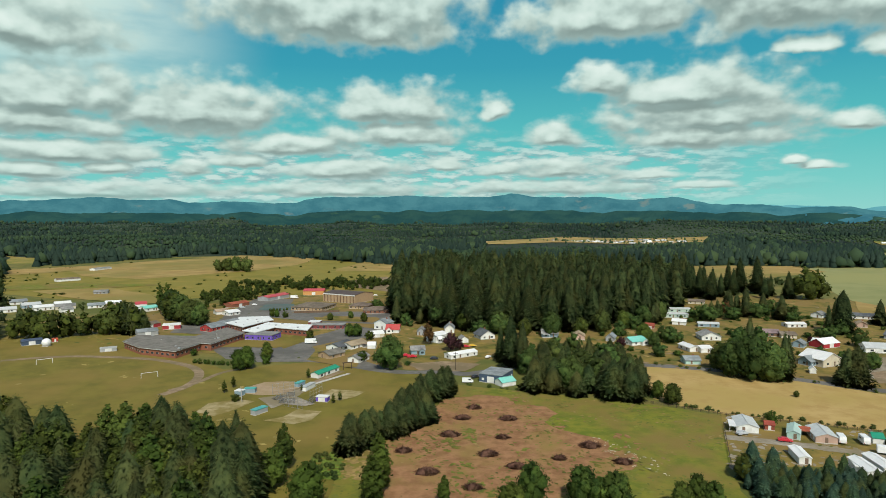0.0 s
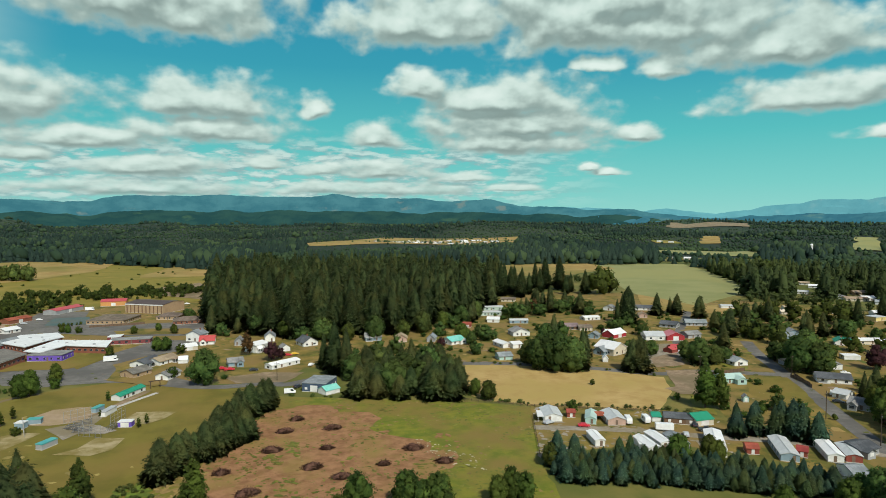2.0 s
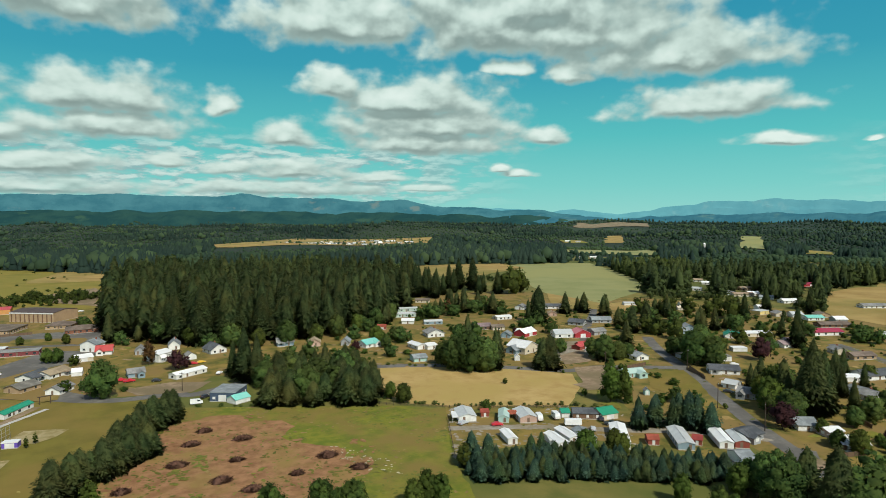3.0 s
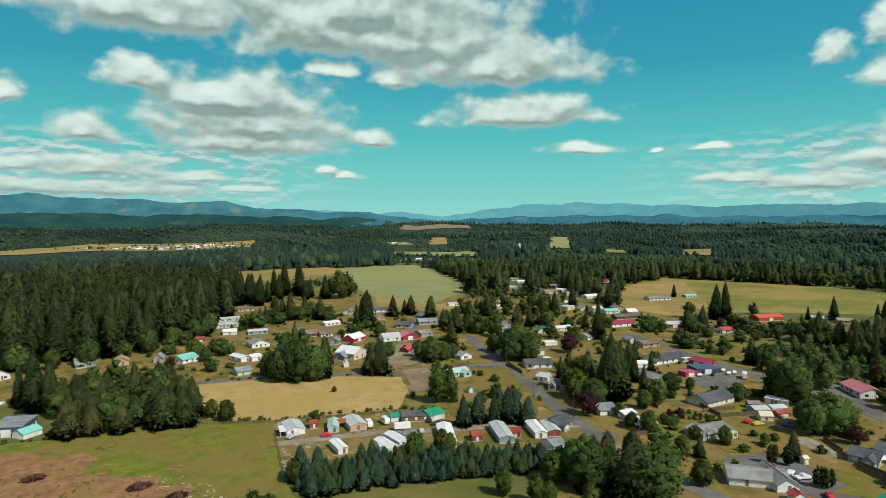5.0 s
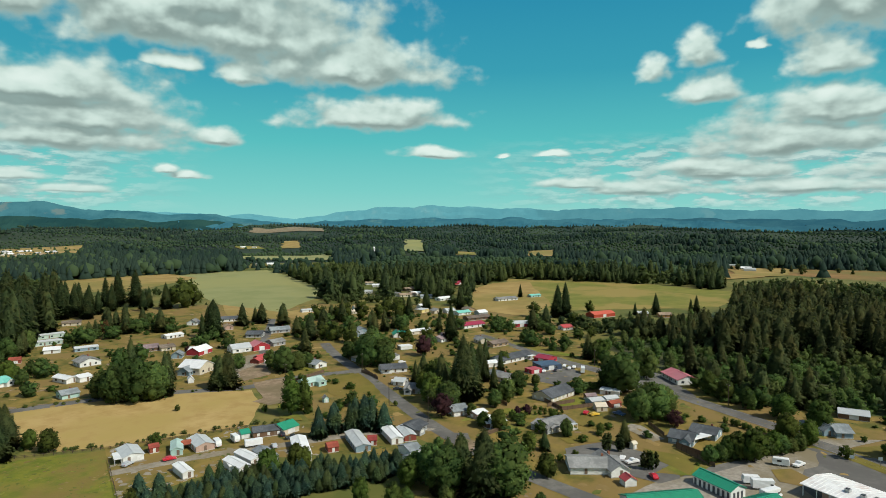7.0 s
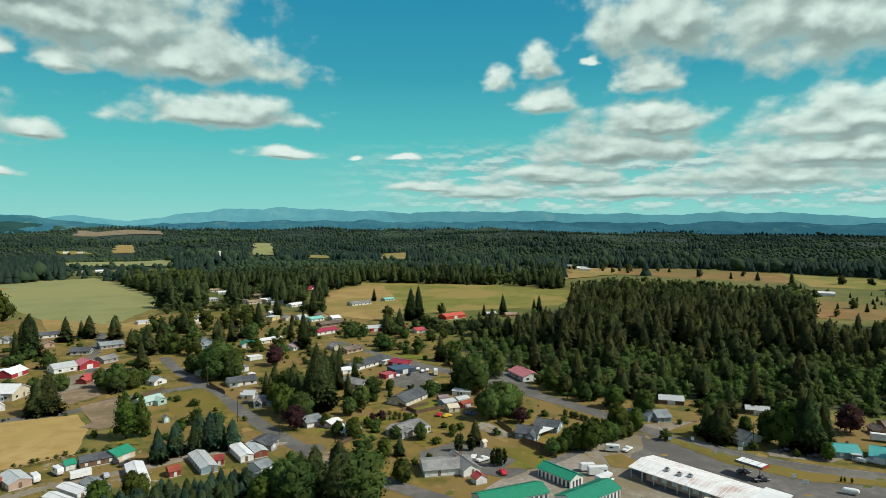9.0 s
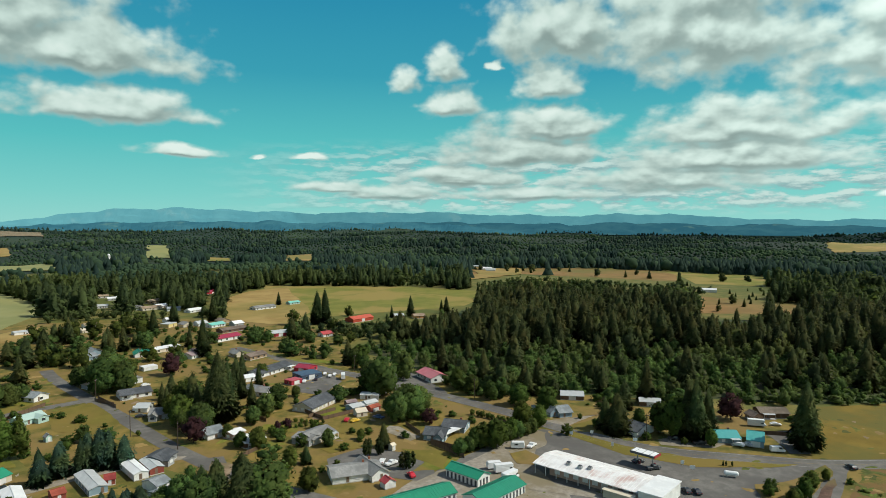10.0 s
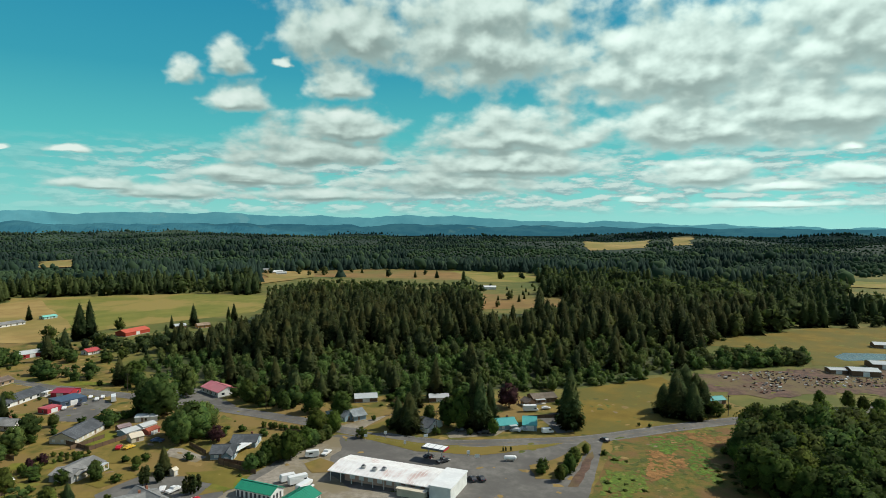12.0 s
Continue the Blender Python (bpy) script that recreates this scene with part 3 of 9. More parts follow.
hill_range("backdrop_foothills", 60, -50, 0.34, -0.02, 4500, 4150, HAZE_HILLS_NEAR, "dark blue-green foothills below the mountains, haze in their colour", 8.0)
hill_range("backdrop_foothills_east", -30, -160, 0.36, -0.14, 4520, 4150, HAZE_HILLS_NAVY, "dark blue ridges below pale mountains, haze in their colour", 12.0)


def flecks(name, poly, count, size, material, label, z, seed, soft=0.0):
    """Many small uneven tufts and bare spots strewn over a field, as one mesh."""
    rng = random.Random(seed)
    xs, ys = [p[0] for p in poly], [p[1] for p in poly]
    verts, faces = [], []
    while count > 0:
        x, y = rng.uniform(min(xs), max(xs)), rng.uniform(min(ys), max(ys))
        count -= 1
        if not inside((x, y), poly) or noise.noise((x * 0.045, y * 0.045, seed)) < soft:
            continue
        r, a0, m = size * rng.uniform(0.35, 1.0) ** 1.5, rng.random() * 6.283, rng.choice((7, 8, 9))
        n = len(verts)
        long = rng.uniform(1.0, 2.2)
        lift = z + rng.uniform(0.0, 0.02)
        verts.append((x, y, lift + 0.05 * r))
        for k in range(m):
            q = r * rng.uniform(0.45, 1.2)
            u, w = q * long * math.cos(k * 6.283 / m), q * math.sin(k * 6.283 / m)
            verts.append((x + u * math.cos(a0) - w * math.sin(a0), y + u * math.sin(a0) + w * math.cos(a0), lift))
        faces += [(n, n + 1 + k, n + 1 + (k + 1) % m) for k in range(m)]
    return tagged(new(name, mesh_of(name, verts, faces, material)), label, "grass", kind="stuff")


TUFTS = surface("rank_grass", (0.095, 0.105, 0.016), (0.175, 0.160, 0.026), 0.5, (0.13, 0.13, 0.022), 0.06, bump=0.6, vary=0.3, leaf=True)
WEEDS = surface("dark_weeds", (0.045, 0.070, 0.012), (0.095, 0.118, 0.020), 0.5, (0.085, 0.095, 0.018), 0.06, bump=0.6, vary=0.4, leaf=True)
HERBS = surface("bright_herbs", (0.069, 0.124, 0.014), (0.138, 0.195, 0.022), 0.6, (0.098, 0.130, 0.018), 0.08, bump=0.8, vary=0.3, leaf=True)
SORREL = surface("rusty_sorrel", (0.195, 0.109, 0.029), (0.260, 0.147, 0.043), 0.6, vary=0.3, leaf=True)
STRAW = surface("straw_grass", (0.20, 0.150, 0.042), (0.29, 0.210, 0.075), 0.4, (0.22, 0.16, 0.05), 0.06, bump=0.4, vary=0.3, leaf=True)
PALE = surface("dry_cut_stems", (0.34, 0.30, 0.20), (0.46, 0.42, 0.30), 0.6, vary=0.3, leaf=True)
EDGE = [(x + (-5 if x < 20 else 6), y + (6 if y > 205 else -4)) for x, y in CLEARED_FIELD]
flecks("regrowth", EDGE, 1900, 0.75, TUFTS, "tufts of fresh green regrowth on cleared soil", 0.20, 2, 0.06)
flecks("weeds", CLEARED_FIELD, 300, 0.55, WEEDS, "dark weeds on cleared soil", 0.21, 5, 0.05)
flecks("soil_spots", [(-20, 225), (10, 268), (50, 250), (70, 200), (60, 175), (-20, 150)], 900, 1.2, CLEARED, "bare reddish soil showing through grass", 0.19, 9, 0.1)
flecks("cut_stems", [(50, 212), (64, 200), (66, 178), (58, 176), (52, 196)], 130, 0.5, PALE, "pale cut stems lying on the grass", 0.22, 3, -0.2)
flecks("weeds", GREEN_FIELD, 4200, 0.9, TUFTS, "rank green grass in an unmown field", 0.075, 4, 0.0)
flecks("straw", GREEN_FIELD, 2200, 0.8, STRAW, "dry straw in an unmown field", 0.08, 8, 0.12)
for k, poly in enumerate(([(-2, 206), (1, 211), (5, 208), (5, 201), (1, 198)], [(8, 222), (11, 219), (11, 206), (8, 207), (6.5, 214)], [(19, 195), (31, 211), (41, 231), (43.5, 228), (33, 208), (23, 193)], [(-3, 187), (8, 191), (10, 185), (4, 180)], [(2, 181), (21, 178), (20, 160), (4, 165)])):
    flecks("regrowth", poly, 60, 1.0, TUFTS, "patch of green regrowth on cleared soil", 0.22, 20 + k, -0.6)
flecks("weeds", ROUGH, 1500, 1.6, WEEDS, "dark green weeds across a scrub field", 0.11, 6, 0.1)
for k, poly in enumerate(([(252, -101), (251, -115), (237, -117), (208, -110), (204, -104), (225, -102), (241, -97)], [(209, -68), (232, -80), (226, -83), (195, -72), (192, -62)], [(213, -74), (219, -86), (200, -80), (194, -69)])):
    flecks("herbs", poly, 500, 1.2, HERBS, "lush green herbs in a scrub field", 0.14, 30 + k, -0.4)
for k, poly in enumerate(([(255, -114), (254, -136), (239, -129), (239, -121)], [(236, -94), (232, -103), (222, -105), (205, -88), (210, -84)])):
    flecks("sorrel", poly, 420, 1.2, SORREL, "rusty sorrel in a scrub field", 0.135, 40 + k, -0.3)
flecks("straw", ROUGH, 900, 1.0, STRAW, "dry straw patches in a scrub field", 0.12, 7, 0.1)
flecks("straw", TOWN, 5200, 2.4, STRAW, "dry straw patches in mown yards", 0.05, 11, 0.0)
flecks("weeds", TOWN, 5200, 2.2, WEEDS, "green weeds and clover in yards", 0.055, 12, -0.05)
flecks("bare_spots", TOWN, 2200, 1.8, DIRT, "bare earth worn through yard grass", 0.06, 21, 0.12)
flecks("grass_spots", TOWN, 3000, 2.4, TUFTS, "fresh green grass in yards", 0.063, 22, 0.1)
flecks("straw", SCHOOL_LAWN, 900, 1.6, STRAW, "worn straw spots on the playing field", 0.09, 13, 0.25)
flecks("soil_spots", [(x * 1.01, y * 1.02) for x, y in YARD_WRECK], 700, 2.2, CHURNED, "churned soil spilling into grass", 0.17, 17, -0.1)
flecks("weeds", [(x * 0.99, y * 0.99) for x, y in YARD_WRECK], 260, 1.6, TUFTS, "weeds in churned soil", 0.19, 18, 0.15)
flecks("weeds", S_DRY, 700, 2.0, TUFTS, "green tufts in dry grass", 0.15, 19, 0.1)
flecks("herbs", [(-40, 178), (-42, 194), (-35, 199), (-31, 190), (-30, 177)], 300, 1.1, HERBS, "lush green herbs beside the wood", 0.12, 50, -0.5)
flecks("straw", [(-30, 177), (-31, 195), (-27, 201), (-17, 207), (-21, 177)], 220, 1.3, STRAW, "dry straw beside the clearing", 0.12, 51, -0.2)
flecks("weeds", GOLD, 350, 1.3, TUFTS, "green tufts in golden grass", 0.10, 14, 0.2)
flecks("dry_spots", PARK, 900, 1.3, GRAVEL, "gravel worn through dry grass", 0.075, 15, 0.0)
flecks("weeds", PARK, 500, 1.0, WEEDS, "weeds between mobile homes", 0.08, 16, 0.05)


# ---- trees: a few shapes of each kind, unit height, set out with their own size and turn ----
def fir_shape(rng, sprays, width, start=0.06, taper=0.82, size=0.055, tiers=15):
    """A narrow cone of small drooping sprays gathered into whorls, round an uneven core; unit height."""
    z = start + (1 - start) * (1 - rng.random(sprays) ** (1 / (1 + taper))) * 0.985
    a = rng.random(sprays) * 6.283
    p0, p1, p2 = rng.random(3) * 6.283
    wave = 0.90 + 0.15 * np.sin(z * tiers * 6.283 + 1.6 * np.sin(2 * a + p0)) + 0.13 * np.sin(5 * a + p1 + 14 * z) + 0.10 * np.sin(3 * a - 22 * z + p2)
    full = width * (1 - z) ** taper * np.minimum(1.0, 0.55 + (z - start) * 5.0) + 0.006
    r = full * wave * (1 - 0.25 * rng.random(sprays) ** 2.2)
    droop = rng.uniform(0.15, 0.75, sprays)
    d = np.stack([np.cos(a), np.sin(a), -droop], 1)
    d /= np.linalg.norm(d, axis=1)[:, None]
    t = np.stack([-np.sin(a), np.cos(a), rng.uniform(-0.5, 0.5, sprays)], 1)
    long = (size * (0.45 + 0.75 * (1 - z)) * rng.uniform(0.6, 1.35, sprays))[:, None]
    wide = long * rng.uniform(0.42, 0.8, (sprays, 1))
    p = np.stack([r * np.cos(a), r * np.sin(a), z - 0.35 * r * droop], 1)
    v = np.stack([p + d * long, p - d * long * 0.8 + t * wide, p - d * long * 0.8 - t * wide], 1).reshape(-1, 3)
    f = np.arange(len(v)).reshape(-1, 3)
    core, faces, n = [], [], len(v)
    for i, h in enumerate((start, 0.25, 0.5, 0.75)):
        q = width * 0.80 * (1 - h) ** taper * (0.75 if i == 0 else 1.0)
        core += [(q * u * math.cos(k * 0.7854), q * u * math.sin(k * 0.7854), h + 0.02) for k, u in enumerate(rng.uniform(0.8, 1.15, 8))]
        if i:
            for k in range(8):
                b, c = n + (i - 1) * 8 + k, n + (i - 1) * 8 + (k + 1) % 8
                faces += [(b, c, c + 8), (b, c + 8, b + 8)]
    core.append((0, 0, 0.95))
    faces += [(n + 24 + k, n + 24 + (k + 1) % 8, n + 32) for k in range(8)]
    v = np.vstack([v, np.array(core)])
    v[:, 2] = np.maximum(v[:, 2], 0.004)
    return v, np.vstack([f, np.array(faces)])


def spire_shape(rng):
    """A small far conifer: two uneven cones; unit height."""
    v, f = [], []
    for base, top, r in ((0.0, 0.75, 0.27), (0.38, 1.0, 0.16)):
        n = len(v)
        for k in range(7):
            a, q = k * 6.283 / 7, r * rng.uniform(0.65, 1.25)
            v.append((q * math.cos(a), q * math.sin(a), base + rng.uniform(0, 0.08)))
        v.append((0, 0, top))
        f += [(n + k, n + (k + 1) % 7, n + 7) for k in range(7)]
    return np.array(v), np.array(f)


def lump_shape(rng):
    """A small far broadleaf crown: an uneven lump; unit height."""
    v = ICO_V * rng.uniform(0.6, 1.3, (len(ICO_V), 1)) * (0.40, 0.40, 0.5) + (0, 0, 0.5)
    return v, ICO_F.copy()


ICO_V, ICO_F = None, None


def ico(level):
    bm = bmesh.new()
    bmesh.ops.create_icosphere(bm, subdivisions=level, radius=1.0)
    v = np.array([p.co[:] for p in bm.verts])
    f = np.array([[p.index for p in q.verts] for q in bm.faces])
    bm.free()
    return v, f


ICO_V, ICO_F = ico(1)


def broad_shape(rng, lobes, leaves, width, leaf, low=0.18, tall=1.0, cone=0.0):
    """A crown of many uneven boughs clothed in small tilted leaf sprays, with gaps; unit height."""
    v, f, n = [], [], 0
    spots = []
    for i in range(lobes):
        u = (i + rng.random()) / lobes
        wide = width * math.sqrt(max(1 - (1.9 * u - 0.85) ** 2, 0.05)) * (1 - cone * u)
        a, d = i * 2.4 + rng.random(), math.sqrt(rng.uniform(0.25, 1.0)) * wide * 0.74
        z = low + (tall - low) * (0.08 + 0.86 * u)
        spots.append((d * math.cos(a), d * math.sin(a), z, (wide * rng.uniform(0.28, 0.46) + width * 0.06) * (1.5 if lobes < 9 else 1.0)))
    spots.append((0, 0, low + (tall - low) * 0.42, width * 0.62))
    for x, y, z, s in spots:
        tall_s = min(s * 1.05, tall - z + 0.02)
        vv = ICO_V * (0.66 + 0.26 * rng.random(len(ICO_V)))[:, None] * (s, s, tall_s) + (x, y, z)
        v.append(vv)
        f.append(ICO_F + n)
        n += len(vv)
    share = np.array([q[3] ** 2 for q in spots])
    share[-1] *= 0.4
    for (x, y, z, s), per in zip(spots, np.maximum(2, leaves * share / share.sum()).astype(int)):
        tall_s = min(s * 0.95, tall - z + 0.02)
        d = rng.normal(size=(per, 3))
        d[:, 2] = np.abs(d[:, 2]) * np.where(rng.random(per) < 0.70, 1, -1)
        d /= np.linalg.norm(d, axis=1)[:, None]
        c = d * (s, s, tall_s) * (1.20 - 0.40 * rng.random((per, 1)) ** 1.5) + (x, y, z)
        face = d * 0.6 + rng.normal(size=(per, 3)) * 0.55 + (0, 0, 0.3)
        t = np.cross(face, rng.normal(size=(per, 3)))
        t /= np.linalg.norm(t, axis=1)[:, None]
        b = np.cross(face, t)
        b /= np.linalg.norm(b, axis=1)[:, None]
        w, h = leaf * rng.uniform(0.55, 1.3, (per, 1)), leaf * rng.uniform(0.7, 1.5, (per, 1))
        q = np.stack([c - t * w + b * h * 0.4, c - b * h, c + t * w + b * h * 0.4], 1).reshape(-1, 3)
        k = np.arange(per)[:, None] * 3 + n
        v.append(q)
        f.append(np.hstack([k, k + 1, k + 2]))
        n += len(q)
    v = np.vstack(v)
    v[:, 2] = np.maximum(v[:, 2], low * 0.6)
    return v, np.vstack(f)


def trunk_shape(height, radius, limbs, rng):
    """A tapered trunk, with limbs that reach into the crown."""
    v, f = [], []

    def rod(p, q, r0, r1, sides=6):
        n = len(v)
        p, q = Vector(p), Vector(q)
        side = (q - p).orthogonal().normalized()
        other = (q - p).normalized().cross(side)
        for base, r in ((p, r0), (q, r1)):
            for k in range(sides):
                a = k * math.tau / sides
                v.append(tuple(base + (side * math.cos(a) + other * math.sin(a)) * r))
        for k in range(sides):
            a, b = n + k, n + (k + 1) % sides
            f.extend([(a, b, b + sides), (a, b + sides, a + sides)])

    rod((0, 0, -0.01), (0, 0, height * 0.5), radius, radius * 0.7, 7)
    rod((0, 0, height * 0.5), (0.01, 0, height), radius * 0.7, radius * 0.2, 7)
    for k in range(limbs):
        a, z = k * 2.4 + rng.random(), height * rng.uniform(0.35, 0.8)
        rod((0, 0, z), (0.2 * math.cos(a), 0.2 * math.sin(a), z + 0.18), radius * 0.45, radius * 0.12, 5)
    return np.array(v), np.array(f)


def foliage_normals(v, f):
    """Normals that lean out from the crown's middle, so that foliage shades as one soft mass."""
    out = (v - (0, 0, 0.42)) * (1, 1, 0.55)
    out /= np.linalg.norm(out, axis=1)[:, None] + 1e-6
    face = np.cross(v[f[:, 1]] - v[f[:, 0]], v[f[:, 2]] - v[f[:, 0]])
    face /= np.linalg.norm(face, axis=1)[:, None] + 1e-9
    face *= np.where((face * out[f[:, 0]]).sum(1) < 0, -1, 1)[:, None]
    own = np.zeros_like(v)
    for k in range(3):
        np.add.at(own, f[:, k], face)
    own /= np.linalg.norm(own, axis=1)[:, None] + 1e-6
    n = out * 0.50 + own * 0.62 + (0, 0, 0.10)
    return n / np.linalg.norm(n, axis=1)[:, None]


shape_rng = np.random.default_rng(4)
SHAPES = {}


def shapes(kind, count, crown, material, trunk):
    SHAPES[kind] = []
    tm = mesh_tris("trunk", *trunk_shape(*trunk, shape_rng), BARK)
    for _ in range(count):
        v, f = crown()
        soft = foliage_normals(v, f)
        SHAPES[kind].append((mesh_tris("crown", v, f, material, soft), tm, v, f, soft))


shapes("fir", 5, lambda: fir_shape(shape_rng, 1500, 0.235, 0.05, 0.80, 0.032, 17), FIR, (0.9, 0.013, 0))
shapes("fir_wide", 6, lambda: fir_shape(shape_rng, 1750, 0.31, 0.01, 0.66, 0.034, 14), FIR, (0.9, 0.016, 0))
shapes("spruce", 4, lambda: fir_shape(shape_rng, 560, 0.34, 0.01, 0.74, 0.054, 9), SPRUCE, (0.85, 0.016, 0))
shapes("fir_far", 5, lambda: fir_shape(shape_rng, 380, 0.25, 0.04, 0.80, 0.062, 11), FIR, (0.9, 0.014, 0))
shapes("fir_round", 6, lambda: fir_shape(shape_rng, 380, 0.225, 0.05, 0.50, 0.062, 9), FIR, (0.9, 0.014, 0))
shapes("broad", 6, lambda: broad_shape(shape_rng, 34, 1500, 0.40, 0.025, 0.05, 1.0, 0.25), LEAF, (0.6, 0.024, 5))
shapes("broad_tall", 6, lambda: broad_shape(shape_rng, 36, 1600, 0.27, 0.020, 0.03, 1.0, 0.55), LEAF, (0.6, 0.018, 5))
shapes("bushy", 4, lambda: broad_shape(shape_rng, 11, 520, 0.52, 0.045, 0.02, 1.0, 0.1), LEAF, (0.5, 0.03, 3))
shapes("poplar", 2, lambda: broad_shape(shape_rng, 16, 620, 0.13, 0.026, 0.05, 1.0, 0.2), LEAF, (0.6, 0.014, 4))
shapes("plum", 2, lambda: broad_shape(shape_rng, 14, 650, 0.46, 0.036, 0.10, 1.0, 0.2), PLUM, (0.5, 0.026, 4))
shapes("rusty", 2, lambda: broad_shape(shape_rng, 14, 550, 0.28, 0.032, 0.06, 1.0, 0.3), RUST, (0.5, 0.02, 4))
shapes("dark_broad", 6, lambda: broad_shape(shape_rng, 34, 1500, 0.41, 0.025, 0.02, 1.0, 0.25), DENSE_LEAF, (0.6, 0.022, 5))
shapes("column", 2, lambda: broad_shape(shape_rng, 18, 500, 0.19, 0.05, 0.02, 1.0, 0.05), FIR, (0.5, 0.02, 0))
shapes("broad_far", 8, lambda: broad_shape(shape_rng, 8, 190, 0.38, 0.052, 0.02, 1.0, 0.25), LEAF, (0.5, 0.02, 0))
shapes("fir_mid", 4, lambda: fir_shape(shape_rng, 95, 0.25, 0.03, 0.62, 0.12, 5), FIR, (0.9, 0.014, 0))
shapes("broad_mid", 4, lambda: broad_shape(shape_rng, 4, 80, 0.40, 0.10, 0.0), LEAF, (0.5, 0.02, 0))

# fir_wide is a broad fir, dark_broad a dark broadleaf of no known species
TREE_WORDS = {
    "fir": ("fir_tree", "tall dark green fir with drooping branches", "tree"),
    "fir_wide": ("cedar_tree", "broad dark green fir branched to the ground", "tree"),
    "spruce": ("spruce_tree", "young blue-green spruce in close rows", "tree"),
    "fir_far": ("fir_tree", "tall dark green fir at a wood's edge", "tree"),
    "broad": ("broadleaf_tree", "leafy green broadleaf tree with rounded crown", "tree"),
    "broad_tall": ("alder_tree", "tall leafy green alder with narrow crown", "tree"),
    "bushy": ("shrub", "low leafy green shrub", "shrub"),
    "poplar": ("poplar_tree", "slim upright green poplar", "tree"),
    "plum": ("plum_tree", "dark purple-leaved plum tree", "tree"),
    "rusty": ("broadleaf_tree", "rusty brown-leaved tree in a yard", "tree"),
    "dark_broad": ("maple_tree", "dense dark green broadleaf tree in full leaf", "tree"),
    "column": ("cypress_shrub", "clipped dark green columnar cypress", "shrub"),
    "broad_far": ("broadleaf_tree", "leafy green broadleaf tree in a yard", "tree"),
}
tree_rng = random.Random(11)


def tree(kind, x, y, height, spread=1.0, group=""):
    """One tree of a kind, of that height, its crown widened by spread."""
    name, label, category = TREE_WORDS[kind]
    crown, trunk = tree_rng.choice(SHAPES[kind])[:2]
    ob = new(name)
    ob.empty_display_size = 0.5
    ob.location = (x, y, rise(x, y))
    ob.rotation_euler = (0, 0, tree_rng.uniform(0, 6.283))
    ob.scale = (height * spread, height * spread, height)
    for part_name, me in (("crown", crown), ("trunk", trunk)):
        c = new(part_name, me)
        c.parent = ob
    return tagged(ob, label, category, group)


def scatter(poly, spacing, rng, keep=lambda x, y: True):
    xs, ys = [p[0] for p in poly], [p[1] for p in poly]
    out = []
    x = min(xs)
    row = 0
    while x < max(xs):
        y = min(ys) + (spacing / 2 if row % 2 else 0)
        while y < max(ys):
            p = (x + rng.uniform(-0.38, 0.38) * spacing, y + rng.uniform(-0.38, 0.38) * spacing)
            if inside(p, poly) and keep(*p):
                out.append(p)
            y += spacing
        x += spacing * 0.9
        row += 1
    return out


def joined(name, label, spots, material=None):
    """Many trees too many to count, as one mesh. spots: (kind, x, y, height, spread)."""
    rng = np.random.default_rng(len(spots))
    vs, fs, ns, n = [], [], [], 0
    for kind, x, y, h, s in spots:
        _, _, v, f, soft = SHAPES[kind][rng.integers(len(SHAPES[kind]))]
        a = rng.random() * 6.283
        c, d = math.cos(a) * h * s, math.sin(a) * h * s
        w = np.empty_like(v)
        w[:, 0], w[:, 1], w[:, 2] = v[:, 0] * c - v[:, 1] * d + x, v[:, 0] * d + v[:, 1] * c + y, v[:, 2] * h + rise(x, y) - 0.2
        vs.append(w)
        fs.append(f + n)
        ns.append(np.stack([soft[:, 0] * math.cos(a) - soft[:, 1] * math.sin(a), soft[:, 0] * math.sin(a) + soft[:, 1] * math.cos(a), soft[:, 2]], 1))
        n += len(w)
    ob = new(name, mesh_tris(name, np.vstack(vs), np.vstack(fs), material or (FIR if spots[0][0].startswith("fir") else LEAF), np.vstack(ns)))
    return tagged(ob, label, "trees", kind="stuff")


# ---- building materials ----
def shingle(name, a, b, rough=0.85):
    return surface(name, a, b, 1.6, tuple(x * 0.8 for x in a), 0.25, rough=rough, bump=0.35, bump_scale=4.0, vary=0.25)


def sheet(name, a, b, rough=0.45):
    return surface(name, a, b, 0.5, tuple(x * 0.85 for x in b), 0.2, rough=rough, spec=0.5, vary=0.12)


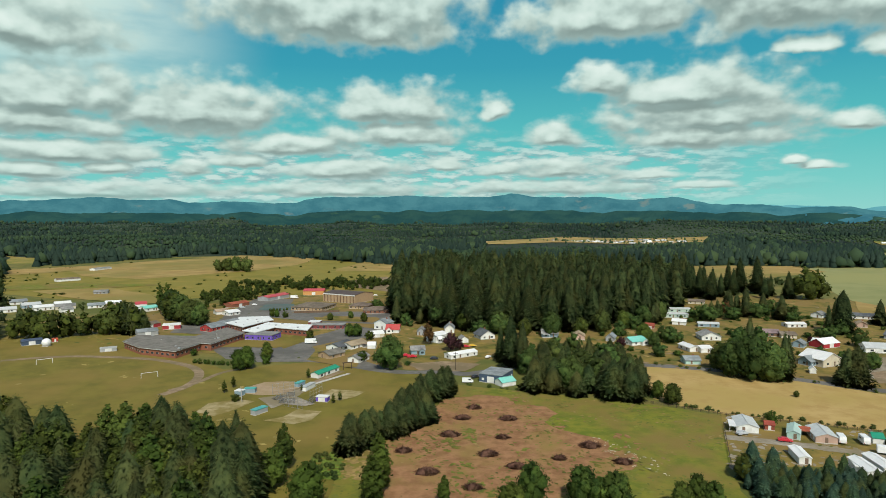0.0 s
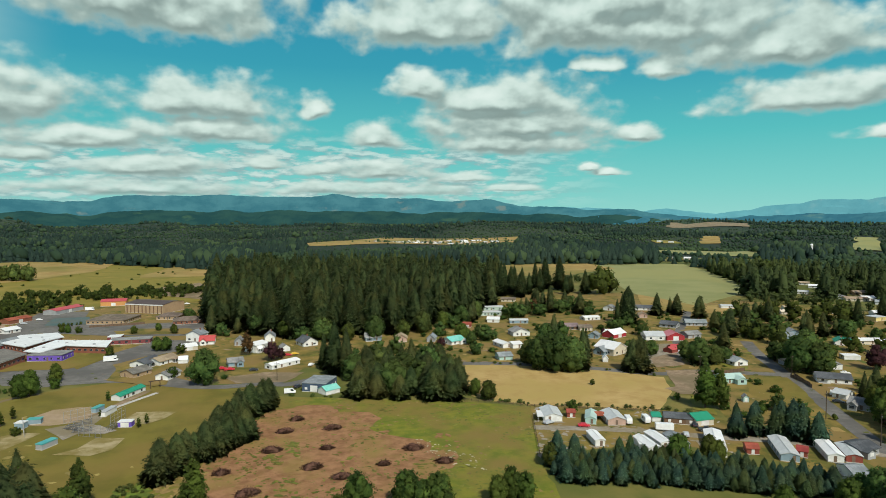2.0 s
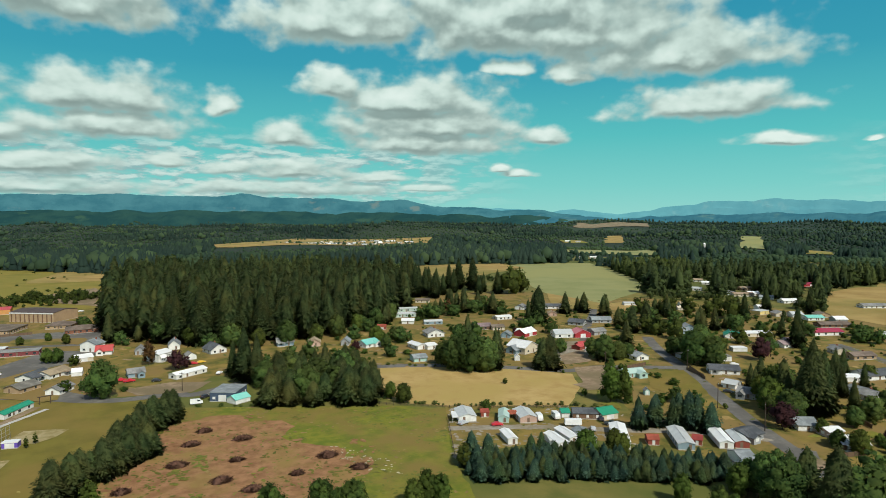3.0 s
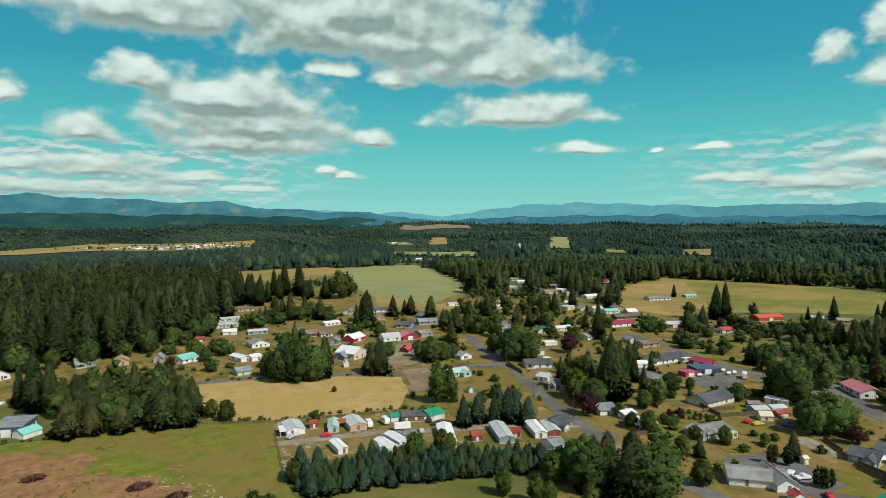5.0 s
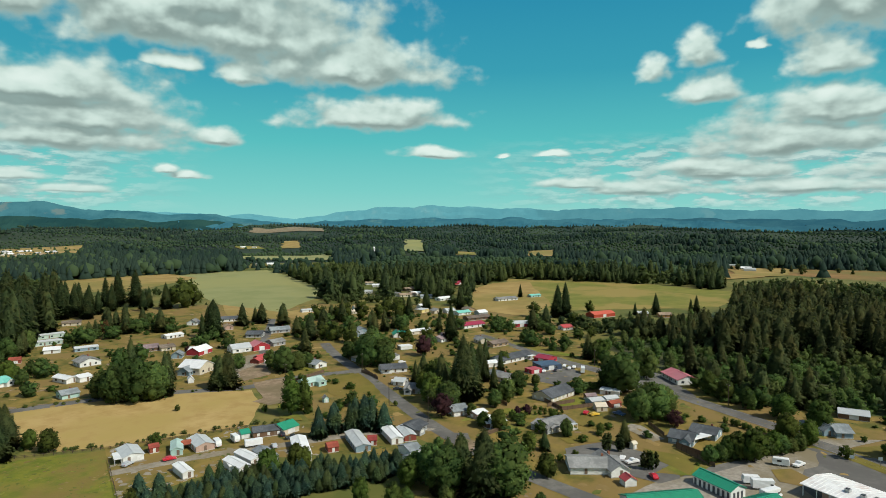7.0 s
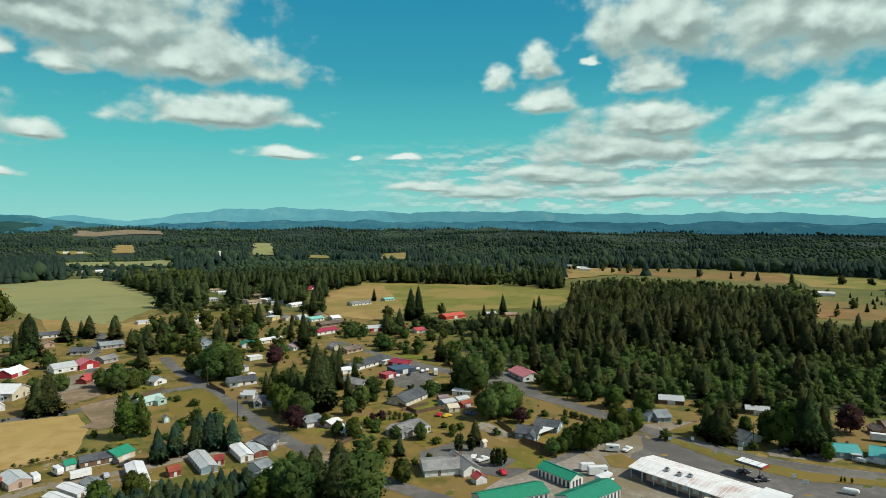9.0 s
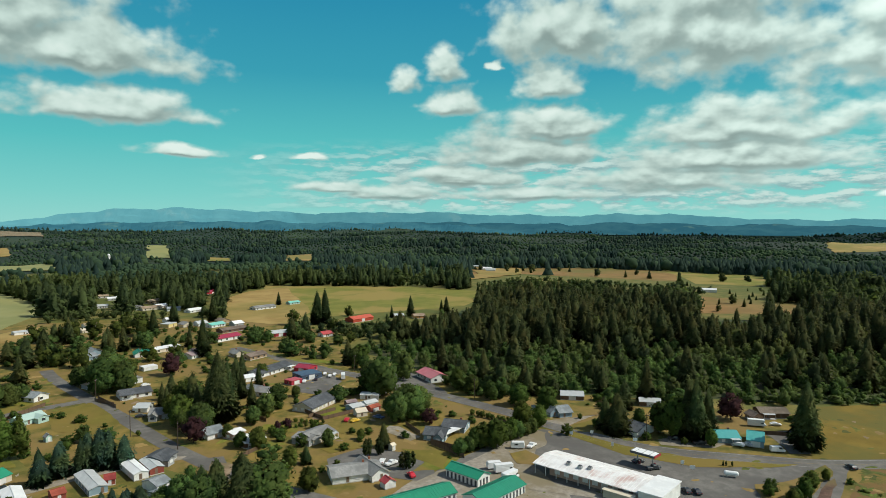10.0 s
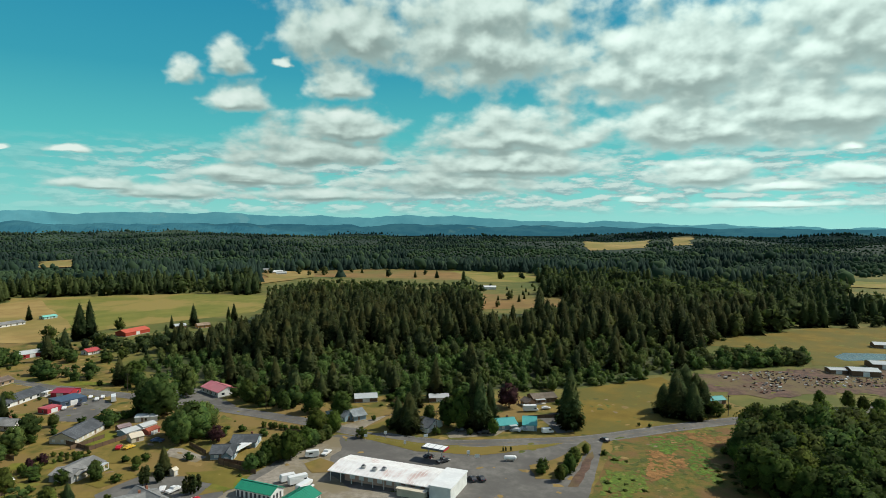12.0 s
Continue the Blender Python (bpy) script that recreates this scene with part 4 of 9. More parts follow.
ROOFS = {
    "GREY": shingle("grey_shingle", (0.22, 0.22, 0.21), (0.29, 0.285, 0.27)), "SLATE": shingle("blue_grey_shingle", (0.21, 0.235, 0.245), (0.29, 0.315, 0.32)),
    "CHARCOAL": shingle("charcoal_shingle", (0.075, 0.082, 0.09), (0.115, 0.122, 0.13)), "BROWN": shingle("brown_shingle", (0.16, 0.125, 0.095), (0.23, 0.18, 0.14)),
    "BROWNG": shingle("brown_grey_shingle", (0.15, 0.14, 0.12), (0.21, 0.19, 0.165)), "TAN": shingle("tan_shingle", (0.32, 0.24, 0.16), (0.40, 0.31, 0.21)),
    "MAUVE": shingle("mauve_shingle", (0.23, 0.17, 0.17), (0.31, 0.23, 0.23)), "REDBROWN": shingle("rust_red_shingle", (0.28, 0.06, 0.04), (0.38, 0.09, 0.06)),
    "WHITE": sheet("white_metal", (0.72, 0.73, 0.72), (0.82, 0.82, 0.80)), "LIGHT": sheet("pale_grey_metal", (0.44, 0.46, 0.46), (0.55, 0.57, 0.56)),
    "GREEN": sheet("green_metal", (0.02, 0.22, 0.13), (0.03, 0.29, 0.17)), "TEAL": sheet("teal_metal", (0.16, 0.50, 0.42), (0.24, 0.60, 0.51)),
    "TEALM": sheet("dull_teal_metal", (0.06, 0.30, 0.29), (0.09, 0.38, 0.36)), "TEALG": sheet("pale_green_metal", (0.38, 0.52, 0.46), (0.46, 0.60, 0.54)),
    "RED": sheet("red_metal", (0.42, 0.05, 0.06), (0.50, 0.08, 0.08)), "CRIMSON": sheet("crimson_metal", (0.30, 0.025, 0.05), (0.38, 0.04, 0.07)),
    "PINK": sheet("faded_red_metal", (0.50, 0.14, 0.17), (0.58, 0.20, 0.22)), "REDO": sheet("orange_red_metal", (0.50, 0.09, 0.045), (0.58, 0.12, 0.06)),
    "NAVYR": sheet("navy_metal", (0.05, 0.07, 0.12), (0.08, 0.11, 0.17)), "CREAMR": sheet("cream_metal", (0.62, 0.54, 0.40), (0.70, 0.62, 0.48)),
    "DARKB": sheet("dark_brown_metal", (0.060, 0.040, 0.036), (0.090, 0.060, 0.052), 0.6), "GREYW": sheet("grey_metal", (0.35, 0.36, 0.36), (0.45, 0.46, 0.45)),
}


def siding(name, a):
    return surface(name, tuple(x * 0.88 for x in a), a, 1.2, tuple(x * 0.8 for x in a), 0.3, rough=0.7, bump=0.1, bump_scale=6.0, vary=0.1)


WALLS = {
    "WHITEW": siding("white_siding", (0.78, 0.78, 0.74)), "CREAM": siding("cream_siding", (0.62, 0.55, 0.42)), "TANW": siding("tan_siding", (0.42, 0.30, 0.18)),
    "GREYW": siding("grey_siding", (0.34, 0.35, 0.35)), "BLUEGREY": siding("blue_grey_siding", (0.24, 0.33, 0.38)), "NAVY": siding("navy_siding", (0.06, 0.09, 0.14)),
    "BRICK": siding("red_brick_wall", (0.26, 0.10, 0.06)), "RED": siding("red_siding", (0.36, 0.04, 0.04)), "REDW": siding("barn_red_siding", (0.38, 0.035, 0.05)),
    "REDO_W": siding("orange_red_siding", (0.40, 0.06, 0.03)), "REDBRW": siding("maroon_siding", (0.20, 0.05, 0.05)), "REDBROWNW": siding("rust_siding", (0.27, 0.07, 0.045)),
    "PURPLE": siding("purple_siding", (0.15, 0.09, 0.46)), "ORANGE": siding("orange_siding", (0.60, 0.30, 0.10)), "BROWNW": siding("brown_siding", (0.17, 0.10, 0.06)),
    "PINKW": siding("pinkish_siding", (0.50, 0.34, 0.27)), "TEALW": siding("pale_teal_siding", (0.42, 0.60, 0.54)), "MINTW": siding("mint_siding", (0.46, 0.58, 0.50)),
    "YELLOWW": siding("yellow_siding", (0.66, 0.54, 0.22)), "OPEN": siding("white_posts", (0.70, 0.70, 0.68)),
}
ROOF_WORDS = {"DARKB": "dark brown metal", "GREY": "grey shingle", "SLATE": "blue-grey shingle", "CHARCOAL": "charcoal shingle", "BROWN": "brown shingle", "BROWNG": "grey-brown shingle", "TAN": "tan shingle", "MAUVE": "mauve shingle",
              "REDBROWN": "rust-red", "WHITE": "white metal", "LIGHT": "pale grey metal", "GREEN": "green metal", "TEAL": "pale teal metal", "TEALM": "teal metal", "TEALG": "pale green metal", "RED": "red metal",
              "CRIMSON": "crimson metal", "PINK": "faded red metal", "REDO": "orange-red metal", "NAVYR": "navy metal", "CREAMR": "cream metal", "GREYW": "grey metal"}
WALL_WORDS = {"WHITEW": "white", "CREAM": "cream", "TANW": "tan", "GREYW": "grey", "BLUEGREY": "blue-grey", "NAVY": "navy", "BRICK": "red brick", "RED": "red", "REDW": "barn-red", "REDO_W": "orange-red", "REDBRW": "maroon",
              "REDBROWNW": "rust-coloured", "PURPLE": "purple", "ORANGE": "orange", "BROWNW": "brown", "PINKW": "pinkish", "TEALW": "pale teal", "MINTW": "mint", "YELLOWW": "yellow", "OPEN": "open-sided"}
CATEGORY = {"school_building": "school", "mobile_home": "mobile home", "apartment_block": "apartments", "bus_barn": "bus garage", "concession_stand": "kiosk", "porch_roof": "porch"}
TRIM = siding("white_trim", (0.74, 0.74, 0.72))
GLASS = surface("dark_window_glass", (0.02, 0.03, 0.035), (0.05, 0.06, 0.07), 0.8, rough=0.08, spec=0.8)
DOOR = siding("painted_door", (0.20, 0.14, 0.10))
STEEL = surface("galvanised_steel", (0.38, 0.38, 0.38), (0.50, 0.50, 0.50), 2.0, rough=0.5, metal=0.6)


def window_meshes():
    def framed(far):
        bm = boxed(-0.62, 0, -0.55, 0.62, 0.07, 0.55)
        bm.faces.ensure_lookup_table()
        face = max(bm.faces, key=lambda q: q.calc_center_median().y)
        bmesh.ops.inset_region(bm, faces=[face], thickness=0.1, depth=-0.04)
        face.material_index = 1 if far else 0
        me = bpy.data.meshes.new("window")
        bm.to_mesh(me)
        bm.free()
        me.materials.append(TRIM)
        me.materials.append(GLASS)
        return me
    bm = boxed(-0.52, 0.03, -0.45, 0.52, 0.045, 0.45)
    p = bpy.data.meshes.new("pane")
    bm.to_mesh(p)
    bm.free()
    p.materials.append(GLASS)
    return framed(False), p, framed(True)


WINDOW_FRAME, WINDOW_PANE, WINDOW_FAR = window_meshes()
build_rng = random.Random(21)


def window(parent, x, y, z, turn, sx=1.0, sz=1.0):
    w = new("window", WINDOW_FRAME)
    w.parent = parent
    w.location, w.rotation_euler, w.scale = (x, y, z), (0, 0, radians(turn)), (sx, 1, sz)
    at = parent.matrix_basis.translation
    if math.hypot(at.x, at.y) < 300:
        g = new("pane", WINDOW_PANE)
        g.parent = w
    else:
        w.data = WINDOW_FAR
    return w


def roof_mesh(w, d, rise_h, ridge, over=0.45, thick=0.22):
    """Roof over a w by d plan, with its underside at z = 0 along the walls."""
    bm = bmesh.new()
    if ridge == "f":
        box(bm, -w / 2 - over * 0.5, -d / 2 - over * 0.5, 0, w / 2 + over * 0.5, d / 2 + over * 0.5, thick + 0.1)
        box(bm, -w / 2 + 0.2, -d / 2 + 0.2, thick + 0.1, w / 2 - 0.2, d / 2 - 0.2, thick + 0.12)
        return bm
    if ridge == "y":
        a, b = d, w
    else:
        a, b = w, d
    la, lb = a / 2 + over, b / 2 + over
    slope = rise_h / (b / 2)
    e = -over * slope
    hip = lb * 0.9 if ridge == "h" else 0
    top, low = [], []
    for lst, up in ((top, thick), (low, 0.0)):
        for x, y, z in ((-la, -lb, e), (la, -lb, e), (la, lb, e), (-la, lb, e), (-la + hip, 0, rise_h), (la - hip, 0, rise_h)):
            p = (x, y, z + up) if ridge != "y" else (-y, x, z + up)
            lst.append(bm.verts.new(p))
    for q, flip in ((top, False), (low, True)):
        for ids in ((0, 1, 5, 4), (2, 3, 4, 5)) + (((1, 2, 5), (3, 0, 4)) if ridge == "h" else ()):
            vs = [q[i] for i in ids]
            bm.faces.new(vs[::-1] if flip else vs)
    edge = ((0, 1), (2, 3), (1, 2), (3, 0)) if ridge == "h" else ((0, 1), (2, 3), (1, 5), (5, 2), (3, 4), (4, 0))
    for i, j in edge:
        bm.faces.new((low[i], low[j], top[j], top[i]))
    return bm


RIB = {}


def roof_ribs(roof, w, d, rise_h, over, thick, gap, material):
    """Standing seams down both slopes, each a part of the roof."""
    la, lb = w / 2 + over, d / 2 + over
    slope = rise_h / (d / 2)
    n = int(2 * la / gap)
    for s in (-1, 1):
        bm = bmesh.new()
        vs = [[bm.verts.new((px, py, pz + lift)) for px, py, pz in ((-0.06, s * lb, thick - over * slope), (0.06, s * lb, thick - over * slope), (0.06, s * 0.02, rise_h + thick), (-0.06, s * 0.02, rise_h + thick))] for lift in (0.0, 0.09)]
        bm.faces.new(vs[1])
        for a, b in ((0, 1), (1, 2), (2, 3), (3, 0)):
            bm.faces.new((vs[0][a], vs[0][b], vs[1][b], vs[1][a]))
        me = bpy.data.meshes.new("seam")
        bm.to_mesh(me)
        bm.free()
        me.materials.append(material)
        for k in range(n + 1):
            o = new("seam", me)
            o.parent = roof
            o.location.x = -la + 0.08 + k * (2 * la - 0.16) / n


def building(kind, x, y, turn, w, d, eaves, rise_h, ridge, roof, wall):
    """A building with walls, roof, windows and door; its front faces -y before the turn."""
    eaves = max(2.0 if eaves < 5 else 3.6, eaves * 0.82) if kind not in ("gymnasium", "dugout") else eaves
    home = new(kind)
    home.empty_display_size = 1.0
    home.location, home.rotation_euler = (x, y, rise(x, y) + 0.02), (0, 0, radians(turn))
    kind_words = kind.replace("_", " ")
    tagged(home, f"{WALL_WORDS[wall]} {kind_words} with {ROOF_WORDS[roof]} roof", CATEGORY.get(kind, kind_words))
    metal = ROOFS[roof].name.endswith("metal")
    far = math.hypot(x, y) > 520
    near_home = math.hypot(x, y) < 430
    if wall == "OPEN":
        for sx in (-1, 1):
            for sy in (-1, 1):
                part("post", boxed(sx * (w / 2 - 0.15) - 0.07, sy * (d / 2 - 0.15) - 0.07, 0, sx * (w / 2 - 0.15) + 0.07, sy * (d / 2 - 0.15) + 0.07, eaves), WALLS[wall], home)
    else:
        bm = bmesh.new()
        if ridge in "xy":
            prof = [(-d / 2, 0), (d / 2, 0), (d / 2, eaves), (0, eaves + rise_h), (-d / 2, eaves)] if ridge == "x" else [(-w / 2, 0), (w / 2, 0), (w / 2, eaves), (0, eaves + rise_h), (-w / 2, eaves)]
            half = w / 2 if ridge == "x" else d / 2
            ends = []
            for s in (-half, half):
                ends.append([bm.verts.new((s, a, z) if ridge == "x" else (-a, s, z)) for a, z in prof])
            bm.faces.new(ends[0][::-1])
            bm.faces.new(ends[1])
            for k in range(5):
                bm.faces.new((ends[0][k], ends[0][(k + 1) % 5], ends[1][(k + 1) % 5], ends[1][k]))
        else:
            box(bm, -w / 2, -d / 2, 0, w / 2, d / 2, eaves)
        bmesh.ops.recalc_face_normals(bm, faces=bm.faces[:])
        part("wall", bm, WALLS[wall], home)
        part("foundation", boxed(-w / 2 - 0.06, -d / 2 - 0.06, -0.05, w / 2 + 0.06, d / 2 + 0.06, 0.28), CONCRETE, home)
    bm = roof_mesh(w, d, rise_h, ridge, 0.5 if kind in ("house", "church", "diner", "school_building") else 0.25, 0.18 if metal else 0.22)
    r = part("roof", bm, ROOFS[roof], home)
    r.location.z = eaves + 0.02
    if wall == "OPEN":
        return home
    if ridge in "xy" and not far:
        cap = part("ridge_cap", boxed(-(w if ridge == "x" else 0.3) / 2, -(0.3 if ridge == "x" else d) / 2, eaves + rise_h + 0.2, (w if ridge == "x" else 0.3) / 2, (0.3 if ridge == "x" else d) / 2, eaves + rise_h + 0.29), ROOFS[roof], home)
    if kind in ("house", "church") and build_rng.random() < 0.5 and ridge != "f" and not far:
        cx, cy = (w * 0.2, d * 0.12) if ridge == "x" else (w * 0.12, d * 0.2)
        part("chimney", boxed(cx - 0.35, cy - 0.35, eaves + 0.4 * rise_h, cx + 0.35, cy + 0.35, eaves + rise_h + 0.8), WALLS["BRICK"], home, "brick chimney")
    if kind == "house" and near_home and w > 7.5 and ridge == "x" and build_rng.random() < 0.75:
        # a gabled wing or a lean-to porch on the front
        ww, out = min(w * 0.42, 5.0), build_rng.uniform(1.6, 3.0)
        wx = build_rng.choice((-1, 1)) * (w / 2 - ww / 2 - 0.4)
        if build_rng.random() < 0.55:
            up = min(rise_h * 0.8, 0.42 * ww)
            bm = bmesh.new()
            prof = [(-ww / 2, 0), (ww / 2, 0), (ww / 2, eaves - 0.05), (0, eaves - 0.05 + up), (-ww / 2, eaves - 0.05)]
            ends = [[bm.verts.new((wx + a, yy, z)) for a, z in prof] for yy in (-d / 2 - out, -d * 0.1)]
            bm.faces.new(ends[0])
            for k in range(5):
                bm.faces.new((ends[0][k], ends[1][k], ends[1][(k + 1) % 5], ends[0][(k + 1) % 5]))
            bmesh.ops.recalc_face_normals(bm, faces=bm.faces[:])
            wing = part("wing", bm, WALLS[wall], home)
            rr = part("wing_roof", roof_mesh(ww, out + d * 0.4, up, "y", 0.35, 0.2), ROOFS[roof], wing)
            rr.location = (wx, -d / 2 - out + (out + d * 0.4) / 2, eaves - 0.03)
            window(home, wx, -d / 2 - out, 1.5, 180, 1.3)
        else:
            bm = bmesh.new()
            v = [bm.verts.new(p) for p in ((wx - ww / 2, -d / 2 - out, 2.25), (wx + ww / 2, -d / 2 - out, 2.25), (wx + ww / 2, -d / 2 + 0.1, eaves - 0.1), (wx - ww / 2, -d / 2 + 0.1, eaves - 0.1))]
            u = [bm.verts.new(q.co + Vector((0, 0, 0.14))) for q in v]
            for q in ((v[3], v[2], v[1], v[0]), u, (v[0], v[1], u[1], u[0]), (v[1], v[2], u[2], u[1]), (v[3], v[0], u[0], u[3])):
                bm.faces.new(q)
            part("porch_roof", bm, build_rng.choice((ROOFS[roof], ROOFS["WHITE"], ROOFS["LIGHT"])), home)
            for sx in (-1, 1):
                px = wx + sx * (ww / 2 - 0.15)
                part("porch_post", boxed(px - 0.07, -d / 2 - out + 0.1, 0, px + 0.07, -d / 2 - out + 0.24, 2.27), TRIM, home)
            part("porch_floor", boxed(wx - ww / 2, -d / 2 - out, 0, wx + ww / 2, -d / 2 - 0.02, 0.25), CONCRETE, home)
    # windows and doors along the walls
    big = kind in ("barn", "garage", "bus_barn", "workshop", "shed", "shop")
    door_w, door_h = (min(3.4, w * 0.6), min(2.7, eaves - 0.3)) if big and w > 4.5 else (0.95, 2.05)
    door_x = 0 if big else w * build_rng.uniform(-0.22, 0.22)
    if kind != "dugout":
        part("door", boxed(door_x - door_w / 2, -d / 2 - 0.08, 0.28, door_x + door_w / 2, -d / 2 + 0.02, 0.28 + min(door_h, eaves - 0.4)), TRIM if big else DOOR, home)
    if kind == "gymnasium":
        for k in range(10):
            u = (k + 0.5) / 10 * w - w / 2
            part("pilaster", boxed(u - 0.35, -d / 2 - 0.3, 0, u + 0.35, -d / 2 - 0.005, eaves), WALLS["BROWNW"], home)
        part("fascia", boxed(-w / 2, -d / 2 - 0.35, eaves - 0.9, w / 2, -d / 2 - 0.302, eaves), TRIM, home)
    if kind in ("shed", "barn", "bus_barn", "gymnasium") or far and w < 12:
        return home
    near = math.hypot(x, y) < 300
    gap = 2.8 if near else 4.0
    if kind in ("school_building", "gymnasium"):
        gap = 3.2
    rows = [min(1.55, eaves * 0.55)] if eaves < 5 else [1.55, 4.3]
    for z in rows:
        for side, length, off, turn_w in ((0, w, d, 180), (1, d, w, -90), (3, d, w, 90), (2, w, d, 0)):
            if side == 2 and not near:
                continue
            n = int((length - 1.2) / gap)
            for k in range(n):
                u = (k + 0.5) / n * length - length / 2
                if side == 0 and abs(u - door_x) < door_w / 2 + 0.8 and z < 2:
                    continue
                s = build_rng.choice((0.8, 1.0, 1.25))
                if side == 0:
                    window(home, u, -d / 2, z, 180, s)
                elif side == 2:
                    window(home, u, d / 2, z, 0, s)
                else:
                    window(home, (w / 2 if side == 1 else -w / 2), u, z, turn_w, s)
    return home


def school_hall(outline, high, roof, wall, label):
    """A low school block on any outline: brick walls, an overhanging flat roof with vents, rows of windows."""
    cx, cy = sum(p[0] for p in outline) / len(outline), sum(p[1] for p in outline) / len(outline)
    ring = [(x - cx, y - cy) for x, y in outline]
    if sum(a[0] * b[1] - b[0] * a[1] for a, b in zip(ring, ring[1:] + ring[:1])) < 0:
        ring.reverse()
    hall = new("school_building")
    hall.location = (cx, cy, 0.05)
    tagged(hall, label, "school")

    def prism(name, pts, z0, z1, material):
        bm = bmesh.new()
        lo, hi = [bm.verts.new((*p, z0)) for p in pts], [bm.verts.new((*p, z1)) for p in pts]
        top, under = bm.faces.new(hi), bm.faces.new(lo[::-1])
        for k in range(len(pts)):
            bm.faces.new((lo[k], lo[(k + 1) % len(pts)], hi[(k + 1) % len(pts)], hi[k]))
        bm.normal_update()
        bmesh.ops.triangulate(bm, faces=[top, under])
        return part(name, bm, material, hall)

    def grown(by):
        out = []
        for k, p in enumerate(ring):
            a, b = Vector(p) - Vector(ring[k - 1]), Vector(ring[(k + 1) % len(ring)]) - Vector(p)
            n1, n2 = Vector((a.y, -a.x)).normalized(), Vector((b.y, -b.x)).normalized()
            m = (n1 + n2).normalized()
            out.append(tuple(Vector(p) + m * by / max(m.dot(n1), 0.4)))
        return out

    prism("wall", grown(-0.9), 0, high - 0.42, WALLS[wall])
    prism("fascia", grown(-0.1), high - 0.42, high - 0.08, TRIM)
    prism("roof", grown(0.0), high - 0.08, high + 0.05, ROOFS[roof])
    inner = grown(-0.9)
    for a, b in zip(inner, inner[1:] + inner[:1]):
        length = math.hypot(b[0] - a[0], b[1] - a[1])
        face = math.degrees(math.atan2(b[1] - a[1], b[0] - a[0])) + 180
        for k in range(int(length / 3.4)):
            u = (k + 0.5) / int(length / 3.4)
            window(hall, a[0] + (b[0] - a[0]) * u, a[1] + (b[1] - a[1]) * u, 1.8, face, 1.5)
    xs, ys = [p[0] for p in ring], [p[1] for p in ring]
    spots = 0
    while spots < 7:
        x, y = build_rng.uniform(min(xs), max(xs)), build_rng.uniform(min(ys), max(ys))
        if inside((x, y), inner):
            spots += 1
            s = build_rng.uniform(0.3, 0.7)
            part("roof_vent", boxed(x - s, y - s, high + 0.04, x + s, y + s, high + s), STEEL, hall, "grey metal roof vent")
    return hall


# ---- buildings: kind, place, turn, width, depth, eaves, roof rise, ridge, roof and wall ----
building("gymnasium", -87.5, 573.8, -31, 37.2, 26.0, 7.4, 1.6, "x", "DARKB", "TANW")
building("bus_barn", -128.6, 624.0, 3, 20.5, 15.0, 5.0, 1.6, "x", "RED", "ORANGE")
building("house", 468.5, 378.9, -22, 9.2, 9.0, 2.8, 1.8, "x", "WHITE", "WHITEW")
building("house", 450.6, 348.7, -24, 8.7, 9.0, 2.8, 1.8, "y", "GREY", "CREAM")
building("house", 458.5, 340.1, -24, 8.7, 9.0, 2.8, 1.8, "x", "LIGHT", "WHITEW")
building("house", 476.4, 331.0, -24, 9.0, 9.0, 2.8, 1.8, "y", "BROWN", "TANW")
building("house", 466.8, 310.6, -25, 8.6, 9.0, 2.8, 1.8, "x", "WHITE", "GREYW")
building("house", 528.7, 463.9, -18, 11.0, 9.0, 2.8, 1.8, "y", "GREY", "WHITEW")
building("house", 546.1, 452.9, -19, 11.2, 9.0, 2.8, 1.8, "x", "WHITE", "WHITEW")
building("house", 443.8, 400.3, -22, 9.0, 9.0, 2.8, 1.8, "y", "SLATE", "GREYW")
building("house", 354.8, 266.8, -28, 6.5, 9.0, 2.8, 1.8, "x", "MAUVE", "WHITEW")
building("house", 356.8, 237.6, -29, 6.3, 9.0, 2.8, 1.8, "y", "GREY", "CREAM")
building("school_building", -113.7, 392.0, -13, 18.5, 12.0, 4.0, 0.8, "f", "GREY", "PURPLE")
building("school_building", -153.0, 429.1, -26, 10.3, 28.0, 3.6, 2.2, "y", "SLATE", "RED")
building("shed", -187.9, 430.5, 21, 11.4, 10.0, 3.4, 0.8, "f", "WHITE", "RED")
building("shed", -206.7, 433.2, 61, 15.0, 10.0, 3.4, 1.2, "x", "BROWN", "RED")
building("shed", -194.3, 406.9, 37, 12.5, 9.0, 3.2, 1.4, "x", "SLATE", "GREYW")
building("house", -243.0, 517.1, 56, 14.9, 10.0, 3.5, 1.5, "x", "TEAL", "WHITEW")
building("shed", -159.7, 587.8, 66, 31.0, 12.0, 4.0, 1.4, "x", "RED", "GREYW")
building("shed", -178.9, 539.3, 60, 19.5, 10.0, 3.5, 1.4, "x", "REDBROWN", "BRICK")
building("school_building", -108.5, 523.4, -15, 27.5, 28.0, 3.6, 2.6, "h", "BROWN", "TANW")
building("school_building", -69.3, 527.4, -13, 16.5, 16.0, 3.2, 2.0, "h", "BROWN", "TANW")
building("school_building", -53.2, 502.0, 6, 21.8, 16.0, 3.2, 2.0, "h", "BROWN", "BRICK")
building("school_building", -79.6, 429.4, -2, 23.3, 9.0, 3.2, 0.6, "f", "GREY", "REDBRW")
building("shed", -91.3, 442.8, -2, 8.0, 8.0, 3.0, 0.4, "f", "WHITE", "REDBRW")
building("house", -40.7, 425.7, -27, 10.0, 9.0, 5.5, 2.5, "y", "SLATE", "WHITEW")
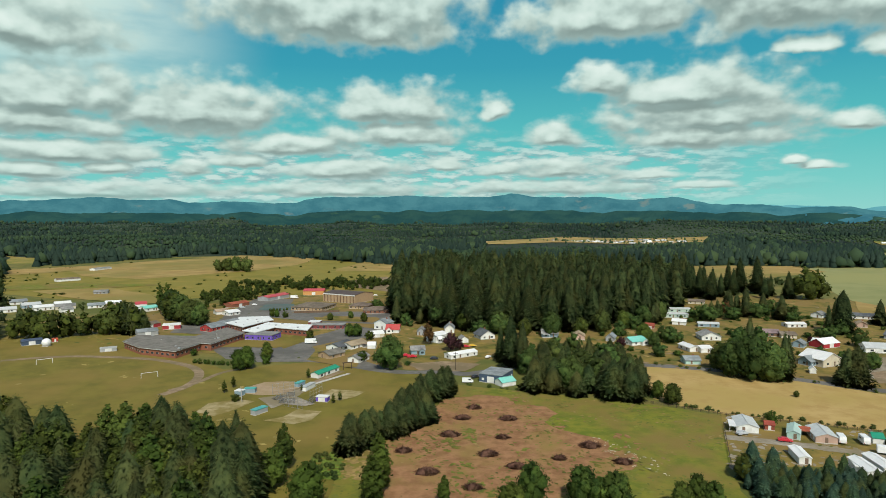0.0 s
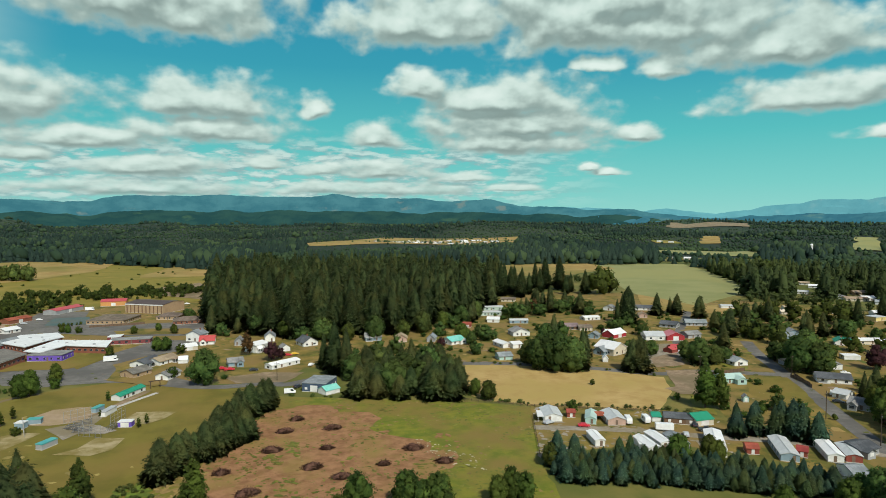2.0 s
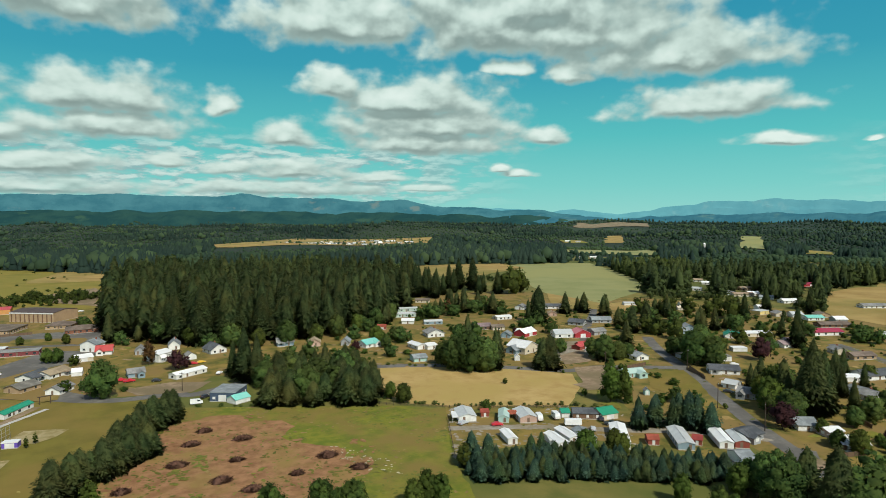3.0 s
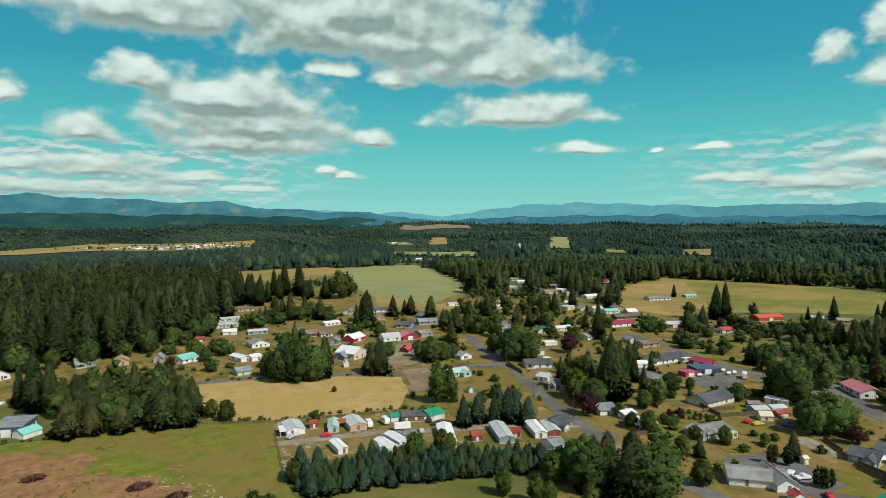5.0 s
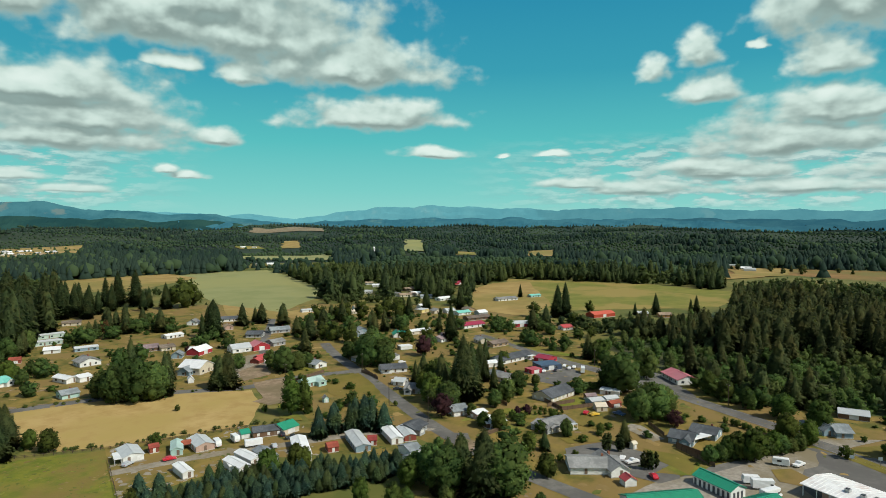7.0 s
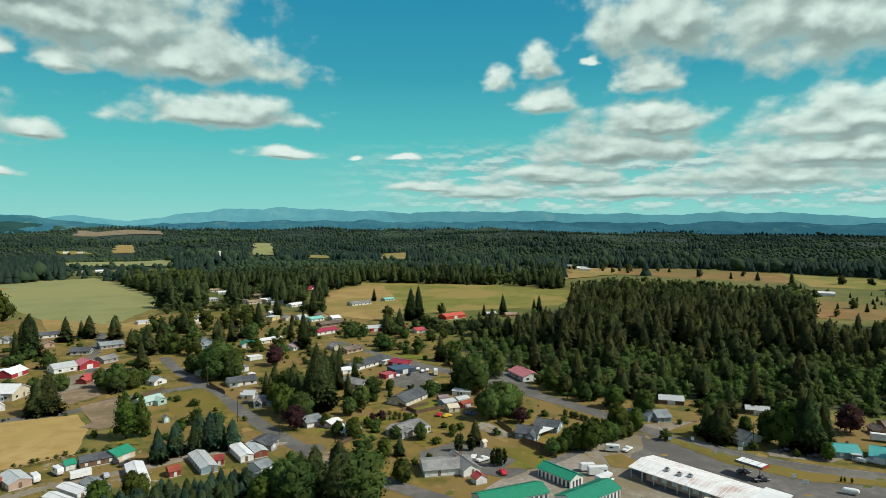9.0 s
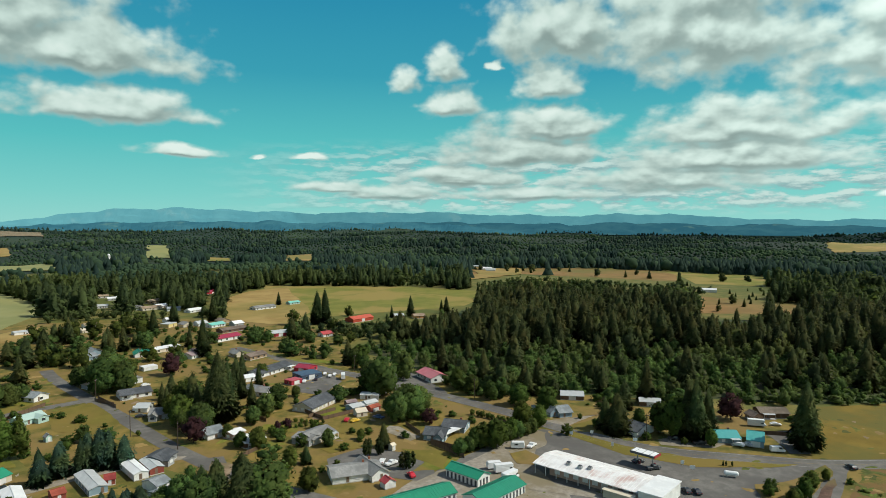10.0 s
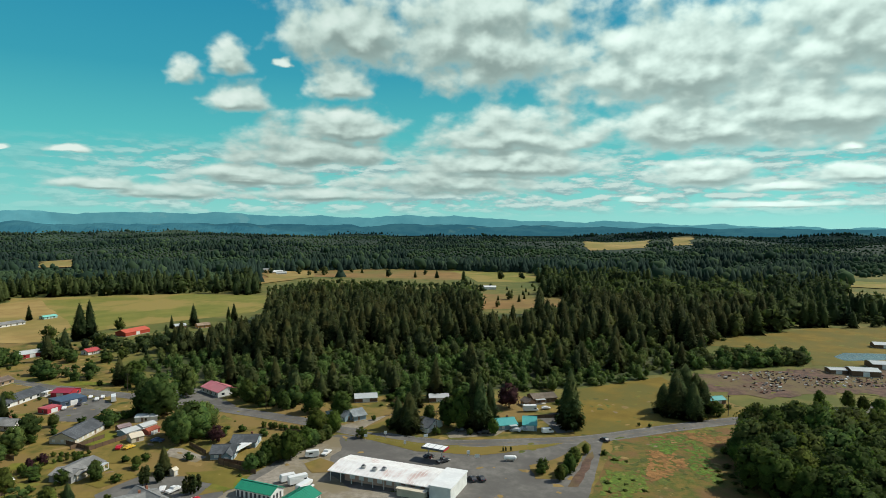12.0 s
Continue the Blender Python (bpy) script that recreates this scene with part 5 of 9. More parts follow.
building("garage", -43.2, 396.7, 22, 9.3, 7.0, 2.8, 1.4, "x", "WHITE", "CREAM")
building("house", -33.4, 413.9, -2, 8.6, 10.0, 3.0, 2.4, "x", "RED", "WHITEW")
building("house", -14.3, 404.9, -2, 5.1, 9.0, 3.0, 2.2, "y", "GREY", "GREYW")
building("house", -4.1, 381.1, 45, 9.7, 9.0, 5.5, 1.2, "x", "WHITE", "WHITEW")
building("house", 4.1, 413.3, -2, 6.3, 11.0, 3.6, 2.8, "y", "SLATE", "WHITEW")
building("garage", 11.7, 377.7, 18, 5.1, 6.0, 2.6, 1.8, "y", "GREY", "WHITEW")
building("house", 25.7, 391.2, 21, 9.6, 11.0, 3.0, 3.0, "y", "CHARCOAL", "WHITEW")
building("house", -14.7, 348.0, 10, 7.6, 8.0, 2.8, 1.6, "x", "GREY", "BLUEGREY")
building("mobile_home", 9.5, 338.2, 36, 18.2, 6.0, 2.6, 0.9, "x", "WHITE", "WHITEW")
building("workshop", 24.5, 288.7, -27, 11.1, 14.0, 4.6, 0.8, "f", "SLATE", "NAVY")
building("shed", 27.8, 279.6, 30, 7.4, 6.0, 2.4, 1.4, "x", "TEAL", "WHITEW")
building("house", -61.2, 339.0, -38, 9.1, 11.0, 2.8, 1.6, "y", "BROWNG", "TANW")
building("house", -60.3, 361.5, 63, 13.9, 9.0, 2.8, 1.6, "x", "CHARCOAL", "WHITEW")
building("house", -52.5, 364.2, 55, 13.4, 9.0, 2.8, 1.6, "x", "TAN", "WHITEW")
building("house", -45.0, 328.7, -24, 6.6, 11.0, 2.8, 1.6, "y", "GREY", "WHITEW")
building("shed", -41.7, 362.0, -1, 4.6, 6.0, 2.4, 1.4, "x", "WHITE", "WHITEW")
building("concession_stand", -57.3, 300.2, 64, 16.8, 4.4, 2.3, 0.9, "x", "GREEN", "WHITEW")
building("dugout", -59.9, 273.9, 73, 8.6, 2.4, 1.8, 0.4, "f", "GREYW", "WHITEW")
building("dugout", -71.5, 239.5, 60, 6.4, 2.6, 1.9, 0.5, "f", "TEALM", "GREYW")
building("dugout", -87.0, 264.1, -17, 3.1, 3.0, 2.2, 0.4, "f", "WHITE", "BLUEGREY")
building("dugout", -83.8, 268.5, -1, 4.7, 2.5, 1.9, 0.4, "f", "TEALM", "BLUEGREY")
building("dugout", -64.7, 278.7, 67, 5.1, 2.2, 1.8, 0.4, "f", "TEALM", "BLUEGREY")
building("shed", -49.9, 255.3, -10, 4.9, 3.0, 2.4, 0.3, "f", "WHITE", "PURPLE")
building("shed", -250.2, 377.4, 38, 10.6, 9.0, 3.2, 0.6, "x", "NAVYR", "NAVY")
building("barn", -465.4, 773.4, 49, 26.4, 10.0, 3.2, 1.4, "x", "BROWN", "WHITEW")
building("barn", -517.2, 944.2, 75, 31.7, 10.0, 3.0, 1.4, "x", "GREY", "WHITEW")
building("house", -335.8, 522.9, 41, 14.1, 10.0, 3.5, 1.5, "x", "WHITE", "WHITEW")
building("house", -309.1, 510.6, 46, 8.2, 10.0, 3.5, 1.5, "x", "GREY", "WHITEW")
building("house", -299.0, 536.9, 30, 12.7, 10.0, 3.0, 1.5, "x", "SLATE", "WHITEW")
building("house", -246.8, 494.4, -27, 13.5, 9.0, 3.5, 2.0, "y", "WHITE", "WHITEW")
building("house", -349.1, 637.3, 19, 12.7, 10.0, 3.0, 1.4, "x", "GREY", "GREYW")
building("house", -177.4, 497.5, 35, 9.7, 9.0, 3.0, 1.4, "x", "TAN", "WHITEW")
building("house", -167.5, 491.7, 54, 10.4, 9.0, 3.0, 1.4, "x", "WHITE", "WHITEW")
building("mobile_home", 107.2, 220.0, -15, 6.8, 11.0, 2.7, 1.0, "y", "LIGHT", "WHITEW")
building("carport", 102.4, 219.3, -20, 2.4, 7.0, 2.4, 0.2, "f", "WHITE", "OPEN")
building("shed", 115.2, 218.9, -20, 3.1, 4.0, 2.3, 0.8, "x", "REDBROWN", "REDBROWNW")
building("mobile_home", 120.4, 212.4, -30, 4.0, 10.0, 2.7, 0.8, "y", "TEALG", "TEALW")
building("carport", 124.3, 213.0, -20, 3.1, 5.0, 2.3, 0.6, "x", "REDBROWN", "OPEN")
building("mobile_home", 128.1, 209.4, -15, 6.6, 11.0, 2.7, 1.1, "y", "LIGHT", "PINKW")
building("shed", 144.2, 205.7, -20, 3.3, 5.0, 2.4, 1.0, "x", "GREEN", "WHITEW")
building("mobile_home", 151.8, 201.3, -30, 11.5, 7.0, 2.7, 1.2, "x", "CHARCOAL", "BROWNW")
building("garage", 157.9, 198.3, 0, 7.6, 8.0, 2.8, 1.6, "x", "GREEN", "CREAM")
building("mobile_home", 110.3, 191.1, -11, 3.4, 9.5, 2.7, 0.5, "y", "WHITE", "WHITEW")
building("mobile_home", 123.4, 180.5, -6, 4.0, 11.0, 2.9, 0.7, "y", "WHITE", "WHITEW")
building("carport", 122.5, 182.2, -20, 2.7, 6.0, 2.4, 0.3, "f", "WHITE", "OPEN")
building("mobile_home", 130.0, 183.6, -5, 4.1, 11.0, 2.8, 0.6, "y", "WHITE", "WHITEW")
building("mobile_home", 135.0, 180.5, -15, 5.4, 10.0, 2.8, 1.0, "y", "SLATE", "GREYW")
building("mobile_home", 146.8, 175.7, -34, 5.5, 19.8, 2.9, 0.7, "y", "WHITE", "WHITEW")
building("shed", 154.7, 167.9, -29, 3.8, 5.0, 2.4, 1.0, "x", "REDBROWN", "REDBROWNW")
building("mobile_home", 164.8, 164.9, -31, 5.5, 17.3, 2.7, 0.7, "y", "LIGHT", "BLUEGREY")
building("shed", 168.7, 161.0, -47, 3.2, 5.0, 2.4, 1.0, "x", "REDBROWN", "REDBROWNW")
building("mobile_home", 177.8, 159.7, -31, 4.6, 16.1, 2.8, 0.7, "y", "WHITE", "WHITEW")
building("mobile_home", 181.9, 155.7, -32, 4.6, 11.4, 2.8, 0.6, "y", "LIGHT", "REDBROWNW")
building("house", 188.8, 158.1, 4, 8.6, 8.0, 2.8, 1.2, "x", "CHARCOAL", "GREYW")
building("mobile_home", 169.3, 143.0, -16, 5.3, 8.0, 2.8, 1.2, "x", "SLATE", "WHITEW")
building("mobile_home", 162.1, 135.0, -27, 5.8, 8.0, 2.8, 1.2, "x", "SLATE", "WHITEW")
building("apartment_block", 173.1, 470.3, -9, 21.1, 7.0, 3.4, 0.6, "x", "LIGHT", "MINTW")
building("apartment_block", 187.1, 497.1, -3, 17.1, 7.0, 3.4, 0.6, "x", "LIGHT", "MINTW")
building("house", 166.4, 439.3, -25, 8.9, 9.0, 3.0, 1.2, "x", "WHITE", "WHITEW")
building("shed", 140.5, 424.0, -25, 6.0, 7.0, 2.6, 1.2, "x", "REDBROWN", "REDBROWNW")
building("house", 113.7, 370.1, 25, 11.2, 9.0, 3.0, 2.0, "x", "TEAL", "WHITEW")
building("house", 67.5, 396.0, -5, 10.2, 10.0, 3.0, 2.0, "x", "GREY", "BLUEGREY")
building("house", 84.1, 387.1, -11, 7.2, 9.0, 3.0, 2.0, "y", "TAN", "PINKW")
building("house", 102.6, 381.1, -25, 4.9, 8.0, 3.0, 2.0, "y", "SLATE", "GREYW")
building("house", 163.9, 384.9, -4, 11.5, 11.0, 3.2, 2.4, "y", "GREY", "WHITEW")
building("mobile_home", 182.3, 429.0, -14, 13.6, 6.0, 2.7, 0.8, "x", "LIGHT", "BLUEGREY")
building("house", 139.2, 352.6, 9, 5.9, 12.0, 3.0, 1.0, "y", "WHITE", "WHITEW")
building("mobile_home", 145.6, 348.0, 5, 6.6, 8.0, 3.0, 1.0, "x", "WHITE", "WHITEW")
building("house", 127.5, 320.6, -3, 7.5, 8.0, 2.8, 1.4, "x", "SLATE", "TEALW")
building("house", 207.5, 395.5, -10, 9.2, 9.0, 2.8, 1.6, "x", "MAUVE", "BROWNW")
building("house", 214.9, 389.6, -10, 8.8, 9.0, 2.6, 1.2, "x", "BROWN", "CREAM")
building("house", 206.1, 360.3, -43, 6.1, 7.0, 2.8, 1.8, "y", "SLATE", "BLUEGREY")
building("house", 220.6, 368.3, -25, 5.0, 7.0, 2.6, 1.2, "x", "WHITE", "TEALW")
building("barn", 220.6, 360.0, 23, 13.6, 9.0, 3.2, 2.4, "x", "WHITE", "REDW")
building("house", 192.3, 317.3, 23, 12.6, 13.0, 4.6, 3.0, "y", "WHITE", "CREAM")
building("house", 187.2, 316.3, -66, 6.9, 10.0, 3.0, 2.2, "y", "SLATE", "BLUEGREY")
building("shed", 177.7, 298.8, -24, 2.8, 4.0, 2.2, 1.4, "y", "WHITE", "WHITEW")
building("garage", 240.7, 346.8, -16, 12.4, 11.0, 3.2, 2.2, "x", "LIGHT", "WHITEW")
building("barn", 251.7, 341.8, -14, 11.0, 11.0, 3.6, 2.4, "y", "PINK", "REDW")
building("shed", 230.1, 309.8, 19, 14.2, 6.0, 2.6, 1.2, "x", "RED", "REDBROWNW")
building("house", 278.9, 382.3, -50, 11.3, 10.0, 2.8, 1.8, "x", "CHARCOAL", "GREYW")
building("house", 301.1, 383.6, -25, 14.4, 10.0, 2.8, 1.8, "x", "SLATE", "GREYW")
building("house", 267.6, 344.6, 0, 9.9, 8.0, 3.0, 1.6, "x", "GREY", "GREYW")
building("house", 281.4, 467.1, -51, 7.7, 9.0, 3.0, 2.0, "y", "GREY", "WHITEW")
building("house", 309.6, 460.8, -25, 15.7, 10.0, 2.8, 1.6, "x", "CHARCOAL", "WHITEW")
building("house", 285.6, 425.6, -25, 6.3, 8.0, 2.8, 1.6, "y", "TAN", "PINKW")
building("mobile_home", 240.6, 427.3, -0, 13.1, 8.0, 2.6, 0.8, "x", "WHITE", "WHITEW")
building("house", 221.3, 545.3, -25, 13.2, 9.0, 2.8, 1.4, "x", "BROWN", "CREAM")
building("house", 339.7, 298.7, -42, 6.4, 10.0, 2.8, 1.8, "y", "GREEN", "WHITEW")
building("garage", 344.6, 297.5, -7, 6.4, 8.0, 2.6, 1.4, "y", "GREEN", "WHITEW")
building("house", 359.7, 295.7, -18, 18.2, 9.0, 3.0, 0.8, "x", "WHITE", "CREAM")
building("garage", 309.5, 265.7, -25, 8.3, 6.0, 2.6, 0.6, "f", "WHITE", "WHITEW")
building("garage", 281.9, 251.0, -24, 5.6, 6.0, 3.2, 0.3, "f", "GREY", "WHITEW")
building("house", 445.1, 361.4, 6, 11.9, 8.0, 3.6, 0.6, "f", "LIGHT", "YELLOWW")
building("house", 347.1, 263.2, -2, 13.2, 9.0, 2.8, 1.6, "x", "MAUVE", "WHITEW")
building("mobile_home", 384.6, 448.4, -25, 11.7, 8.0, 2.6, 0.8, "x", "LIGHT", "WHITEW")
building("house", 336.9, 332.7, -25, 7.9, 9.0, 2.8, 1.8, "y", "SLATE", "BLUEGREY")
building("house", 427.1, 424.7, -25, 10.1, 8.0, 2.8, 1.2, "x", "TAN", "WHITEW")
building("house", 532.1, 453.3, -25, 19.7, 10.0, 2.8, 1.4, "x", "TAN", "CREAM")
building("house", 259.4, 231.7, -37, 14.3, 10.0, 2.8, 1.6, "x", "CHARCOAL", "WHITEW")
building("house", 234.7, 195.4, -62, 7.8, 10.0, 2.8, 1.6, "x", "GREY", "GREYW")
building("house", 240.6, 209.2, -71, 5.6, 8.0, 2.6, 1.2, "x", "LIGHT", "WHITEW")
building("house", 405.5, 278.9, -17, 20.5, 9.0, 3.2, 1.6, "x", "CRIMSON", "WHITEW")
building("barn", 431.5, 250.1, -39, 17.2, 10.0, 3.4, 1.6, "x", "LIGHT", "REDW")
building("house", 439.3, 214.3, -31, 8.6, 8.0, 2.8, 1.6, "x", "RED", "WHITEW")
building("barn", 517.2, 218.9, -25, 23.8, 11.0, 3.6, 2.0, "x", "REDO", "REDO_W")
building("house", 212.1, 245.2, -9, 11.0, 7.0, 2.8, 1.4, "x", "TEALG", "TEALW")
building("house", 240.7, 274.2, -2, 8.1, 10.0, 2.8, 1.8, "y", "SLATE", "WHITEW")
building("shed", 195.3, 215.9, -22, 2.2, 2.5, 2.1, 1.0, "y", "GREY", "TEALW")
building("shed", 234.0, 313.8, 6, 10.3, 5.0, 2.5, 1.2, "x", "RED", "REDBROWNW")
building("mobile_home", 300.7, 195.4, -32, 10.3, 8.0, 2.8, 0.8, "x", "WHITE", "WHITEW")
building("house", 217.8, 157.5, -28, 7.1, 9.0, 2.8, 1.6, "x", "SLATE", "WHITEW")
building("mobile_home", 219.3, 147.6, -12, 6.5, 6.0, 2.6, 0.8, "x", "WHITE", "PINKW")
building("house", 322.3, 193.0, -11, 27.2, 11.0, 2.8, 1.8, "x", "CHARCOAL", "WHITEW")
building("house", 280.8, 176.4, -3, 6.6, 8.0, 2.8, 1.6, "y", "SLATE", "WHITEW")
building("house", 354.7, 223.2, -15, 13.9, 8.0, 2.8, 1.4, "x", "BROWN", "TANW")
building("house", 456.5, 324.1, -18, 13.6, 9.0, 2.8, 1.4, "x", "TEAL", "WHITEW")
building("house", 440.2, 297.3, -23, 22.1, 9.0, 2.8, 1.4, "x", "BROWN", "BROWNW")
building("house", 346.1, 262.5, -11, 10.4, 8.0, 2.8, 1.4, "x", "MAUVE", "WHITEW")
building("house", 566.0, 345.4, -25, 23.9, 10.0, 2.8, 1.6, "x", "GREY", "WHITEW")
building("house", 609.1, 335.0, -25, 13.0, 7.0, 2.8, 1.0, "x", "TEAL", "TEALW")
building("house", 528.7, 511.4, -48, 13.2, 9.0, 2.8, 1.4, "x", "LIGHT", "WHITEW")
building("house", 589.0, 551.0, -48, 12.3, 9.0, 2.8, 1.4, "x", "WHITE", "WHITEW")
building("house", 602.8, 579.9, -48, 12.0, 9.0, 2.8, 1.4, "x", "TAN", "WHITEW")
building("house", 532.3, 425.7, -48, 12.2, 9.0, 2.8, 1.6, "x", "SLATE", "WHITEW")
building("house", 528.4, 399.5, -11, 15.9, 9.0, 2.8, 1.6, "x", "WHITE", "WHITEW")
building("house", 578.9, 490.0, -2, 17.4, 9.0, 2.8, 1.6, "x", "TAN", "TANW")
building("barn", 675.4, 486.3, -8, 23.3, 10.0, 3.2, 1.6, "x", "CRIMSON", "REDW")
building("house", 406.7, 407.0, -26, 9.9, 8.0, 2.6, 1.2, "x", "CREAMR", "CREAM")
building("house", 321.9, 323.5, -20, 10.0, 9.0, 2.8, 1.6, "x", "SLATE", "BLUEGREY")
building("shed", 267.1, 264.1, -12, 8.1, 8.0, 2.6, 1.4, "h", "TAN", "GREYW")
building("shop", 331.7, 174.5, -96, 9.5, 10.0, 3.0, 1.2, "x", "CRIMSON", "REDW")
building("shop", 316.2, 165.5, -35, 12.7, 11.0, 3.4, 0.5, "f", "NAVYR", "NAVY")
building("shop", 302.3, 166.6, -22, 7.2, 6.0, 2.8, 0.4, "f", "RED", "REDW")
building("house", 266.2, 135.7, -8, 19.0, 11.0, 2.8, 2.2, "x", "CHARCOAL", "CREAM")
building("mobile_home", 287.0, 115.9, -79, 9.1, 6.0, 2.6, 0.4, "x", "WHITE", "WHITEW")
building("shed", 297.9, 113.8, -36, 6.5, 5.0, 2.4, 0.4, "f", "LIGHT", "CREAM")
building("shed", 266.9, 115.4, -33, 6.6, 6.0, 2.4, 0.8, "x", "LIGHT", "BLUEGREY")
building("camper", 259.6, 109.7, -46, 4.9, 5.0, 2.2, 1.2, "x", "CREAMR", "CREAM")
building("shed", 274.2, 111.2, -32, 6.6, 5.0, 2.2, 0.8, "x", "LIGHT", "WHITEW")
building("shed", 267.7, 106.7, -27, 5.6, 4.0, 2.2, 0.8, "x", "REDBROWN", "REDBROWNW")
building("shed", 272.2, 119.9, -44, 5.0, 4.0, 2.0, 0.8, "x", "MAUVE", "BROWNW")
building("house", 226.0, 115.0, -17, 12.5, 10.0, 2.8, 1.6, "x", "GREY", "CREAM")
building("garage", 221.7, 116.3, -104, 8.7, 8.0, 2.7, 1.2, "x", "GREY", "GREYW")
building("house", 214.2, 137.5, -28, 8.6, 9.0, 2.8, 1.6, "x", "WHITE", "BROWNW")
building("house", 278.6, 169.4, -6, 7.7, 7.0, 2.8, 1.8, "y", "GREY", "WHITEW")
building("diner", 332.0, 96.9, -136, 17.5, 11.0, 3.4, 2.0, "x", "PINK", "WHITEW")
building("house", 240.5, 68.4, -88, 8.7, 9.0, 2.8, 1.8, "x", "CHARCOAL", "BLUEGREY")
building("house", 252.4, 63.4, -92, 9.5, 9.0, 2.8, 1.6, "x", "CHARCOAL", "BLUEGREY")
building("porch_roof", 244.4, 63.4, -23, 11.7, 4.0, 2.5, 0.4, "f", "WHITE", "OPEN")
building("church", 195.8, 85.1, -55, 16.7, 11.0, 2.9, 1.5, "x", "GREY", "WHITEW")
building("church", 198.7, 80.2, -40, 6.5, 14.0, 2.9, 1.9, "y", "GREY", "WHITEW")
building("shed", 190.2, 70.8, -40, 4.0, 3.5, 2.2, 1.2, "y", "RED", "WHITEW")
building("shed", 222.1, 80.9, -25, 1.8, 2.0, 2.0, 0.6, "x", "CREAMR", "CREAM")
building("house", 283.0, 27.9, -49, 4.6, 9.0, 2.8, 1.8, "y", "SLATE", "BLUEGREY")
building("house", 284.4, 22.5, -60, 5.9, 10.0, 2.8, 1.8, "x", "SLATE", "BLUEGREY")
building("garage", 284.9, 33.3, -69, 3.8, 7.0, 2.5, 1.2, "x", "SLATE", "BLUEGREY")
building("barn", 312.8, 19.6, -83, 11.1, 8.0, 2.6, 1.4, "x", "LIGHT", "BROWNW")
building("barn", 311.2, -16.9, -88, 9.8, 8.0, 2.6, 1.0, "x", "LIGHT", "BROWNW")
building("house", 268.6, -8.5, -36, 11.5, 11.0, 2.8, 2.2, "y", "CHARCOAL", "WHITEW")
building("house", 267.5, -4.8, -79, 5.9, 9.0, 2.6, 1.4, "x", "CHARCOAL", "WHITEW")
building("house", 267.7, -43.1, -78, 8.3, 9.0, 2.7, 1.6, "x", "TEALM", "BLUEGREY")
building("garage", 267.2, -54.2, -101, 6.0, 12.0, 3.0, 2.0, "x", "TEALM", "BLUEGREY")
building("house", 299.1, -59.9, -70, 4.7, 6.0, 2.6, 1.4, "y", "BROWN", "PINKW")
building("house", 307.4, -68.4, -79, 12.0, 9.0, 2.8, 1.4, "x", "BROWN", "BROWNW")
building("shed", 297.4, -152.4, -80, 8.5, 6.0, 2.6, 1.2, "x", "TEALM", "BROWNW")
building("shed", 354.5, -255.6, -102, 9.2, 8.0, 3.0, 0.6, "x", "LIGHT", "BROWNW")
building("barn", 348.7, -267.9, -109, 14.8, 12.0, 4.0, 1.0, "x", "LIGHT", "BROWNW")
building("barn", 365.0, -292.0, -106, 13.6, 12.0, 4.0, 1.0, "x", "LIGHT", "BROWNW")
building("barn", 426.5, -343.0, -110, 14.6, 9.0, 3.0, 1.4, "x", "LIGHT", "BROWNW")
building("barn", 854.3, -116.3, -93, 17.8, 10.0, 4.0, 1.6, "x", "WHITE", "WHITEW")
building("house", 963.9, -476.0, -93, 19.6, 10.0, 3.0, 1.4, "x", "WHITE", "WHITEW")
building("barn", 970.8, -547.5, -93, 27.0, 12.0, 3.0, 1.4, "x", "TEAL", "WHITEW")
building("house", 948.4, -567.3, -93, 17.7, 10.0, 3.0, 1.4, "x", "LIGHT", "WHITEW")
building("house", 1002.4, -534.7, -93, 13.9, 10.0, 3.0, 1.4, "x", "WHITE", "WHITEW")
building("barn", 996.3, -653.1, -93, 27.9, 12.0, 3.0, 1.4, "x", "CREAMR", "WHITEW")
building("barn", 1185.4, 236.5, -93, 21.0, 12.0, 3.5, 1.4, "x", "WHITE", "WHITEW")
building("house", 1229.9, 267.1, -93, 10.9, 10.0, 3.5, 1.4, "x", "LIGHT", "WHITEW")
building("house", 548.6, 173.7, -58, 10.2, 10.0, 3.0, 1.4, "x", "TAN", "ORANGE")
building("shed", 545.8, 192.1, -54, 9.2, 8.0, 2.8, 1.4, "x", "LIGHT", "BROWNW")


# ---- paving and worn ground ----
PAVE_SCHOOL = [(-135, 361), (-117, 334), (-97, 329), (-68, 331), (-26, 301), (-27, 310), (-59, 349), (-57, 379), (-32, 419), (-65, 436), (-87, 391), (-106, 395), (-119, 381), (-132, 378)]
PAVE_LOT = [(-182, 413), (-157, 408), (-147, 484), (-93, 456), (-38, 442), (-43, 504), (-103, 506), (-132, 530), (-140, 586), (-178, 588), (-173, 497), (-164, 446), (-187, 444)]
SHED_YARD = [(159, 74), (200, 64), (215, 52), (232, 45), (253, 34), (242, 28), (222, 28), (202, 14), (185, 9)]
CHURCH_LOT = [(207, 101), (221, 93), (221, 77), (216, 64), (205, 59), (197, 63), (197, 73), (198, 92), (201, 97)]
DINER_LOT = [(317, 127), (353, 132), (338, 106), (306, 81), (301, 105)]
GARAGE_LOT = [(213, 334), (263, 327), (244, 301), (215, 290), (197, 286), (205, 315)]
SHOP_LOT = [(299, 163), (330, 158), (313, 143), (285, 141), (287, 154)]
INFIELD_A = [(-87, 267), (-88, 278), (-82, 286), (-72, 287), (-63, 283), (-62, 273), (-69, 265), (-78, 264)]
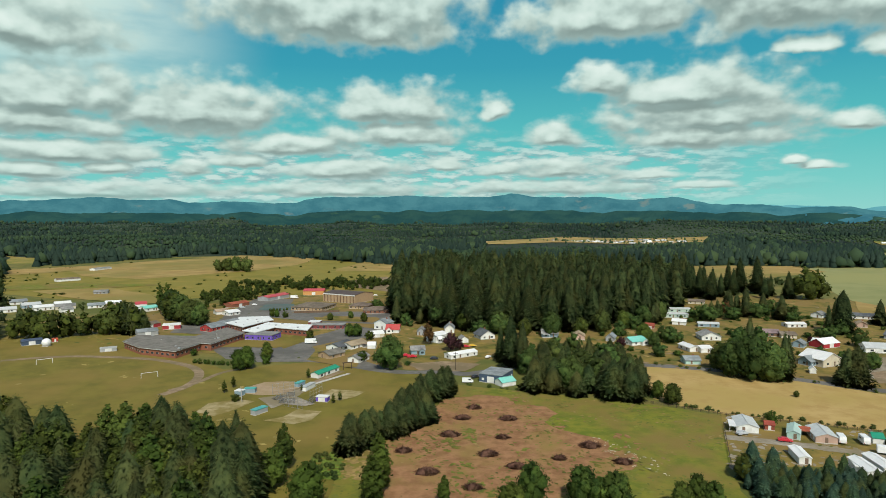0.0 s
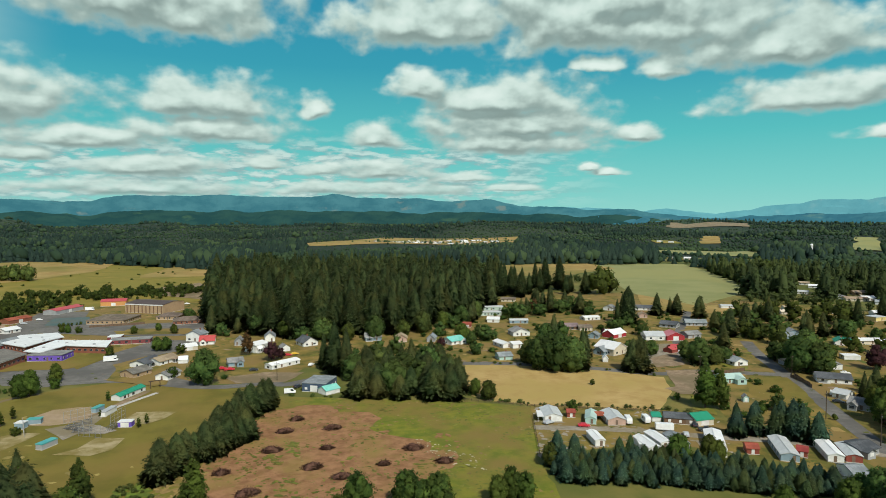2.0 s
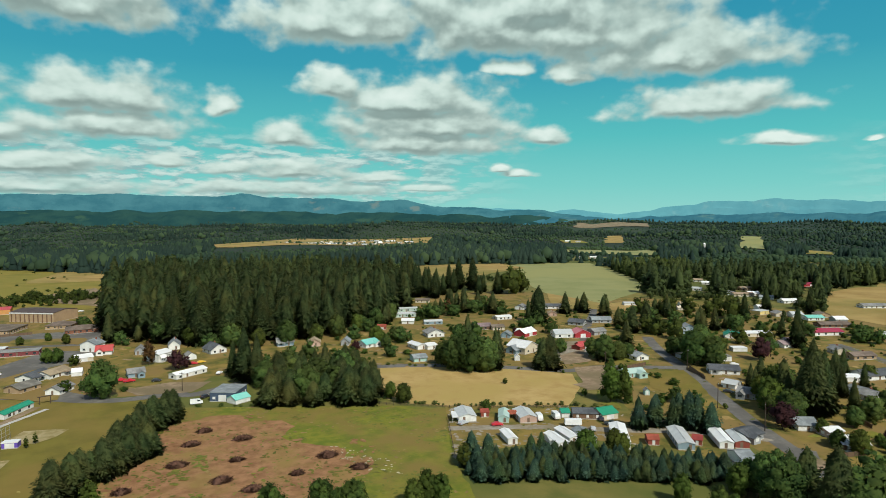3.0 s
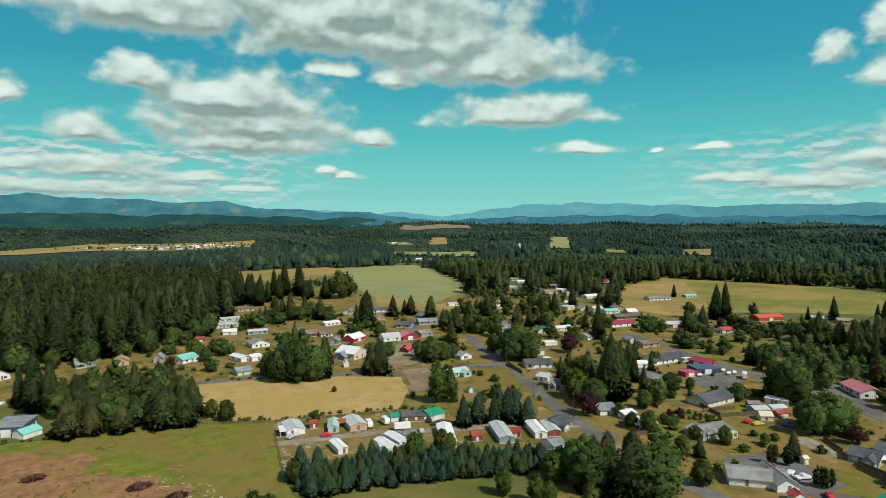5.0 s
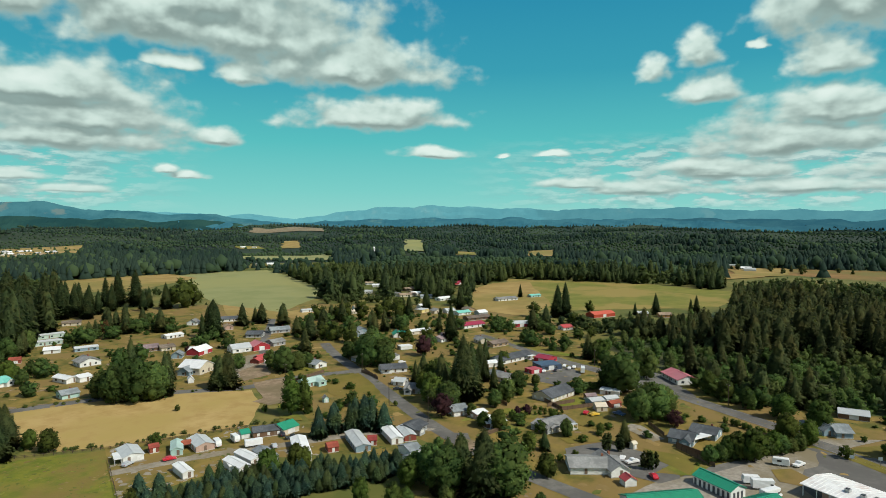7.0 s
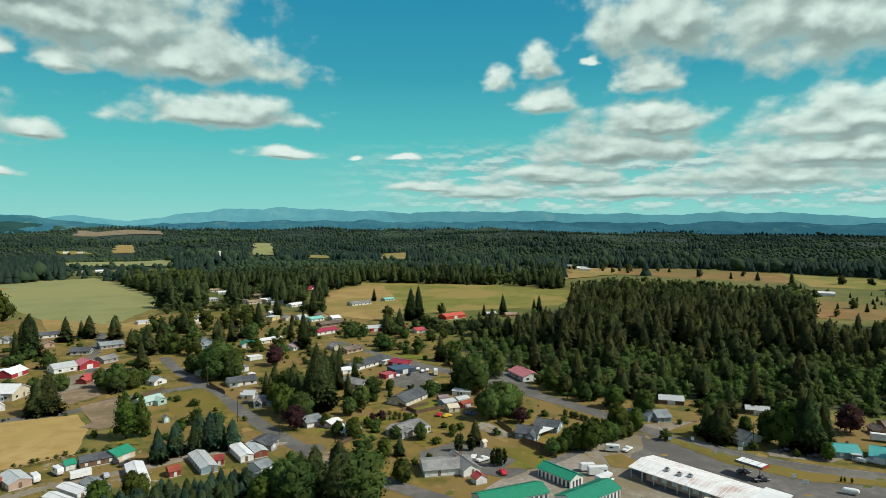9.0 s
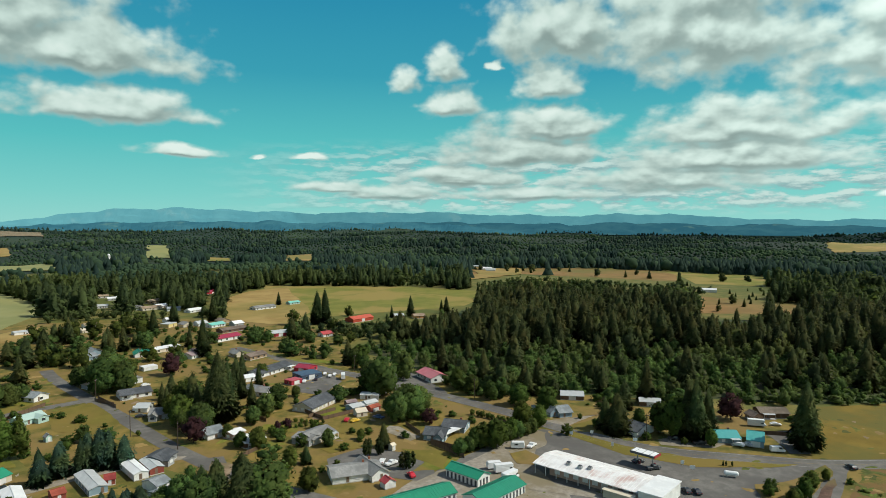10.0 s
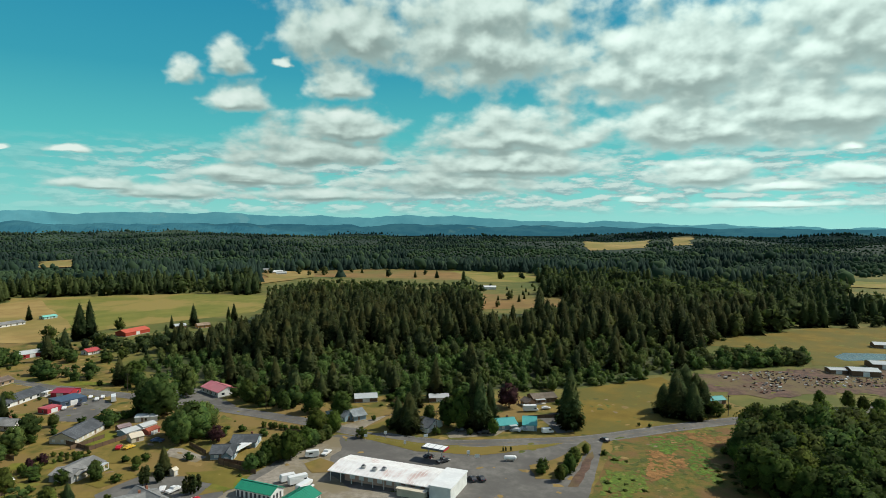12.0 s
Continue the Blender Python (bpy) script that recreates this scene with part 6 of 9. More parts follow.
INFIELD_B = [(-67, 231), (-61, 235), (-57, 244), (-47, 241), (-49, 230), (-55, 226)]
INFIELD_C = [(-55, 261), (-49, 273), (-34, 269), (-38, 261), (-43, 256)]
INFIELD_D = [(-97, 241), (-96, 253), (-86, 258), (-78, 255), (-81, 247), (-88, 236)]
INFIELD_PAVE = [(-78, 260), (-69, 264), (-64, 273), (-60, 273), (-62, 261), (-52, 251), (-56, 248), (-65, 251), (-68, 245)]
FOOTWAYS = [([(-121, 265), (-116, 279), (-117, 296), (-124, 311), (-137, 323), (-163, 336), (-207, 342), (-237, 332)], 4.5), ([(-121, 272), (-114, 284), (-108, 305), (-96, 314)], 3.0), ([(-66, 271), (-59, 286), (-50, 306)], 3.0), ([(196, 261), (186, 242), (176, 239)], 9.0)]
INFIELD = surface("infield_dirt", (0.30, 0.215, 0.13), (0.36, 0.265, 0.17), 0.2, (0.27, 0.20, 0.10), 0.08)
PALE_INFIELD = surface("worn_infield", (0.27, 0.22, 0.10), (0.38, 0.31, 0.17), 0.15, (0.20, 0.155, 0.045), 0.12)
field("school_paving", PAVE_SCHOOL, ASPHALT, "worn grey asphalt round the school", 0.085, 0.5, 10)
field("school_lot", PAVE_LOT, ASPHALT, "wide grey school car park", 0.09, 0.5, 10)
field("shed_yard", SHED_YARD, GRAVEL, "pale gravel yard round the storage sheds", 0.065, 1, 8)
field("church_lot", CHURCH_LOT, ASPHALT, "grey asphalt church car park", 0.07, 0.6, 8)
field("diner_lot", DINER_LOT, ASPHALT, "grey asphalt beside the diner", 0.075, 0.6, 8)
field("garage_lot", GARAGE_LOT, GRAVEL, "grey gravel in front of the garages", 0.075, 1, 8)
field("shop_lot", SHOP_LOT, ASPHALT, "asphalt yard beside the navy shop", 0.075, 0.6, 8)
field("infield", INFIELD_A, INFIELD, "tan ball-field infield", 0.10, 1, 6)
field("infield", INFIELD_B, PALE_INFIELD, "pale worn ball-field diamond", 0.10, 1, 6)
field("infield", INFIELD_C, PALE_INFIELD, "pale worn ball-field diamond", 0.10, 1, 6)
field("infield", INFIELD_D, PALE_INFIELD, "pale worn ball-field diamond", 0.10, 1, 6)
field("spectator_paving", INFIELD_PAVE, GRAVEL, "grey gravel between the diamonds", 0.12, 0.5, 6)
for pts, w in FOOTWAYS:
    lane("track", pts, w, DIRT, "worn dirt track in the grass", 0.12)


# ---- small far fields among the woods ----
def far_lift(poly):
    """Far fields on rolling ground lie clear of its dips."""
    return 1.7 if min(math.hypot(x, y) for x, y in poly) > 1250 else 1.0


FAR_STRIPS = []
FAR_STRIPS.append([(996, 1423), (1157, 1281), (986, 1025), (866, 1238)])
field("strip_field", FAR_STRIPS[-1], CROP, "thin green field strip", far_lift(FAR_STRIPS[-1]), 22, 30)
FAR_STRIPS.append([(1154, 265), (1229, 179), (1063, 154), (956, 212)])
field("dry_strip", FAR_STRIPS[-1], TAN, "dry far field beside a farm", far_lift(FAR_STRIPS[-1]), 22, 30)
FAR_STRIPS.append([(2958, -849), (3134, -1252), (2357, -919), (2312, -685)])
field("dry_strip", FAR_STRIPS[-1], TAN, "brown far clearing", far_lift(FAR_STRIPS[-1]), 22, 30)
FAR_STRIPS.append([(983, -700), (980, -860), (800, -700), (835, -630)])
field("pasture_strip", FAR_STRIPS[-1], PASTURE, "dry far pasture", far_lift(FAR_STRIPS[-1]), 22, 30)
FAR_STRIPS.append([(3128, -1367), (3228, -1533), (2840, -1344), (2763, -1208)])
field("dry_strip", FAR_STRIPS[-1], TAN, "pale far clearing", far_lift(FAR_STRIPS[-1]), 22, 30)
FAR_STRIPS.append([(-832, 1176), (-765, 1171), (-662, 1104), (-674, 1002), (-712, 1005)])
field("pasture_strip", FAR_STRIPS[-1], PASTURE, "far green field behind the meadow", far_lift(FAR_STRIPS[-1]), 22, 30)
FAR_STRIPS.append([(1723, 967), (1785, 911), (1423, 733), (1379, 782)])
field("dry_strip", FAR_STRIPS[-1], TAN, "small pale far field", far_lift(FAR_STRIPS[-1]), 22, 30)

for name, poly, material, label in (
        ("cleared_hillside", [(2018, 2811), (2059, 2269), (2331, 2590), (2385, 3276)], DIRT, "bare logged hillside far off"),
        ("dry_strip", [(1318, 1661), (1365, 1625), (1510, 1800), (1450, 1820)], TAN, "small tan field among far woods"),
        ("crop_strip", [(1265, 1100), (1335, 1065), (1657, 1342), (1633, 1390)], CROP, "pale green field beside a far farm"),
        ("pasture_strip", [(1286, 930), (1360, 900), (1560, 1060), (1500, 1090)], PASTURE, "small far pasture"),
        ("dry_strip", [(2626, -1143), (2635, -1240), (2792, -1300), (2845, -1260)], TAN, "pale far clearing"),
        ("dry_strip", [(1170, 1120), (1215, 1110), (1260, 1160), (1215, 1200)], TAN, "dry yard of a far white barn"),
        ("dry_strip", [(1190, 1710), (1270, 1690), (1300, 1760), (1220, 1780)], PASTURE, "green yard of far houses"),
        ("pasture_strip", [(720, 985), (775, 960), (800, 1010), (745, 1030)], PASTURE, "grass yard of far houses"),
        ("pasture_strip", [(1120, 205), (1150, 200), (1240, 275), (1195, 285)], TAN, "dry yard of a far farm")):
    FAR_STRIPS.append(poly)
    field(name, poly, material, label, far_lift(poly), 12, 30)

# ---- patches of other grass, hedges' ground and drives ----
field("grass_patch", [(-77, 366), (-64, 383), (-50, 386), (-51, 353), (-55, 325), (-68, 336)], YARD, "grass island in the school car park", 0.130, 1.2, 5)
field("grass_patch", [(-104, 377), (-85, 395), (-80, 391), (-93, 360)], LAWN, "grass strip before the school", 0.130, 1.2, 5)
field("grass_patch", [(-99, 477), (-40, 464), (-39, 449), (-94, 461)], YARD, "grass strip between school and road", 0.130, 1.2, 5)
field("drive", [(249, 87), (239, 75), (233, 77), (242, 92), (249, 92)], GRAVEL, "pale gravel drive", 0.050, 1.2, 5)
field("drive", [(196, 144), (199, 139), (187, 125), (182, 126)], ASPHALT, "grey drive beside a house", 0.050, 1.2, 5)
field("drive", [(260, -17), (272, -28), (263, -44), (256, -38), (254, -19)], GRAVEL, "gravel drive beside a house", 0.050, 1.2, 5)
field("drive", [(281, -58), (287, -75), (259, -71), (257, -64), (275, -62)], ASPHALT, "grey drive behind the teal garage", 0.050, 1.2, 5)
field("drive", [(273, 29), (282, 16), (288, 7), (294, 4), (276, 14), (268, 19)], GRAVEL, "pale gravel drive by grey houses", 0.050, 1.2, 5)
field("verge", [(257, 18), (240, -5), (234, -29), (240, -54), (246, -64), (243, -30), (249, -5), (262, 16)], LAWN, "dry yellow verge along the road", 0.085, 1.2, 5)
field("verge", [(364, 64), (357, 37), (345, 5), (340, 36), (351, 74)], LAWN, "dry yellow verge beside the wood", 0.050, 1.2, 5)
field("verge", [(371, 223), (369, 197), (362, 189), (363, 210)], YARD, "bright dry strip along the road", 0.050, 1.2, 5)
field("verge", [(379, 249), (367, 196), (352, 153), (351, 188), (362, 237)], MEADOW, "green strip beside the main road", 0.050, 1.2, 5)
field("lawn_patch", [(255, 131), (273, 127), (271, 119), (254, 121)], MEADOW, "watered green lawn behind a house", 0.050, 1.2, 5)
field("lawn_patch", [(224, 248), (247, 242), (221, 205), (207, 206), (204, 223)], LAWN, "dry straw-coloured yard", 0.050, 1.2, 5)
field("lawn_patch", [(216, 108), (229, 99), (221, 93), (213, 102)], LAWN, "dry straw-coloured yard", 0.050, 1.2, 5)
field("lawn_patch", [(231, 126), (229, 144), (237, 144), (239, 128)], MEADOW, "green lawn by clipped hedges", 0.050, 1.2, 5)
field("lawn_patch", [(261, 18), (264, 4), (281, -1), (282, 7), (271, 16)], LAWN, "dry yellow front yard", 0.050, 1.2, 5)
field("lawn_patch", [(222, 294), (247, 300), (237, 268), (216, 266)], MEADOW, "overgrown green lot", 0.050, 1.2, 5)
field("lawn_patch", [(205, 298), (229, 308), (214, 279), (196, 279)], DIRT, "bare tan lot beside a shed", 0.080, 1.2, 5)


# ---- painted lines on the main road ----
LINE_WHITE = surface("worn_white_line", (0.20, 0.19, 0.17), (0.34, 0.33, 0.30), 0.8)
LINE_YELLOW = surface("worn_yellow_line", (0.24, 0.17, 0.06), (0.36, 0.26, 0.08), 0.8)


def beside(pts, off):
    out = []
    for i, (x, y) in enumerate(pts):
        a, b = Vector(pts[max(i - 1, 0)]), Vector(pts[min(i + 1, len(pts) - 1)])
        d = (b - a).normalized()
        out.append((x - d.y * off, y + d.x * off))
    return out


for off, material, label in ((-3.6, LINE_WHITE, "worn white edge line on asphalt"), (3.6, LINE_WHITE, "worn white edge line on asphalt"), (-0.15, LINE_YELLOW, "worn yellow centre line on asphalt")):
    lane("road_line", beside(MAIN_ROAD, off), 0.22, material, label, 0.12)


# ---- board fences between yards ----
def board_fence(x0, y0, x1, y1, high):
    ob = new("board_fence")
    ob.location, ob.rotation_euler = (x0, y0, 0.02), (0, 0, math.atan2(y1 - y0, x1 - x0))
    tagged(ob, "weathered brown board fence between yards", "fence", "board fences")
    length = math.hypot(x1 - x0, y1 - y0)
    n = max(2, int(length / 2.4))
    for k in range(n):
        a, b = k * length / n, (k + 1) * length / n
        part("panel", boxed(a + 0.06, -0.03, 0.08, b - 0.06, 0.03, high), BOARD, ob)
    for k in range(n + 1):
        part("post", boxed(k * length / n - 0.06, -0.07, 0, k * length / n + 0.06, 0.07, high + 0.1), BARK, ob)
    return ob


BOARD = siding("weathered_boards", (0.15, 0.095, 0.06))
board_fence(258.2, 138.1, 248.6, 122.7, 1.7)
board_fence(248.6, 122.7, 262.8, 114.0, 1.7)
board_fence(231.5, 68.3, 221.1, 52.5, 1.7)
board_fence(250.0, 244.8, 239.7, 224.5, 1.7)
board_fence(233.4, 68.9, 228.3, 56.0, 1.7)
board_fence(246.0, 156.8, 239.6, 145.4, 1.7)
board_fence(278.0, -55.8, 278.8, -69.0, 1.7)
board_fence(266.5, 50.6, 260.7, 36.8, 1.7)
board_fence(251.8, 85.5, 241.7, 76.0, 1.7)
board_fence(201.1, 131.7, 211.9, 129.6, 1.7)
board_fence(249.9, 130.3, 263.1, 123.6, 1.7)
board_fence(246.1, 242.8, 242.3, 228.0, 1.7)
board_fence(-119.4, 497.8, -84.1, 502.7, 1.7)
board_fence(234.0, 259.7, 206.5, 255.8, 1.7)

# ---- patches on the forecourt and in the yards ----
field("forecourt_patch", [(210, 30), (205, 11), (198, -8), (200, 28)], GRAVEL, "tan gravel before the store", 0.085, 0.9, 4)
field("forecourt_patch", [(243, 43), (262, 37), (258, 27), (242, 25), (231, 33)], GRAVEL, "pale gravel turning place", 0.085, 0.9, 4)
field("planting_bed", [(204, -54), (236, -72), (230, -71), (203, -58)], CHURNED, "brown mulch bed beside the road", 0.090, 0.9, 4)
field("planting_bed", [(223, -45), (228, -56), (248, -73), (242, -74), (219, -61), (210, -52), (211, -45)], YARD, "grass island on the forecourt", 0.100, 0.9, 4)
field("planting_bed", [(230, 37), (235, 32), (230, 26), (221, 27), (221, 33)], YARD, "grass island with trailers", 0.100, 0.9, 4)
field("yard_patch", [(251, 114), (251, 102), (233, 98), (235, 110)], LAWN, "dry straw-coloured back yard", 0.050, 0.9, 4)
field("yard_patch", [(281, 93), (278, 77), (267, 76), (263, 85)], LAWN, "dry straw-coloured yard", 0.050, 0.9, 4)
field("yard_patch", [(218, 65), (220, 54), (209, 56), (204, 67)], MEADOW, "green mown lawn", 0.050, 0.9, 4)
field("yard_patch", [(224, 78), (226, 59), (209, 57), (217, 72)], LAWN, "mown olive lawn beside the church", 0.050, 0.9, 4)
field("yard_patch", [(194, 140), (194, 130), (183, 126), (183, 133)], DIRT, "bare tan drive", 0.055, 0.9, 4)
field("yard_patch", [(196, 272), (216, 266), (183, 230), (176, 233)], DIRT, "bare gravel lot by the hay field", 0.085, 0.9, 4)
field("yard_patch", [(180, 232), (180, 221), (171, 203), (167, 213)], MEADOW, "green rushes by a ditch", 0.090, 0.9, 4)
field("yard_patch", [(-19, 321), (1, 326), (19, 320), (10, 304), (-13, 308)], DIRT, "bare dirt drive by the mobile home", 0.050, 0.9, 4)

# ---- courts, worn strips and small things round the playing fields ----
COURT = surface("faded_teal_court", (0.060, 0.105, 0.100), (0.085, 0.135, 0.125), 0.2, (0.11, 0.12, 0.105), 0.06, rough=0.85)
field("court", [(-153, 514), (-123, 513), (-132, 552), (-157, 552)], COURT, "faded teal sports court beside the car park", 0.17, 0.3, 8)
field("meadow_strip", [(-436, 661), (-380, 695), (-273, 610), (-252, 558), (-335, 583)], TAN, "dry tan strip in the meadow", 0.30, 7, 25)
field("meadow_strip", [(-597, 842), (-552, 919), (-377, 1033), (-249, 1231), (-408, 1276), (-573, 1086), (-689, 973)], TAN, "golden mown strip across the meadow", 0.35, 8, 40)
field("meadow_strip", [(-502, 708), (-428, 746), (-315, 718), (-392, 683), (-472, 665)], MEADOW, "rank green strip in the meadow", 0.30, 7, 25)
lane("footpath", [(-61, 278), (-57, 285), (-46, 301)], 2.2, CONCRETE, "pale concrete path beside the ball fields", 0.14)


def bleachers(x, y, turn, rows, length):
    ob = new("bleachers")
    ob.location, ob.rotation_euler = (x, y, 0.12), (0, 0, radians(turn))
    tagged(ob, "dark metal bleachers with stepped benches", "bleachers", "bleachers beside the diamonds")
    for k in range(rows):
        part("bench", boxed(-length / 2, k * 0.7, 0.38 + 0.3 * k, length / 2, k * 0.7 + 0.32, 0.44 + 0.3 * k), ROOFS["CHARCOAL"], ob)
    for sx in (-1, 0, 1):
        for k in range(rows):
            u = sx * (length / 2 - 0.3)
            part("leg", boxed(u - 0.05, k * 0.7 + 0.1, 0, u + 0.05, k * 0.7 + 0.2, 0.38 + 0.3 * k), STEEL, ob)
    return ob


for x, y, turn in ((-66, 261, 10), (-64, 252, 5), (-69, 256, -35), (-53, 254, 80)):
    bleachers(x, y, turn, 4, 6.5)


def backstop(x, y, turn):
    ob = new("backstop")
    ob.location, ob.rotation_euler = (x, y, 0.1), (0, 0, radians(turn))
    tagged(ob, "tall grey chain-link backstop behind home plate", "backstop", "backstops")
    for k in range(5):
        part("post", boxed(k * 2.4 - 4.85, -0.05, 0, k * 2.4 - 4.75, 0.05, 4.6), STEEL, ob)
    for z in (0.1, 1.6, 3.1, 4.55):
        part("rail", boxed(-4.8, -0.04, z, 4.8, 0.04, z + 0.06), STEEL, ob)
    return ob


for x, y, turn in ((-69, 267, 30), (-60, 246, -30), (-54, 262, 70), (-84, 257, -70)):
    backstop(x, y, turn)


def white_dome(x, y, radius):
    ob = new("dome_tank")
    ob.location = (x, y, 0.08)
    tagged(ob, "round white tank beside a navy container", "tank")
    bm = bmesh.new()
    bmesh.ops.create_uvsphere(bm, u_segments=20, v_segments=12, radius=radius, matrix=Matrix.Translation((0, 0, radius * 0.8)))
    bmesh.ops.delete(bm, geom=[v for v in bm.verts if v.co.z < 0], context="VERTS")
    part("shell", bm, ROOFS["WHITE"], ob)
    part("base", boxed(-radius * 0.7, -radius * 0.7, 0, radius * 0.7, radius * 0.7, 0.25), CONCRETE, ob)
    return ob


white_dome(-237, 371, 2.6)
building("shed", -192, 356, 25, 8.5, 4.0, 2.4, 0.3, "f", "GREYW", "GREYW")
building("shed", -240, 384, 38, 3.0, 3.0, 2.2, 0.3, "f", "REDO", "REDO_W")
for x, y, h in ((-64, 293, 5.0), (-94, 277, 5.5), (-95, 268, 6.0), (-45, 252, 4.5), (-43, 256, 4.5), (-62, 270, 3.5)):
    tree("poplar", x, y, h, 1.6)

# ---- grass and trees round the school ----
field("grass_patch", [(-137, 369), (-125, 387), (-105, 384), (-104, 398), (-81, 391), (-84, 382), (-98, 362), (-122, 365), (-132, 364)], LAWN, "mown grass before the school", 0.16, 0.8, 4)
field("grass_patch", [(-73, 331), (-73, 359), (-65, 376), (-50, 392), (-44, 360), (-44, 315), (-49, 313)], YARD, "patchy yard grass beside houses", 0.16, 0.8, 4)
field("grass_patch", [(-93, 470), (-63, 456), (-39, 443), (-50, 473), (-91, 484)], YARD, "dry grass strip beside the car park", 0.16, 0.8, 4)
field("grass_patch", [(-179, 400), (-173, 412), (-160, 402), (-170, 395)], MEADOW, "green grass behind the school", 0.16, 0.8, 4)


def flagpole(x, y, high):
    ob = new("flagpole")
    ob.location = (x, y, 0.1)
    tagged(ob, "tall white flagpole before the school", "flagpole")
    bm = bmesh.new()
    bmesh.ops.create_cone(bm, segments=8, radius1=0.09, radius2=0.05, depth=high)
    bmesh.ops.translate(bm, verts=bm.verts[:], vec=(0, 0, high / 2))
    part("pole", bm, TRIM, ob)
    bm = bmesh.new()
    bmesh.ops.create_icosphere(bm, subdivisions=2, radius=0.14)
    bmesh.ops.translate(bm, verts=bm.verts[:], vec=(0, 0, high + 0.1))
    part("finial", bm, STEEL, ob)
    bm = bmesh.new()
    bmesh.ops.create_cone(bm, cap_ends=True, segments=12, radius1=0.9, radius2=0.8, depth=0.3)
    part("base", bm, CONCRETE, ob)
    return ob


flagpole(-134, 368, 12)
for x, y, h in [(-128, 478, 6), (-121, 476, 5), (-132, 480, 5.5), (-84, 462, 6), (-58, 455, 7), (-60, 397, 9), (-55, 396, 9), (-138, 343, 4), (-99, 348, 7), (-96, 334, 4), (-70, 470, 6)]:
    tree("broad" if h > 5 else "bushy", x, y, h, 1.1)


# ---- storage sheds with rows of doors ----
def storage_shed(x, y, turn, w, d, eaves=2.7, rise_h=1.5):
    home = new("storage_shed")
    home.location, home.rotation_euler = (x, y, 0.07), (0, 0, radians(turn))
    tagged(home, "white storage shed with ribbed green metal roof", "storage shed", "green-roofed storage sheds")
    bm = bmesh.new()
    ends = [[bm.verts.new((s, a, z)) for a, z in ((-d / 2, 0), (d / 2, 0), (d / 2, eaves), (0, eaves + rise_h), (-d / 2, eaves))] for s in (-w / 2, w / 2)]
    bm.faces.new(ends[0][::-1])
    bm.faces.new(ends[1])
    for k in range(5):
        bm.faces.new((ends[0][k], ends[0][(k + 1) % 5], ends[1][(k + 1) % 5], ends[1][k]))
    bmesh.ops.recalc_face_normals(bm, faces=bm.faces[:])
    part("wall", bm, WALLS["WHITEW"], home)
    r = part("roof", roof_mesh(w, d, rise_h, "x", 0.35, 0.16), ROOFS["GREEN"], home)
    r.location.z = eaves + 0.02
    roof_ribs(r, w, d, rise_h, 0.35, 0.16, 1.0, ROOFS["GREEN"])
    part("ridge_cap", boxed(-w / 2 - 0.3, -0.25, eaves + rise_h + 0.16, w / 2 + 0.3, 0.25, eaves + rise_h + 0.27), ROOFS["GREEN"], home)
    n = int(w / 1.6)
    for side in (-1, 1):
        for k in range(n):
            cx = (k + 0.5) / n * w - w / 2
            part("door", boxed(cx - 0.42, side * d / 2 - 0.05, 0.05, cx + 0.42, side * d / 2 + 0.05, 2.1), ROOFS["CHARCOAL"], home)
    for end in (-1, 1):
        for k in (-1, 0, 1):
            part("door", boxed(end * w / 2 - 0.05, k * d * 0.26 - 0.42, 0.05, end * w / 2 + 0.05, k * d * 0.26 + 0.42, 2.1), ROOFS["CHARCOAL"], home)
    return home


storage_shed(203.1, 47.0, -117, 13.9, 6.4)
storage_shed(180.7, 57.2, 137, 22.0, 8.6)
storage_shed(190.9, 35.5, 150, 20.0, 8.6)

# ---- the long store beside the forecourt ----
STREAKED = surface("streaked_white_roof", (0.66, 0.63, 0.61), (0.80, 0.79, 0.77), 0.35, (0.56, 0.40, 0.36), 0.12, rough=0.5, sharp_c=0.10, over_c=0.62)


